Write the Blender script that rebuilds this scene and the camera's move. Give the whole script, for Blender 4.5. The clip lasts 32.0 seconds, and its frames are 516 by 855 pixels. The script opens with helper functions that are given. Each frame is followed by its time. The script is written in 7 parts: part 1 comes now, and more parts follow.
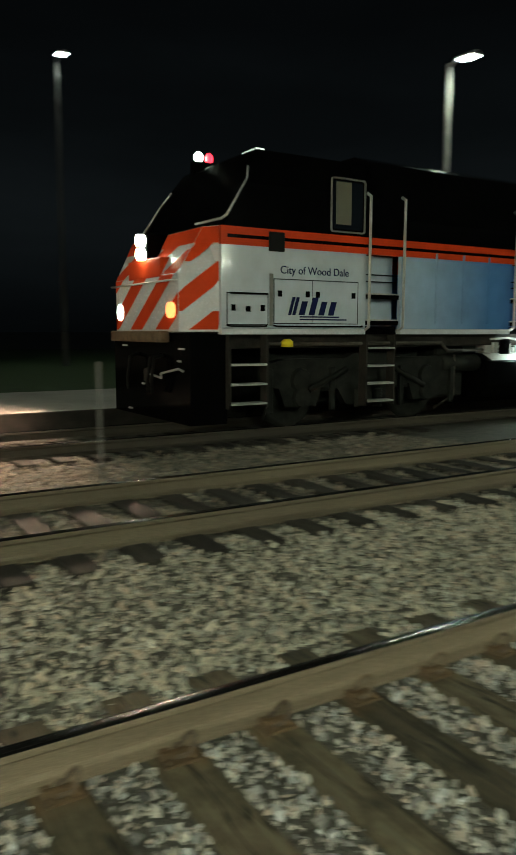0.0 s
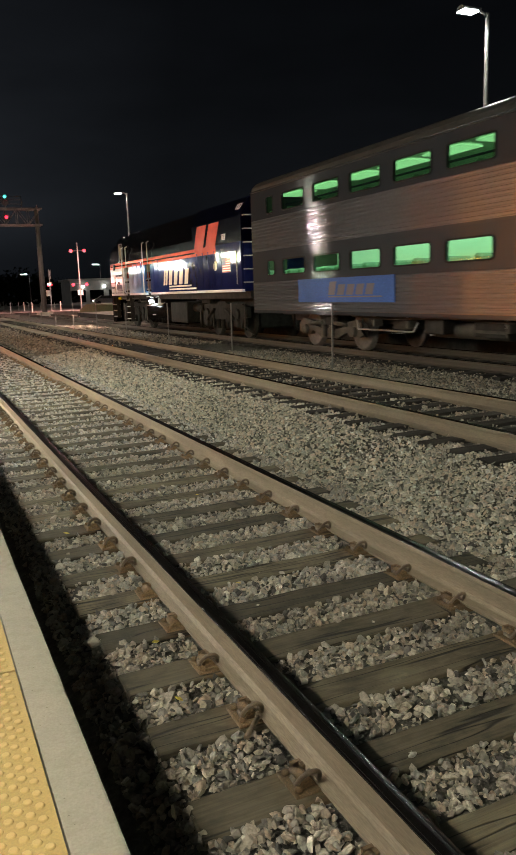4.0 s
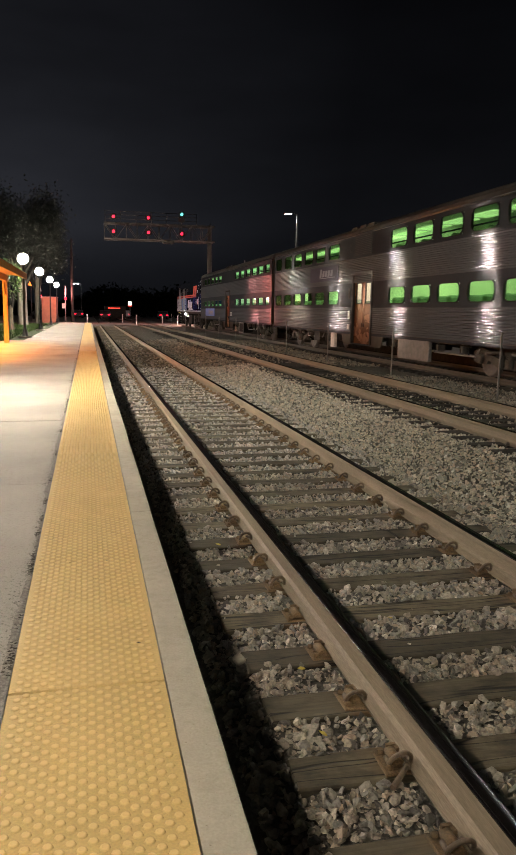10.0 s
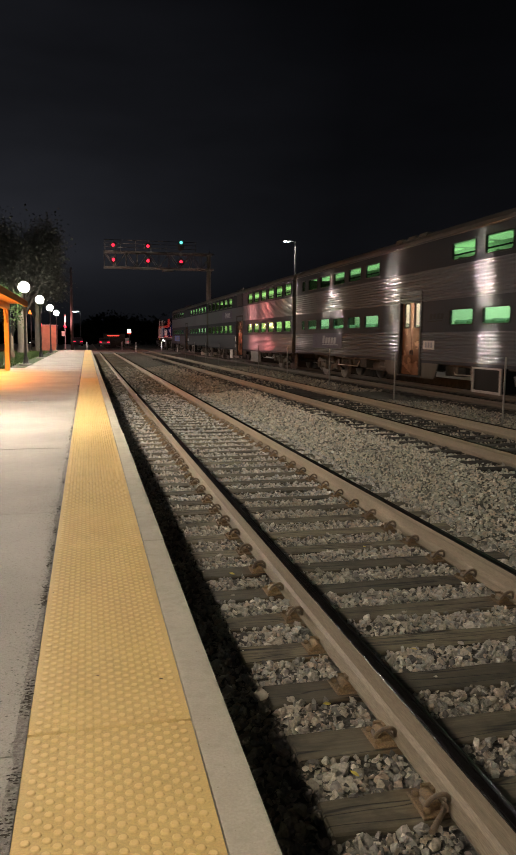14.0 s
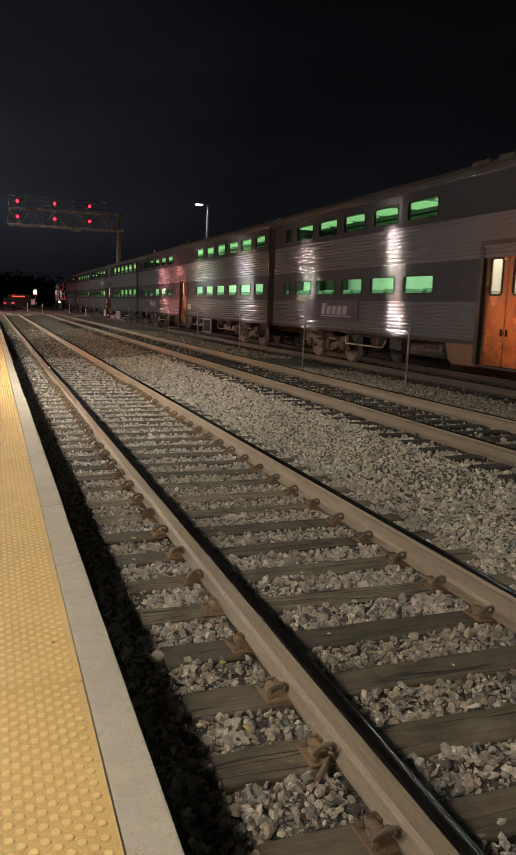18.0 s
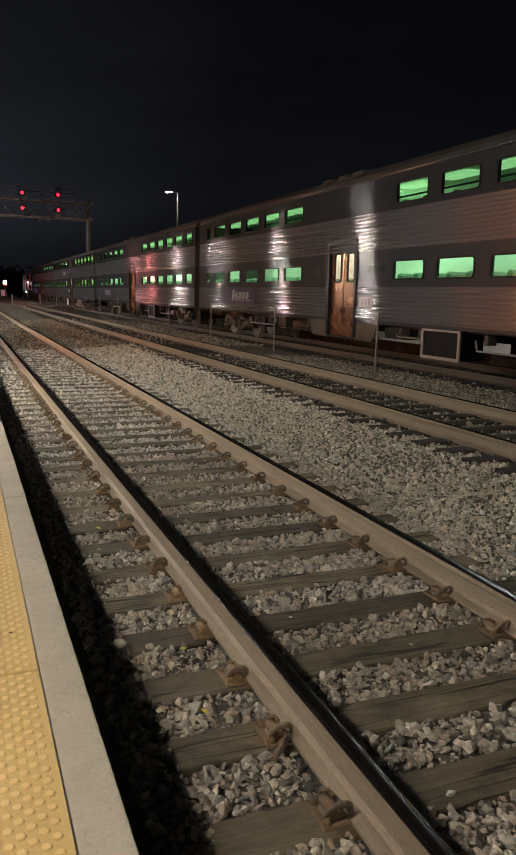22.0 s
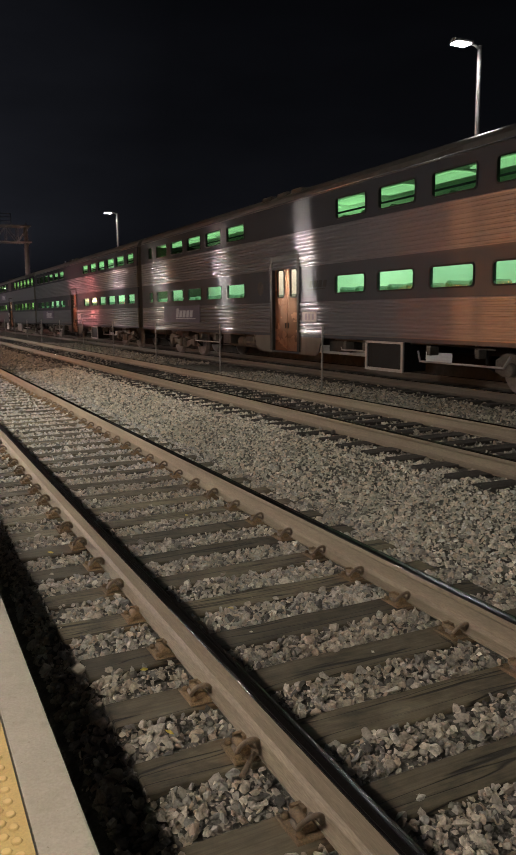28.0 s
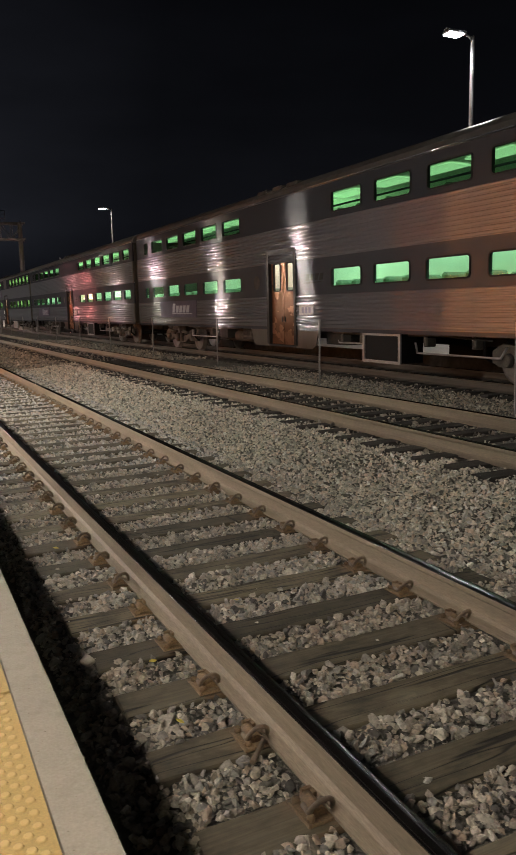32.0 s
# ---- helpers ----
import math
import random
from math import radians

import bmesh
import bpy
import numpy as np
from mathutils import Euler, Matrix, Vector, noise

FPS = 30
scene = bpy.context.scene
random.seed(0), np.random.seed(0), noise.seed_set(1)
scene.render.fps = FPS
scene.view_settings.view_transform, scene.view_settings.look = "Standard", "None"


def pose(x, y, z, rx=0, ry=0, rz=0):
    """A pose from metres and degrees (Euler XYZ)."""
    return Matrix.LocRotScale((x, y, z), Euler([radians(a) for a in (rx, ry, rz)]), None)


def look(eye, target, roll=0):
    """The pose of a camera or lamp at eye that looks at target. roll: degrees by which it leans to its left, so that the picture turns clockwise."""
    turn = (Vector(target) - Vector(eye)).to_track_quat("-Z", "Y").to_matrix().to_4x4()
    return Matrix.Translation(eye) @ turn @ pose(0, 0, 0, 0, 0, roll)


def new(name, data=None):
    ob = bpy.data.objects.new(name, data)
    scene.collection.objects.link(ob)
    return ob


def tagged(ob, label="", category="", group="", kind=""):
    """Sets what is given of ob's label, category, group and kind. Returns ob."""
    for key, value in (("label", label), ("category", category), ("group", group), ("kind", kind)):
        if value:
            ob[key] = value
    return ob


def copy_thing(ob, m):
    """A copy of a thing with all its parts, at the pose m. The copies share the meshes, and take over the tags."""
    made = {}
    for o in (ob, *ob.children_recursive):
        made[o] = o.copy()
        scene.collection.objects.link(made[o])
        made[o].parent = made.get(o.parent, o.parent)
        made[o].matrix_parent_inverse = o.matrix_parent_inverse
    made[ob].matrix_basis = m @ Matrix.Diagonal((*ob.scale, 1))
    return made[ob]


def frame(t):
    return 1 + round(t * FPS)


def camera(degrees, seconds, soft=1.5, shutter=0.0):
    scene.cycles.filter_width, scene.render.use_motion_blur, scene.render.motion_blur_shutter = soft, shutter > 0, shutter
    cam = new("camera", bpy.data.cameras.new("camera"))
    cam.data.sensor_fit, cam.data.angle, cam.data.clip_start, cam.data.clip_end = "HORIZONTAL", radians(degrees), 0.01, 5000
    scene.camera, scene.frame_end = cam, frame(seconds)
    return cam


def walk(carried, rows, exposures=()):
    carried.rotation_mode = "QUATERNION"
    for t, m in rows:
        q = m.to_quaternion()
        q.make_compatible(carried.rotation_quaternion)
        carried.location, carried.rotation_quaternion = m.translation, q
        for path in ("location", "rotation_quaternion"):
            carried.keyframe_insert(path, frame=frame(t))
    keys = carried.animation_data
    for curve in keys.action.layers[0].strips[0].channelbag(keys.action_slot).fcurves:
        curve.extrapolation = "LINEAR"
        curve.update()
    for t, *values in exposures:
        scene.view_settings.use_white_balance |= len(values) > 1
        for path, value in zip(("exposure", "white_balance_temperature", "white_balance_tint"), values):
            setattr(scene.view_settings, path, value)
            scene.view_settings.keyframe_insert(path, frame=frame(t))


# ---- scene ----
cam = camera(38.04, 32.0, soft=0.9, shutter=0.35)
# seconds, x, y, z, yaw, pitch, roll: a phone held at eye height on the platform
ROWS = [
    (0, -1.297, -0.147, 1.621, -121.85, -7.35, -0.10),
    (0.5, -1.199, -0.010, 1.597, -98.68, -7.41, 0.63),
    (1, -1.135, -0.065, 1.620, -71.79, -6.64, 1.54),
    (1.5, -1.108, -0.143, 1.581, -53.56, -6.33, 0.06),
    (2, -1.181, -0.139, 1.581, -40.82, -6.70, 0.20),
    (2.5, -1.246, -0.160, 1.604, -32.96, -7.45, 1.66),
    (3, -1.284, -0.095, 1.624, -29.75, -8.82, 2.09),
    (3.5, -1.256, -0.128, 1.628, -26.98, -9.83, 1.89),
    (5.5, -1.181, -0.162, 1.635, -21.04, -11.15, 2.18),
    (6, -1.183, -0.125, 1.617, -20.12, -11.08, 1.43),
    (6.5, -1.218, -0.106, 1.616, -18.98, -10.45, 0.97),
    (7, -1.262, 0.011, 1.604, -17.85, -9.67, 1.19),
    (7.5, -1.304, 0.083, 1.603, -17.04, -9.22, 0.98),
    (8, -1.282, 0.081, 1.616, -15.81, -9.09, 0.61),
    (8.5, -1.275, 0.071, 1.621, -14.68, -8.44, 0.82),
    (9, -1.326, 0.071, 1.620, -14.18, -7.96, 0.91),
    (9.5, -1.330, 0.068, 1.604, -13.41, -8.18, 0.22),
    (10, -1.265, -0.009, 1.619, -12.66, -8.77, -0.89),
    (10.5, -1.238, -0.039, 1.616, -12.86, -8.54, -1.22),
    (11, -1.302, 0.041, 1.620, -14.61, -7.93, -0.54),
    (11.5, -1.317, 0.059, 1.636, -15.74, -7.52, 0.26),
    (12, -1.293, 0.028, 1.622, -15.04, -7.24, -1.30),
    (12.5, -1.228, -0.014, 1.613, -13.55, -7.29, -1.42),
    (13, -1.273, 0.044, 1.615, -12.25, -6.93, -0.92),
    (13.5, -1.356, 0.106, 1.613, -11.91, -6.59, -0.37),
    (14, -1.351, 0.108, 1.603, -12.80, -6.77, -0.50),
    (14.5, -1.265, 0.041, 1.613, -14.66, -7.33, -1.03),
    (15, -1.209, -0.028, 1.610, -17.17, -7.74, -1.50),
    (15.5, -1.264, 0.009, 1.611, -18.64, -8.02, -1.42),
    (17.5, -1.219, 0.016, 1.587, -18.94, -9.42, -2.32),
    (18, -1.291, 0.080, 1.592, -19.44, -9.20, -1.90),
    (18.5, -1.281, 0.089, 1.589, -20.28, -9.41, -1.70),
    (19, -1.205, 0.024, 1.589, -21.26, -10.01, -1.60),
    (19.5, -1.203, 0.007, 1.592, -22.41, -10.63, -1.51),
    (20, -1.269, 0.073, 1.594, -23.25, -11.00, -1.17),
    (20.5, -1.266, 0.092, 1.585, -23.84, -11.17, -1.34),
    (21, -1.192, 0.033, 1.584, -23.64, -11.32, -1.80),
    (21.5, -1.161, -0.016, 1.585, -22.71, -10.84, -1.97),
    (22, -1.211, 0.014, 1.599, -21.43, -10.08, -1.15),
    (22.5, -1.299, 0.081, 1.588, -20.96, -8.83, -0.75),
    (23, -1.236, 0.044, 1.589, -21.98, -7.47, -0.78),
    (23.5, -1.141, -0.065, 1.595, -24.19, -6.65, -1.14),
    (24, -1.167, -0.068, 1.600, -24.66, -6.67, -0.74),
    (24.5, -1.283, 0.007, 1.602, -23.49, -6.91, 0.64),
    (25, -1.311, 0.051, 1.589, -23.92, -7.23, 1.37),
    (25.5, -1.230, 0.016, 1.579, -26.15, -7.63, 1.21),
    (27.5, -1.295, 0.059, 1.574, -27.73, -8.44, 1.13),
    (28, -1.228, 0.032, 1.575, -25.70, -8.72, 0.52),
    (28.5, -1.146, -0.024, 1.578, -23.43, -9.21, -0.06),
    (29, -1.165, -0.015, 1.584, -22.57, -9.63, 0.04),
    (29.5, -1.245, 0.038, 1.582, -22.92, -9.86, 0.56),
    (30, -1.257, 0.066, 1.568, -23.45, -9.68, 0.70),
    (30.5, -1.200, 0.019, 1.570, -24.28, -9.63, -0.06),
    (31, -1.145, -0.051, 1.573, -25.54, -9.64, -0.19),
    (31.5, -1.184, -0.047, 1.579, -26.87, -9.48, 0.48),
    (32, -1.276, 0.002, 1.579, -26.03, -9.18, 1.32),
]
walk(cam, [(t, pose(x, y, z, 90 + pitch, roll, yaw)) for t, x, y, z, yaw, pitch, roll in ROWS],
     exposures=[(0.0, 0.5, 6200, -20), (1.0, 0.5, 6060, -13), (2.0, 0.66, 6230, -1), (3.5, 0.62, 6260, 1), (6.0, 0.54, 6330, 5), (7.0, 0.59, 6340, 4), (8.0, 0.38, 6500, 9), (9.0, 0.36, 6520, 11), (10.0, 0.36, 6560, 12), (11.0, 0.18, 6600, 13),
                (12.0, 0.33, 6540, 12), (13.0, 0.38, 6520, 11), (14.0, 0.18, 6520, 12), (15.0, 0.36, 6500, 12), (18.0, 0.42, 6400, 13), (20.0, 0.39, 6370, 13), (21.0, 0.36, 6340, 13), (22.0, 0.39, 6300, 13), (23.0, 0.42, 6290, 13),
                (24.0, 0.62, 6260, 13), (25.0, 0.58, 6260, 14), (28.0, 0.36, 6220, 14), (29.0, 0.41, 6220, 14), (30.0, 0.43, 6220, 14), (32.0, 0.39, 6220, 14)])

# ---- night sky ----
world = bpy.data.worlds.new("night")
scene.world = world
world.use_nodes = True
wt = world.node_tree
wt.nodes.clear()
w_out = wt.nodes.new("ShaderNodeOutputWorld")
w_bg = wt.nodes.new("ShaderNodeBackground")
w_tc = wt.nodes.new("ShaderNodeTexCoord")
w_sep = wt.nodes.new("ShaderNodeSeparateXYZ")
w_ramp = wt.nodes.new("ShaderNodeValToRGB")
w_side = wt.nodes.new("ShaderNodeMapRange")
w_mul = wt.nodes.new("ShaderNodeMix")
w_mul.data_type, w_mul.blend_type = "RGBA", "MULTIPLY"
w_mul.inputs[0].default_value = 1.0
wt.links.new(w_tc.outputs["Generated"], w_sep.inputs[0])
wt.links.new(w_sep.outputs["Z"], w_ramp.inputs[0])
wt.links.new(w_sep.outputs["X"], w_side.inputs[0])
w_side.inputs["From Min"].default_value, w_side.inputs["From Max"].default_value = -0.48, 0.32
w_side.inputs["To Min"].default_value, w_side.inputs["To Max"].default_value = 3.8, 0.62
w_low = w_ramp.color_ramp.elements.new(0.1)
w_low.color = (0.0054, 0.0058, 0.0072, 1)
w_ramp.color_ramp.elements[0].position, w_ramp.color_ramp.elements[0].color = 0.0, (0.0016, 0.0018, 0.0023, 1)
w_ramp.color_ramp.elements[2].position, w_ramp.color_ramp.elements[2].color = 0.45, (0.00145, 0.00155, 0.0020, 1)
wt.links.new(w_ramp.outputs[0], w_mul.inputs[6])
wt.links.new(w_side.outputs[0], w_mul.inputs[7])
w_cloud = wt.nodes.new("ShaderNodeTexNoise")
w_map = wt.nodes.new("ShaderNodeMapping")
w_map.inputs["Scale"].default_value, w_map.inputs["Rotation"].default_value = (1.6, 1.2, 5.0), (0.0, 0.25, 0.3)
w_cloud.inputs["Scale"].default_value, w_cloud.inputs["Detail"].default_value = 1.5, 4.0
w_thin = wt.nodes.new("ShaderNodeMapRange")
w_thin.inputs["From Min"].default_value, w_thin.inputs["From Max"].default_value = 0.35, 0.7
w_thin.inputs["To Min"].default_value, w_thin.inputs["To Max"].default_value = 0.8, 1.4
w_all = wt.nodes.new("ShaderNodeMix")
w_all.data_type, w_all.blend_type = "RGBA", "MULTIPLY"
w_all.inputs[0].default_value = 1.0
wt.links.new(w_tc.outputs["Generated"], w_map.inputs[0])
wt.links.new(w_map.outputs[0], w_cloud.inputs["Vector"])
wt.links.new(w_cloud.outputs["Fac"], w_thin.inputs[0])
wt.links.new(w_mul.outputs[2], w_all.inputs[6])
wt.links.new(w_thin.outputs[0], w_all.inputs[7])
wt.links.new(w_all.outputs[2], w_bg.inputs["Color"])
wt.links.new(w_bg.outputs[0], w_out.inputs["Surface"])
w_bg.inputs["Strength"].default_value = 1.0


def point_lamp(name, place, watts, colour, radius):
    data = bpy.data.lights.new(name, "POINT")
    data.energy, data.color, data.shadow_soft_size = watts, colour, radius
    ob = new(name, data)
    ob.location = place
    return ob


def spot_lamp(name, eye, target, watts, colour, radius, degrees, blend=0.5):
    data = bpy.data.lights.new(name, "SPOT")
    data.energy, data.color, data.shadow_soft_size = watts, colour, radius
    data.spot_size, data.spot_blend = radians(degrees), blend
    ob = new(name, data)
    ob.matrix_world = look(eye, target)
    return ob


GLOBES_Y = (-12.0, 0.8, 12.8, 25.4, 38.8, 51.5, 65.5, 79.0)
GLOBE_X, GLOBE_Z, GLOBE_R = -4.3, 4.0, 0.275
WHITE = (1.0, 0.9, 0.74)
for gy in GLOBES_Y:
    if abs(gy - 25.4) > 1:
        point_lamp("globe_light", (GLOBE_X, gy, GLOBE_Z), 6000 if gy < -5 else 4200 if gy < 5 else 14500 if gy < 20 else 10500, WHITE, GLOBE_R + 0.02)
# sodium lamps under the shelter's roof
soffit_light = bpy.data.lights.new("shelter_area_light", "AREA")
soffit_light.shape, soffit_light.size, soffit_light.size_y = "RECTANGLE", 3.4, 11.4
soffit_light.energy, soffit_light.color, soffit_light.spread = 1450, (1.0, 0.36, 0.05), radians(112)
new("shelter_area_light", soffit_light).matrix_world = pose(-6.3, 26.6, 2.93)
# fill added for the orange back wall, which the train's steel mirrors
wall_fill = bpy.data.lights.new("shelter_area_light", "AREA")
wall_fill.shape, wall_fill.size, wall_fill.size_y = "RECTANGLE", 2.0, 9.4
wall_fill.energy, wall_fill.color = 440, (1.0, 0.4, 0.1)
new("shelter_area_light", wall_fill).matrix_world = pose(-7.9, 25.6, 1.7, 0, -90, 0)
point_lamp("sodium_light", (20.1, 84.6, 4.75), 1500, (1.0, 0.36, 0.06), 0.47)
point_lamp("sodium_light", (-8.0, 97.0, 4.6), 1000, (1.0, 0.36, 0.06), 0.34)
# tall lamps on the far side: heads at x, y, z
POLES = ((13.4, 17.3, 8.85, 1.0), (13.5, -15.8, 8.8, 1.0), (30.0, -10.2, 12.7, 0.4), (13.6, 56.0, 8.95, 0.7))
for px_, py_, pz_, k_ in POLES:
    spot_lamp("street_light", (px_, py_, pz_ - 0.09), (px_ - 0.4, py_, 0), 650 * k_, (1.0, 0.96, 0.9), 0.16, 150, 0.4)
for lx, ly, lz in ((57.0, 138.0, 8.8), (59.0, 131.0, 6.0), (33.0, 96.0, 5.8)):
    spot_lamp("car_park_light", (lx, ly, lz), (lx - 2, ly - 1, 0), 4500, (1.0, 0.95, 0.88), 0.3, 150, 0.4)
# pink fill added over the road crossing, beyond what its red flashers give
point_lamp("crossing_fill_light", (16.2, 85.6, 5.4), 2400, (1.0, 0.46, 0.40), 0.4)
point_lamp("crossing_fill_light", (-4.0, 97.9, 3.6), 700, (1.0, 0.36, 0.33), 0.4)
point_lamp("store_light", (33.5, 138.2, 3.7), 130, (1.0, 0.97, 0.92), 0.3)
point_lamp("car_park_light", (49.5, 123.5, 7.6), 5200, (1.0, 0.97, 0.92), 0.3)
# red glow of the crossing's flashing signals on the road
point_lamp("crossing_signal_light", (12.2, 86.0, 3.2), 1200, (1.0, 0.30, 0.24), 0.3)
point_lamp("crossing_signal_light", (-3.6, 88.4, 3.2), 800, (1.0, 0.24, 0.2), 0.3)


# ---- materials ----
class Mat:
    """Short way to a node material: Principled plus noise helpers."""

    def __init__(self, name, colour=(0.5, 0.5, 0.5), rough=0.6, metal=0.0, spec=0.5):
        self.m = bpy.data.materials.new(name)
        self.m.use_nodes = True
        self.t = self.m.node_tree
        self.p = self.t.nodes["Principled BSDF"]
        self.p.inputs["Base Color"].default_value = (*colour, 1)
        self.p.inputs["Roughness"].default_value = rough
        self.p.inputs["Metallic"].default_value = metal
        self.p.inputs["Specular IOR Level"].default_value = spec
        self.tc = None

    def node(self, kind, **values):
        n = self.t.nodes.new(kind)
        for k, v in values.items():
            n.inputs[k].default_value = v
        return n

    def link(self, a, b):
        self.t.links.new(a, b)

    def coord(self, scale=(1, 1, 1), space="Object"):
        if not self.tc:
            self.tc = self.t.nodes.new("ShaderNodeTexCoord")
        mp = self.node("ShaderNodeMapping", Scale=scale)
        self.link(self.tc.outputs[space], mp.inputs[0])
        return mp.outputs[0]

    def noise(self, scale, detail=4.0, stretch=(1, 1, 1), rough=0.55):
        n = self.node("ShaderNodeTexNoise", Scale=scale, Detail=detail, Roughness=rough)
        self.link(self.coord(stretch), n.inputs["Vector"])
        return n.outputs["Fac"]

    def ramp(self, fac, stops):
        r = self.t.nodes.new("ShaderNodeValToRGB")
        e = r.color_ramp.elements
        while len(e) < len(stops):
            e.new(0.5)
        for el, (pos, col) in zip(e, stops):
            el.position, el.color = pos, (*col, 1) if len(col) == 3 else col
        self.link(fac, r.inputs[0])
        return r.outputs[0]

    def mix(self, fac, a, b, how="MIX"):
        n = self.t.nodes.new("ShaderNodeMix")
        n.data_type, n.blend_type = "RGBA", how
        if isinstance(fac, float):
            n.inputs[0].default_value = fac
        else:
            self.link(fac, n.inputs[0])
        for k, v in ((6, a), (7, b)):
            if isinstance(v, tuple):
                n.inputs[k].default_value = (*v, 1)
            else:
                self.link(v, n.inputs[k])
        return n.outputs[2]

    def base(self, out):
        self.link(out, self.p.inputs["Base Color"])
        return self

    def rough(self, fac, lo, hi):
        n = self.node("ShaderNodeMapRange", **{"To Min": lo, "To Max": hi})
        self.link(fac, n.inputs[0])
        self.link(n.outputs[0], self.p.inputs["Roughness"])
        return self

    def bump(self, fac, strength=0.3, dist=0.01):
        b = self.node("ShaderNodeBump", Strength=strength, Distance=dist)
        self.link(fac, b.inputs["Height"])
        self.link(b.outputs[0], self.p.inputs["Normal"])
        return self

    def glow(self, colour, strength):
        self.p.inputs["Emission Color"].default_value = (*colour, 1)
        self.p.inputs["Emission Strength"].default_value = strength
        return self


def speckled(name, a, b, scale, rough=0.8, metal=0.0, bump=0.3, dist=0.004, stretch=(1, 1, 1), fine=None, grain=0.28):
    """Two colours mixed by broad noise, then a fine grain and relief."""
    k = Mat(name, a, rough, metal)
    broad = k.ramp(k.noise(scale, 5, stretch), ((0.35, a), (0.65, b)))
    f = k.noise(fine or scale * 14, 3, stretch)
    dark = k.ramp(f, ((0.3, (1 - grain,) * 3), (0.7, (1 + grain * 0.43,) * 3)))
    k.base(k.mix(1.0, broad, dark, "MULTIPLY"))
    k.rough(f, max(rough - 0.12, 0.05), min(rough + 0.12, 1))
    k.bump(f, bump, dist)
    return k


def per_piece(k, amount=0.35, source="Object Info"):
    """Multiply the base colour by a grey that differs from piece to piece."""
    n = k.t.nodes.new("ShaderNodeObjectInfo" if source == "Object Info" else "ShaderNodeNewGeometry")
    out = n.outputs["Random"] if source == "Object Info" else n.outputs["Random Per Island"]
    g = k.ramp(out, ((0.0, (1 - amount,) * 3), (1.0, (1 + amount * 0.6,) * 3)))
    old = k.p.inputs["Base Color"].links[0].from_socket
    k.base(k.mix(1.0, old, g, "MULTIPLY"))
    return k


M_GROUND = speckled("ground_earth", (0.11, 0.105, 0.085), (0.16, 0.15, 0.12), 2.2, 0.95, bump=0.6, dist=0.03)
# bed kept darker than the stones: shade of the gaps in its colour
M_GRAVEL = speckled("ballast_bed", (0.075, 0.07, 0.058), (0.155, 0.143, 0.117), 14.0, 0.95, bump=0.9, dist=0.05, fine=42)


def stone_material(name, stops, lift):
    k = Mat(name, (0.3, 0.28, 0.25), 0.85)
    g = k.t.nodes.new("ShaderNodeNewGeometry")
    hue = k.ramp(g.outputs["Random Per Island"], [(p, tuple(min(c * lift, 0.8) for c in col)) for p, col in stops])
    f = k.noise(70, 4)
    k.base(k.mix(1.0, hue, k.ramp(f, ((0.3, (0.62, 0.62, 0.62)), (0.52, (1.0, 1.0, 1.0)), (0.72, (1.25, 1.24, 1.22)))), "MULTIPLY"))
    k.bump(f, 0.5, 0.004)
    return k


STONE_TONES = ((0.0, (0.07, 0.068, 0.066)), (0.14, (0.19, 0.185, 0.178)), (0.3, (0.40, 0.362, 0.30)), (0.42, (0.27, 0.272, 0.27)),
               (0.56, (0.40, 0.325, 0.265)), (0.68, (0.36, 0.34, 0.31)), (0.8, (0.52, 0.485, 0.43)), (0.92, (0.20, 0.208, 0.205)), (1.0, (0.68, 0.65, 0.59)))
PALE_TONES = ((0.0, (0.08, 0.077, 0.07)), (0.16, (0.21, 0.205, 0.185)), (0.34, (0.47, 0.44, 0.365)), (0.48, (0.31, 0.305, 0.28)),
              (0.62, (0.47, 0.385, 0.31)), (0.75, (0.55, 0.52, 0.445)), (0.9, (0.25, 0.25, 0.23)), (1.0, (0.70, 0.67, 0.59)))
# near, mid and far tones lighten in steps: lamplight put into the colour
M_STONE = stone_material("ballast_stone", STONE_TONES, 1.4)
M_DARKSTONE = stone_material("dark_ballast_stone", [(p, (c[0] * 1.05, c[1], c[2] * 0.9)) for p, c in STONE_TONES], 0.72)
M_NEARSTONE = stone_material("near_ballast_stone", [(p, (c[0] * 1.02, c[1] * 0.96, c[2] * 0.86)) for p, c in STONE_TONES], 0.94)
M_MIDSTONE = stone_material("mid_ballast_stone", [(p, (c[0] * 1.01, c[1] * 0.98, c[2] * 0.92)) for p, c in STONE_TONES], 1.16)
M_PALESTONE = stone_material("pale_ballast_stone", [(p, (c[0], c[1] * 0.985, c[2] * 0.93)) for p, c in PALE_TONES], 1.3)


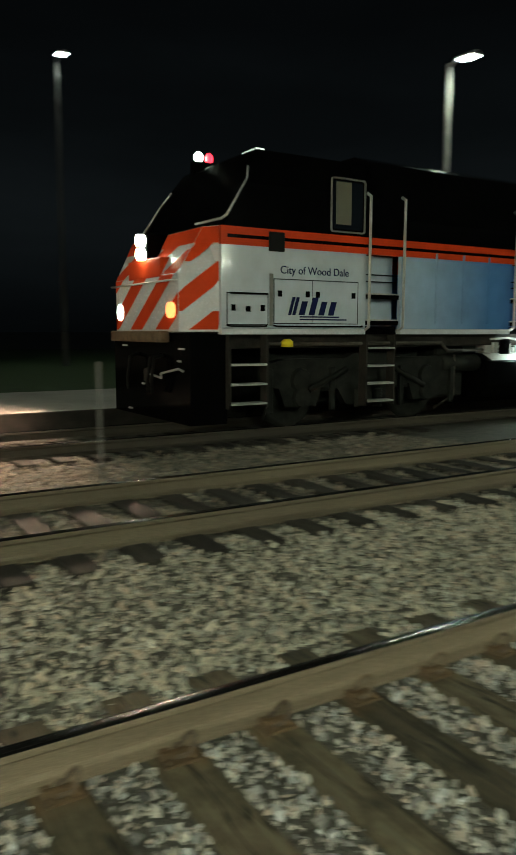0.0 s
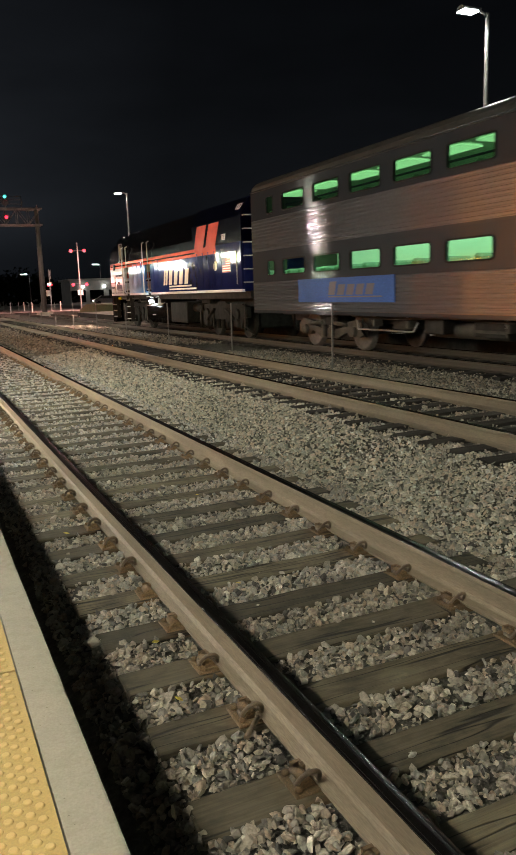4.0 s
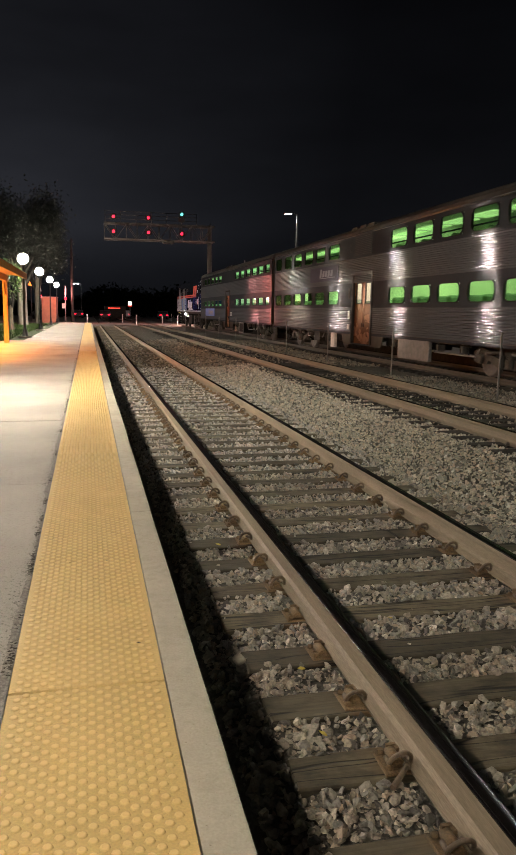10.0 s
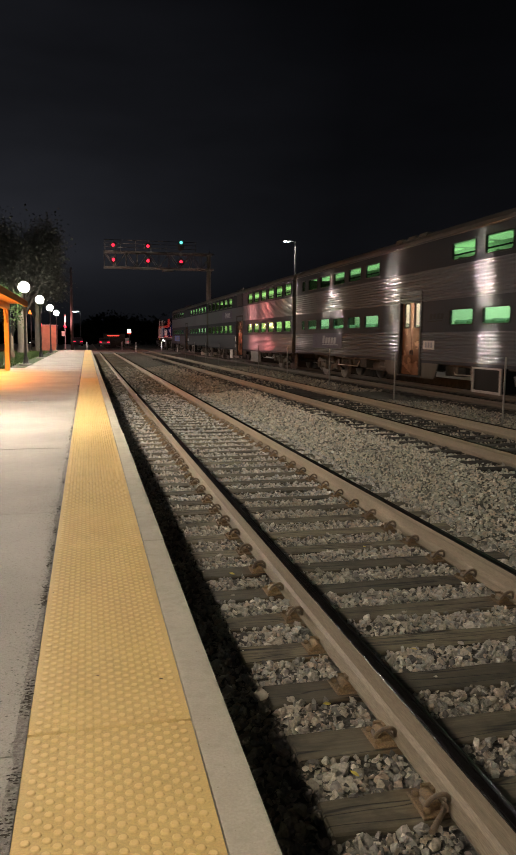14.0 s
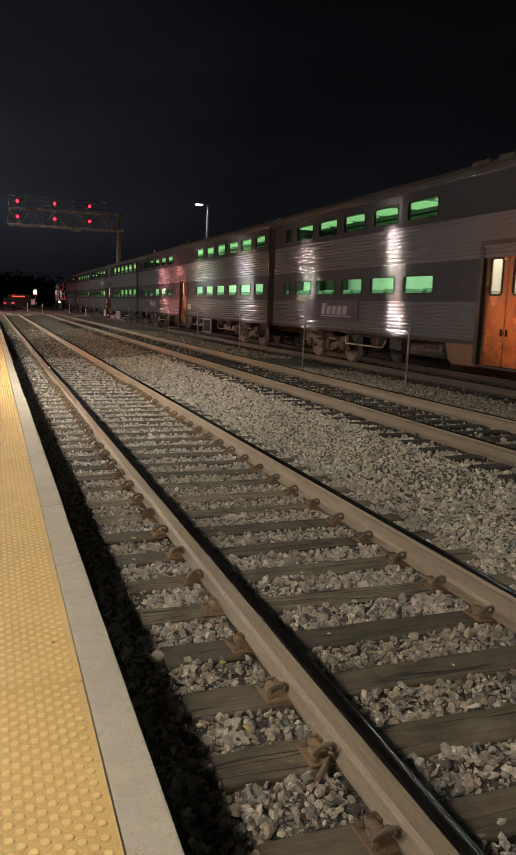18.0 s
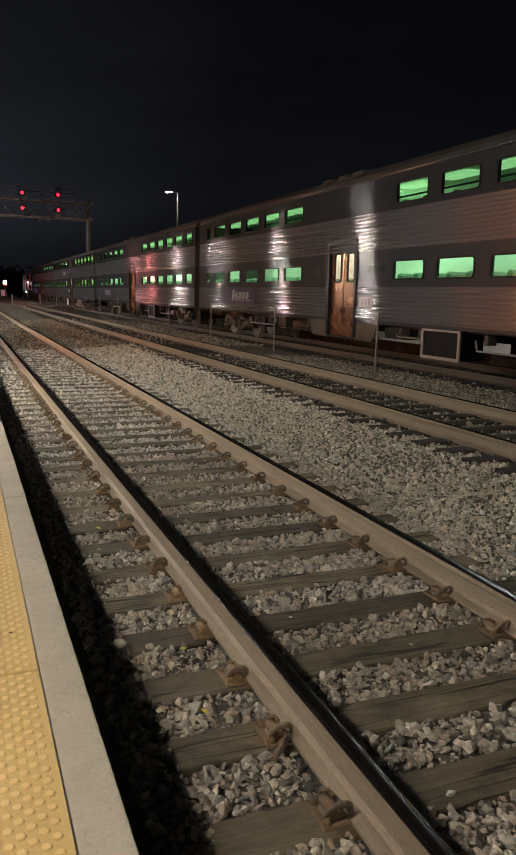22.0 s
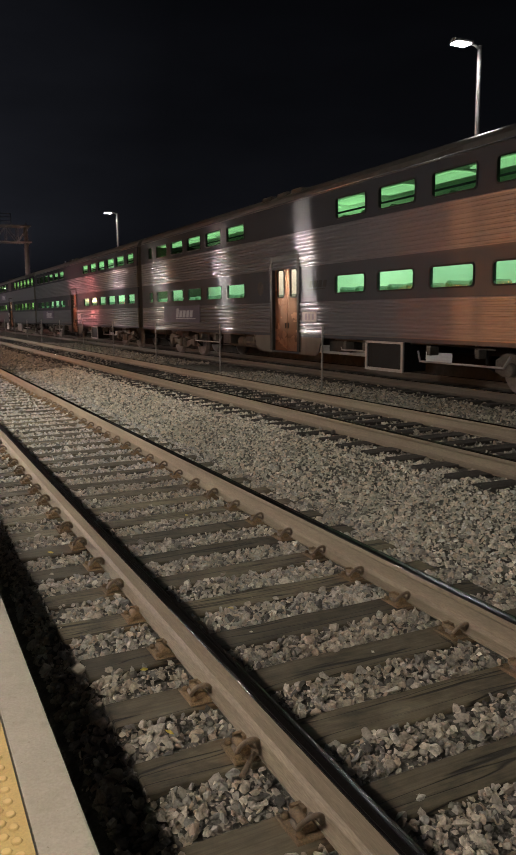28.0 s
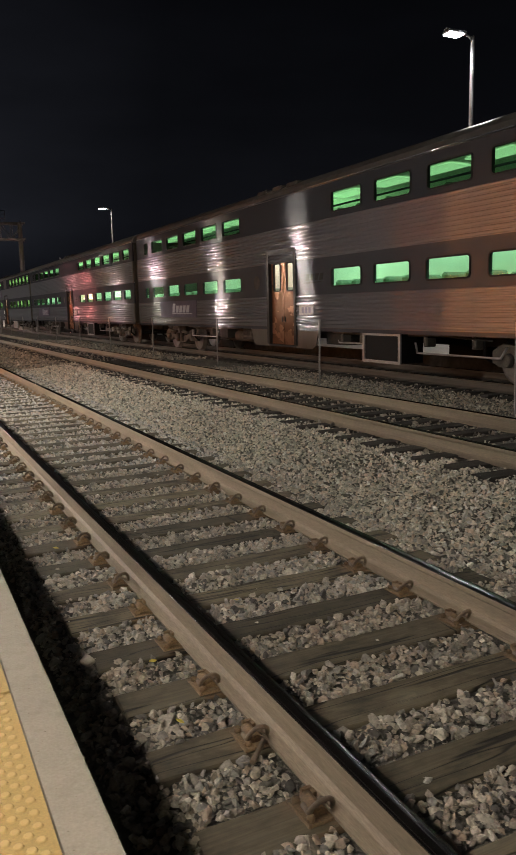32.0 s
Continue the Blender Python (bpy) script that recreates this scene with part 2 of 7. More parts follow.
def tie_wood():
    """Weathered, split timber with rust washed out from the plates; each tie has its own grain."""
    k = Mat("weathered_tie_wood", (0.1, 0.09, 0.065), 0.88)
    tc, info = k.t.nodes.new("ShaderNodeTexCoord"), k.t.nodes.new("ShaderNodeObjectInfo")
    far_off = k.node("ShaderNodeVectorMath")
    far_off.operation = "SCALE"
    far_off.inputs[0].default_value = (31.0, 17.0, 9.0)
    k.link(info.outputs["Random"], far_off.inputs["Scale"])
    own = k.node("ShaderNodeVectorMath")
    k.link(tc.outputs["Object"], own.inputs[0])
    k.link(far_off.outputs[0], own.inputs[1])

    def grain_noise(scale, detail, stretch, rough=0.55):
        mp = k.node("ShaderNodeMapping", Scale=stretch)
        k.link(own.outputs[0], mp.inputs[0])
        nz = k.node("ShaderNodeTexNoise", Scale=scale, Detail=detail, Roughness=rough)
        k.link(mp.outputs[0], nz.inputs["Vector"])
        return nz.outputs["Fac"]

    broad = k.ramp(grain_noise(5.5, 6, (0.7, 1.3, 1.3), 0.62), ((0.28, (0.040, 0.033, 0.021)), (0.42, (0.085, 0.071, 0.044)), (0.53, (0.128, 0.107, 0.066)), (0.62, (0.120, 0.105, 0.070)), (0.76, (0.21, 0.177, 0.115))))
    grain = grain_noise(9.0, 6, (0.22, 8, 8), 0.68)
    col = k.mix(1.0, broad, k.ramp(grain, ((0.28, (0.62, 0.61, 0.60)), (0.5, (0.96, 0.95, 0.94)), (0.72, (1.26, 1.25, 1.22)))), "MULTIPLY")
    splits = k.ramp(grain_noise(1.5, 2, (0.4, 6, 6), 0.5), ((0.474, (1, 1, 1)), (0.493, (0.0, 0.0, 0.0)), (0.501, (0.0, 0.0, 0.0)), (0.516, (1, 1, 1))))
    checks = k.ramp(grain_noise(1.1, 3, (3.0, 0.2, 0.2), 0.6), ((0.668, (1, 1, 1)), (0.675, (0.15, 0.15, 0.15)), (0.678, (0.15, 0.15, 0.15)), (0.687, (1, 1, 1))))
    lines = k.mix(1.0, splits, checks, "MULTIPLY")
    sep = k.t.nodes.new("ShaderNodeSeparateXYZ")
    k.link(tc.outputs["Object"], sep.inputs[0])
    ab = k.node("ShaderNodeMath")
    ab.operation = "ABSOLUTE"
    k.link(sep.outputs["X"], ab.inputs[0])
    near = k.ramp(ab.outputs[0], ((0.5, (0, 0, 0)), (0.66, (1, 1, 1)), (0.86, (1, 1, 1)), (1.0, (0, 0, 0))))
    rust = k.mix(1.0, near, k.ramp(grain_noise(5.0, 4, (0.8, 1.5, 1.5)), ((0.42, (0, 0, 0)), (0.64, (0.75, 0.75, 0.75)))), "MULTIPLY")
    col = k.mix(rust, col, (0.19, 0.105, 0.045))
    k.base(k.mix(1.0, col, k.ramp(lines, ((0.0, (0.16, 0.15, 0.14)), (1.0, (1, 1, 1)))), "MULTIPLY"))
    k.bump(k.mix(0.6, grain, lines), 0.8, 0.009)
    return k


M_TIE = per_piece(tie_wood(), 0.45)
M_DARKTIE = per_piece(speckled("dark_tie_wood", (0.022, 0.019, 0.015), (0.045, 0.038, 0.03), 3, 0.9, bump=0.6, dist=0.006, stretch=(0.4, 5, 5)), 0.4)
M_RAIL = speckled("rail_rust", (0.27, 0.217, 0.15), (0.195, 0.155, 0.106), 2.6, 0.75, 0.0, bump=0.25, dist=0.002, stretch=(4, 0.35, 4), fine=60)
M_DARKRAIL = speckled("dark_rail_rust", (0.165, 0.136, 0.092), (0.125, 0.102, 0.07), 1.4, 0.8, 0.0, bump=0.25, dist=0.002, stretch=(4, 0.35, 4), fine=60)
# far track's rust darkened: the shade under the train is in its colour
M_SHADERAIL = speckled("shaded_rail_rust", (0.06, 0.05, 0.036), (0.04, 0.034, 0.026), 1.4, 0.8, 0.0, bump=0.25, dist=0.002, stretch=(4, 0.35, 4), fine=60)
M_PLATE = per_piece(speckled("rusted_plate", (0.225, 0.142, 0.069), (0.135, 0.096, 0.058), 9.0, 0.85, bump=0.6, dist=0.004, grain=0.4), 0.35)
M_CLIP = per_piece(speckled("rail_clip_steel", (0.125, 0.095, 0.066), (0.20, 0.14, 0.09), 30, 0.7, 0.0, bump=0.4, dist=0.002, grain=0.35), 0.35)
M_CONC = speckled("platform_concrete", (0.455, 0.422, 0.37), (0.37, 0.343, 0.3), 0.9, 0.88, bump=0.3, dist=0.003, fine=150, grain=0.2)
_agg = M_CONC.ramp(M_CONC.noise(62, 3), ((0.32, (0.78, 0.77, 0.75)), (0.42, (1, 1, 1)), (0.66, (1.05, 1.05, 1.04))))
M_CONC.base(M_CONC.mix(1.0, M_CONC.p.inputs["Base Color"].links[0].from_socket, _agg, "MULTIPLY"))   # worn-out aggregate
M_CRUMB = speckled("black_dirt_crumb", (0.03, 0.024, 0.016), (0.07, 0.055, 0.035), 30, 0.9)
M_CURB = speckled("coping_concrete", (0.50, 0.455, 0.36), (0.43, 0.39, 0.305), 2.6, 0.85, bump=0.1, dist=0.002, fine=110, grain=0.12)
_mottle = M_CURB.ramp(M_CURB.noise(21, 4), ((0.36, (0.92, 0.92, 0.9)), (0.5, (1, 1, 1))))
_pits = M_CURB.ramp(M_CURB.noise(75, 2), ((0.24, (0.6, 0.58, 0.55)), (0.28, (1, 1, 1))))
M_CURB.base(M_CURB.mix(1.0, M_CURB.mix(1.0, M_CURB.p.inputs["Base Color"].links[0].from_socket, _mottle, "MULTIPLY"), _pits, "MULTIPLY"))   # blotches and pinholes
M_YELLOW = per_piece(speckled("tactile_yellow", (0.74, 0.522, 0.192), (0.675, 0.468, 0.168), 2.2, 0.65, bump=0.06, dist=0.001, fine=120, grain=0.14), 0.06)
_z = M_YELLOW.t.nodes.new("ShaderNodeSeparateXYZ")
M_YELLOW.link(M_YELLOW.coord(), _z.inputs[0])
_w = M_YELLOW.node("ShaderNodeMapRange", **{"From Min": 0.002, "From Max": 0.0054})
M_YELLOW.link(_z.outputs["Z"], _w.inputs[0])
M_YELLOW.base(M_YELLOW.mix(_w.outputs[0], M_YELLOW.p.inputs["Base Color"].links[0].from_socket, (0.79, 0.58, 0.235)))   # domes paler towards their tops
_y = M_YELLOW.t.nodes.new("ShaderNodeTexWave")
_y.wave_type, _y.bands_direction = "BANDS", "Y"
_y.inputs["Scale"].default_value = 52.0
M_YELLOW.link(M_YELLOW.coord(), _y.inputs["Vector"])
_grime = M_YELLOW.ramp(M_YELLOW.noise(7, 5), ((0.28, (0.86, 0.85, 0.82)), (0.4, (1, 1, 1))))
M_YELLOW.base(M_YELLOW.mix(1.0, M_YELLOW.p.inputs["Base Color"].links[0].from_socket, _grime, "MULTIPLY"))
M_YELLOW.bump(_y.outputs["Fac"], 0.14, 0.0012)   # fine ribs across the tile
M_ASPHALT = speckled("asphalt", (0.06, 0.058, 0.055), (0.085, 0.08, 0.075), 1.1, 0.85, bump=0.3, dist=0.004)
M_GRASS = speckled("lawn_soil", (0.035, 0.06, 0.016), (0.05, 0.085, 0.022), 3.0, 0.95, bump=0.6, dist=0.02)
M_BLADE = speckled("grass_blade", (0.05, 0.11, 0.02), (0.09, 0.15, 0.035), 2.0, 0.7)
M_STEELPOST = speckled("galvanised_steel", (0.28, 0.28, 0.272), (0.22, 0.22, 0.215), 6, 0.6, 0.3, bump=0.1, dist=0.001)
M_DULLPOST = speckled("weathered_post_steel", (0.17, 0.165, 0.155), (0.12, 0.118, 0.11), 6, 0.7, 0.0, bump=0.1, dist=0.001)
M_BLACKMETAL = speckled("black_paint", (0.012, 0.012, 0.013), (0.02, 0.02, 0.02), 8, 0.45, 0.0, bump=0.08, dist=0.001)
M_GLOBE = Mat("lit_globe", (0.9, 0.88, 0.82), 0.3).glow((1.0, 0.95, 0.86), 14.0)
M_LED = Mat("lit_led_panel", (0.9, 0.9, 0.9), 0.3).glow((0.95, 0.98, 1.0), 40.0)
M_TRUSS = speckled("gantry_steel", (0.125, 0.105, 0.098), (0.09, 0.076, 0.071), 2, 0.6, 0.3, bump=0.1)
M_REDLIGHT = Mat("red_signal_light", (0.4, 0.02, 0.02), 0.3).glow((1.0, 0.012, 0.035), 4.5)
M_GREENLIGHT = Mat("green_signal_light", (0.02, 0.3, 0.2), 0.3).glow((0.10, 0.85, 0.72), 2.6)
M_WHITEPLASTIC = speckled("white_plastic", (0.72, 0.72, 0.70), (0.6, 0.6, 0.58), 7, 0.5, bump=0.05)
M_SHELTER = speckled("stained_timber", (0.62, 0.38, 0.17), (0.52, 0.31, 0.13), 2.2, 0.6, bump=0.3, dist=0.002, stretch=(6, 6, 0.4), fine=20)
# signal cabin's wall: the crossing's red light is put into its colour
M_REDWALL = speckled("red_lit_wall", (0.33, 0.2, 0.13), (0.27, 0.16, 0.11), 3, 0.8)
M_ROOF = speckled("shingle_roof", (0.09, 0.075, 0.06), (0.13, 0.11, 0.09), 5, 0.9, bump=0.5)
M_BARK = speckled("bark", (0.12, 0.09, 0.06), (0.18, 0.14, 0.10), 4, 0.95, bump=0.8, dist=0.02, stretch=(3, 3, 0.5))
# night shade put into the limbs' bark, lamplight into the trunks'
M_SHADEBARK = speckled("shaded_bark", (0.03, 0.028, 0.026), (0.045, 0.042, 0.038), 4, 0.95)
M_LITBARK = speckled("lit_bark", (0.34, 0.30, 0.26), (0.24, 0.21, 0.18), 4, 0.95, bump=0.8, dist=0.02, stretch=(3, 3, 0.5))
for k_ in (M_SHADEBARK, M_LITBARK):
    k_.p.inputs["Specular IOR Level"].default_value = 0.02
M_ROAD = speckled("worn_crossing_road", (0.22, 0.20, 0.19), (0.16, 0.15, 0.14), 1.1, 0.85, bump=0.3, dist=0.004)
M_LEAF = per_piece(speckled("leaf", (0.045, 0.085, 0.02), (0.07, 0.12, 0.03), 3, 0.6), 0.3, "Island")
# near-black leaves: night darkness put into the colour of woods and crowns
M_UNLITLEAF = per_piece(speckled("unlit_leaf", (0.004, 0.006, 0.003), (0.006, 0.009, 0.004), 2, 0.8), 0.3, "Island")
M_UNLITLEAF.p.inputs["Specular IOR Level"].default_value = 0.0
M_NIGHTLEAF = per_piece(speckled("night_leaf", (0.010, 0.012, 0.008), (0.015, 0.017, 0.011), 2, 0.8), 0.3, "Island")
M_WALL = speckled("pale_wall_paint", (0.6, 0.56, 0.5), (0.5, 0.47, 0.42), 1.0, 0.8)
M_DARKWALL = speckled("dark_wall", (0.08, 0.075, 0.07), (0.11, 0.10, 0.09), 1.0, 0.85)


# train materials
def steel(name, colour, lo, hi):
    k = Mat(name, colour, lo, 1.0)
    broad = k.noise(0.7, 5, (1, 0.6, 1))
    grime = k.noise(2.0, 4, (1, 1.4, 0.5))
    dirt = k.ramp(grime, ((0.35, (0.8, 0.79, 0.77)), (0.7, (1.04, 1.03, 1.02))))
    k.base(k.mix(1.0, k.ramp(broad, ((0.3, tuple(c * 0.82 for c in colour)), (0.7, colour))), dirt, "MULTIPLY"))
    k.rough(k.noise(1.6, 4, (1, 0.8, 1)), lo, hi)
    return k


def sheen(k, dirt=(0.10, 0.095, 0.085), share=0.1, brushed=0.0):
    """Polished metal under a thin dull film (dirt, and soft reflections on the car sides); brushed along y, it spreads
    a light up and down.
    """
    gl = k.t.nodes.new("ShaderNodeBsdfGlossy")
    gl.distribution = "BECKMANN"
    for a, b in (("Base Color", "Color"), ("Roughness", "Roughness"), ("Normal", "Normal")):
        if k.p.inputs[a].links:
            k.link(k.p.inputs[a].links[0].from_socket, gl.inputs[b])
    if brushed:
        gl.inputs["Anisotropy"].default_value = brushed
        along = k.node("ShaderNodeCombineXYZ", Y=1.0)
        k.link(along.outputs[0], gl.inputs["Tangent"])
    df = k.node("ShaderNodeBsdfDiffuse", Color=(*dirt, 1))
    mx = k.t.nodes.new("ShaderNodeMixShader")
    mx.inputs[0].default_value = share
    k.link(gl.outputs[0], mx.inputs[1])
    k.link(df.outputs[0], mx.inputs[2])
    k.link(mx.outputs[0], k.t.nodes["Material Output"].inputs["Surface"])
    return k


def buckled(k, wave, dent):
    """The slow buckling of thin sheet."""
    return k.bump(k.noise(wave, 2, (1, 1, 0.2)), dent, 0.02)


M_STEEL = steel("stainless_flutes", (0.25, 0.252, 0.26), 0.16, 0.19)
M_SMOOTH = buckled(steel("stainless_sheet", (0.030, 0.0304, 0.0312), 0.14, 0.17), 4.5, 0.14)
# upper band's darker copy: the dark sky's reflection is in the colour
M_UPPER = buckled(steel("upper_stainless_sheet", (0.0175, 0.0178, 0.0184), 0.14, 0.17), 4.8, 0.17)
M_SATIN = steel("dull_stainless", (0.075, 0.066, 0.056), 0.3, 0.4)
M_CARROOF = steel("car_roof_steel", (0.2, 0.195, 0.19), 0.3, 0.42)
M_DOOR = steel("bronze_door_steel", (0.33, 0.20, 0.135), 0.22, 0.32)
# bluish film tones put the sky's soft reflection into the car sides' colour
sheen(M_STEEL, (0.25, 0.26, 0.287), share=0.26, brushed=0.84)
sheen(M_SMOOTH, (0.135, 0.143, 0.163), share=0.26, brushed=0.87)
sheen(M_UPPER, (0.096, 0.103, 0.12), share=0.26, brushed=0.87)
sheen(M_SATIN, share=0.3)
sheen(M_CARROOF, share=0.4)
M_TRIM = sheen(steel("dull_trim_steel", (0.035, 0.034, 0.033), 0.28, 0.36), (0.04, 0.038, 0.036), 0.5)
M_HEAD = steel("rail_head_steel", (0.17, 0.17, 0.172), 0.2, 0.3)
_streak = M_HEAD.noise(1.0, 4, (130, 0.12, 60), 0.6)
M_HEAD.base(M_HEAD.mix(1.0, M_HEAD.p.inputs["Base Color"].links[0].from_socket, M_HEAD.ramp(_streak, ((0.38, (0.25, 0.25, 0.25)), (0.5, (0.8, 0.8, 0.8)), (0.62, (2.2, 2.2, 2.2)))), "MULTIPLY"))
M_HEAD.rough(_streak, 0.34, 0.17)
sheen(M_HEAD, (0.035, 0.032, 0.028), 0.2)
_sc = M_DOOR.ramp(M_DOOR.noise(5.5, 3, (1, 1, 0.9)), ((0.34, (0.45, 0.42, 0.41)), (0.48, (0.95, 0.94, 0.93)), (0.66, (1.1, 1.08, 1.07))))
M_DOOR.base(M_DOOR.mix(1.0, M_DOOR.p.inputs["Base Color"].links[0].from_socket, _sc, "MULTIPLY"))   # scuffs
sheen(M_DOOR, (0.15, 0.072, 0.04), 0.5)
M_RUBBER = Mat("black_rubber", (0.006, 0.006, 0.006), 0.7, spec=0.15)
M_UNDER = speckled("undercarriage_grime", (0.022, 0.02, 0.018), (0.04, 0.035, 0.03), 4, 0.8, bump=0.4, dist=0.004)
M_TRUCK = speckled("dusty_truck_casting", (0.085, 0.076, 0.064), (0.055, 0.05, 0.043), 5, 0.75, bump=0.4, dist=0.004)
M_LOCOTRUCK = speckled("black_truck_grime", (0.012, 0.013, 0.0115), (0.024, 0.0245, 0.021), 5, 0.75, bump=0.4, dist=0.004)
for k_ in (M_UNDER, M_TRUCK, M_LOCOTRUCK):
    k_.p.inputs["Specular IOR Level"].default_value = 0.12
M_AGG = speckled("exposed_aggregate", (0.17, 0.155, 0.132), (0.37, 0.34, 0.295), 60, 0.9, bump=0.9, dist=0.01, fine=160)
M_WHEEL = speckled("wheel_steel", (0.05, 0.045, 0.04), (0.09, 0.08, 0.07), 8, 0.6, 0.2)
M_CABIN = Mat("car_interior_panel", (0.70, 0.72, 0.68), 0.6)
M_MESH = Mat("dark_grille_mesh", (0.008, 0.008, 0.008), 0.7, spec=0.08)
M_FRAME = speckled("pale_frame_paint", (0.22, 0.214, 0.2), (0.16, 0.155, 0.145), 6, 0.5)
M_SEAT = speckled("seat_vinyl", (0.16, 0.22, 0.19), (0.22, 0.28, 0.24), 5, 0.6)
M_TUBE = Mat("lit_ceiling_strip", (0.9, 0.9, 0.9), 0.4).glow((0.93, 1.0, 0.90), 3.6)
M_TUBE2 = Mat("lit_upper_tube", (0.9, 0.9, 0.9), 0.4).glow((0.95, 1.0, 0.92), 0.72)


def tinted_glass(name, tint, gloss=0.09):
    k = Mat(name)
    clear = k.node("ShaderNodeBsdfTransparent", Color=(*tint, 1))
    shiny = k.node("ShaderNodeBsdfGlossy", Color=(0.9, 0.92, 0.9, 1), Roughness=0.06)
    shiny.distribution = "BECKMANN"
    mx = k.t.nodes.new("ShaderNodeMixShader")
    mx.inputs[0].default_value = gloss
    k.link(clear.outputs[0], mx.inputs[1])
    k.link(shiny.outputs[0], mx.inputs[2])
    k.link(mx.outputs[0], k.t.nodes["Material Output"].inputs["Surface"])
    return k


M_GLASS = tinted_glass("green_tinted_glass", (0.62, 0.88, 0.65), 0.05)
M_GLASSUP = tinted_glass("deep_green_tinted_glass", (0.48, 0.74, 0.47), 0.05)
M_GLASS2 = tinted_glass("yellow_green_tinted_glass", (0.58, 0.8, 0.46), 0.05)
M_GLASS2UP = tinted_glass("deep_yellow_green_tinted_glass", (0.55, 0.78, 0.44), 0.05)
M_CLEAR = tinted_glass("clear_glass", (1.0, 0.89, 0.79), 0.04)
M_DARKGLASS = tinted_glass("dark_glass", (0.06, 0.07, 0.08), 0.12)
M_LOGOBLUE = speckled("blue_banner", (0.035, 0.10, 0.34), (0.03, 0.085, 0.29), 2, 0.5)
M_LOGOBLUE.p.inputs["Specular IOR Level"].default_value = 0.08
M_FADED = Mat("faded_lettering", (0.075, 0.075, 0.098), 0.6)
M_LOGOGREY = speckled("grey_violet_panel", (0.045, 0.043, 0.065), (0.038, 0.036, 0.055), 2, 0.6)
M_LOGOGREY.p.inputs["Specular IOR Level"].default_value = 0.02
M_LOGOWHITE = Mat("white_lettering", (0.75, 0.75, 0.76), 0.4)
M_NAVYLETTER = Mat("navy_lettering", (0.008, 0.012, 0.06), 0.5, spec=0.05)


def livery():
    """White at the nose through pale blue to dark blue, along the body."""
    k = Mat("white_to_blue_paint", (0.7, 0.7, 0.7), 0.06, spec=0.13)
    sep = k.t.nodes.new("ShaderNodeSeparateXYZ")
    k.link(k.coord(), sep.inputs[0])
    mr = k.node("ShaderNodeMapRange", **{"From Min": 0.0, "From Max": 17.5})
    k.link(sep.outputs["Y"], mr.inputs[0])
    grad = k.ramp(mr.outputs[0], ((0.0, (0.012, 0.016, 0.085)), (0.3, (0.012, 0.018, 0.10)), (0.56, (0.014, 0.035, 0.2)),
                                  (0.66, (0.10, 0.22, 0.48)), (0.76, (0.33, 0.44, 0.60)), (0.83, (0.53, 0.58, 0.66)), (1.0, (0.56, 0.60, 0.67))))
    dirt = k.ramp(k.noise(2.0, 5), ((0.3, (0.82, 0.81, 0.8)), (0.7, (1.03, 1.03, 1.03))))
    k.base(k.mix(1.0, grad, dirt, "MULTIPLY"))
    k.rough(k.noise(3, 4), 0.03, 0.07)
    k.bump(k.noise(2.4, 4, (1.3, 1.3, 0.6)), 1.0, 0.006)
    return k


M_LIVERY = livery()
M_ORANGE = speckled("orange_red_paint", (0.56, 0.055, 0.016), (0.47, 0.045, 0.013), 2, 0.4, bump=0.02, grain=0.05)
M_ORANGE.p.inputs["Specular IOR Level"].default_value = 0.03
M_LOCOBLACK = speckled("black_loco_paint", (0.002, 0.002, 0.0022), (0.0035, 0.0035, 0.0038), 2, 0.08, bump=0.02)
M_LOCOBLACK.p.inputs["Specular IOR Level"].default_value = 0.01
# shaded copy of the blue paint: the upper body's shade is in the colour
M_SHADENAVY = speckled("shaded_navy_paint", (0.0009, 0.0012, 0.0055), (0.0013, 0.0016, 0.0075), 2, 0.1, bump=0.02)
M_SHADENAVY.p.inputs["Specular IOR Level"].default_value = 0.02
M_WHITEPAINT = speckled("white_loco_paint", (0.60, 0.62, 0.66), (0.5, 0.52, 0.56), 2, 0.25, bump=0.02, grain=0.05)
M_HANDRAIL = speckled("pale_handrail_paint", (0.5, 0.5, 0.48), (0.4, 0.4, 0.38), 6, 0.4)
M_HEADLIGHT = Mat("lit_headlight", (0.9, 0.9, 0.9), 0.2).glow((1.0, 0.93, 0.82), 30.0)
M_BEAM = Mat("lit_headlight_lens", (0.9, 0.9, 0.9), 0.2).glow((1.0, 0.58, 0.46), 22000.0)
M_DITCH = Mat("amber_ditch_light", (0.8, 0.4, 0.15), 0.2).glow((1.0, 0.30, 0.10), 1.6)
M_BOARD = Mat("lit_number_board", (0.9, 0.9, 0.85), 0.4).glow((1.0, 1.0, 0.92), 1.3)
M_RUSTLEDGE = speckled("rusty_ledge", (0.17, 0.12, 0.07), (0.09, 0.06, 0.035), 7, 0.8, bump=0.2)
M_POLEWOOD = speckled("dark_creosoted_wood", (0.05, 0.046, 0.045), (0.035, 0.032, 0.03), 4, 0.95, bump=0.4, stretch=(3, 3, 0.4))
M_RUSTSHED = speckled("weathered_brown_sheet", (0.17, 0.125, 0.115), (0.09, 0.065, 0.06), 2.5, 0.7, bump=0.2)
M_BLIND = Mat("cream_blind", (0.11, 0.105, 0.075), 0.7)
M_STEPLIGHT = Mat("lit_step_light", (0.9, 0.9, 0.9), 0.2).glow((0.95, 0.97, 1.0), 140.0)
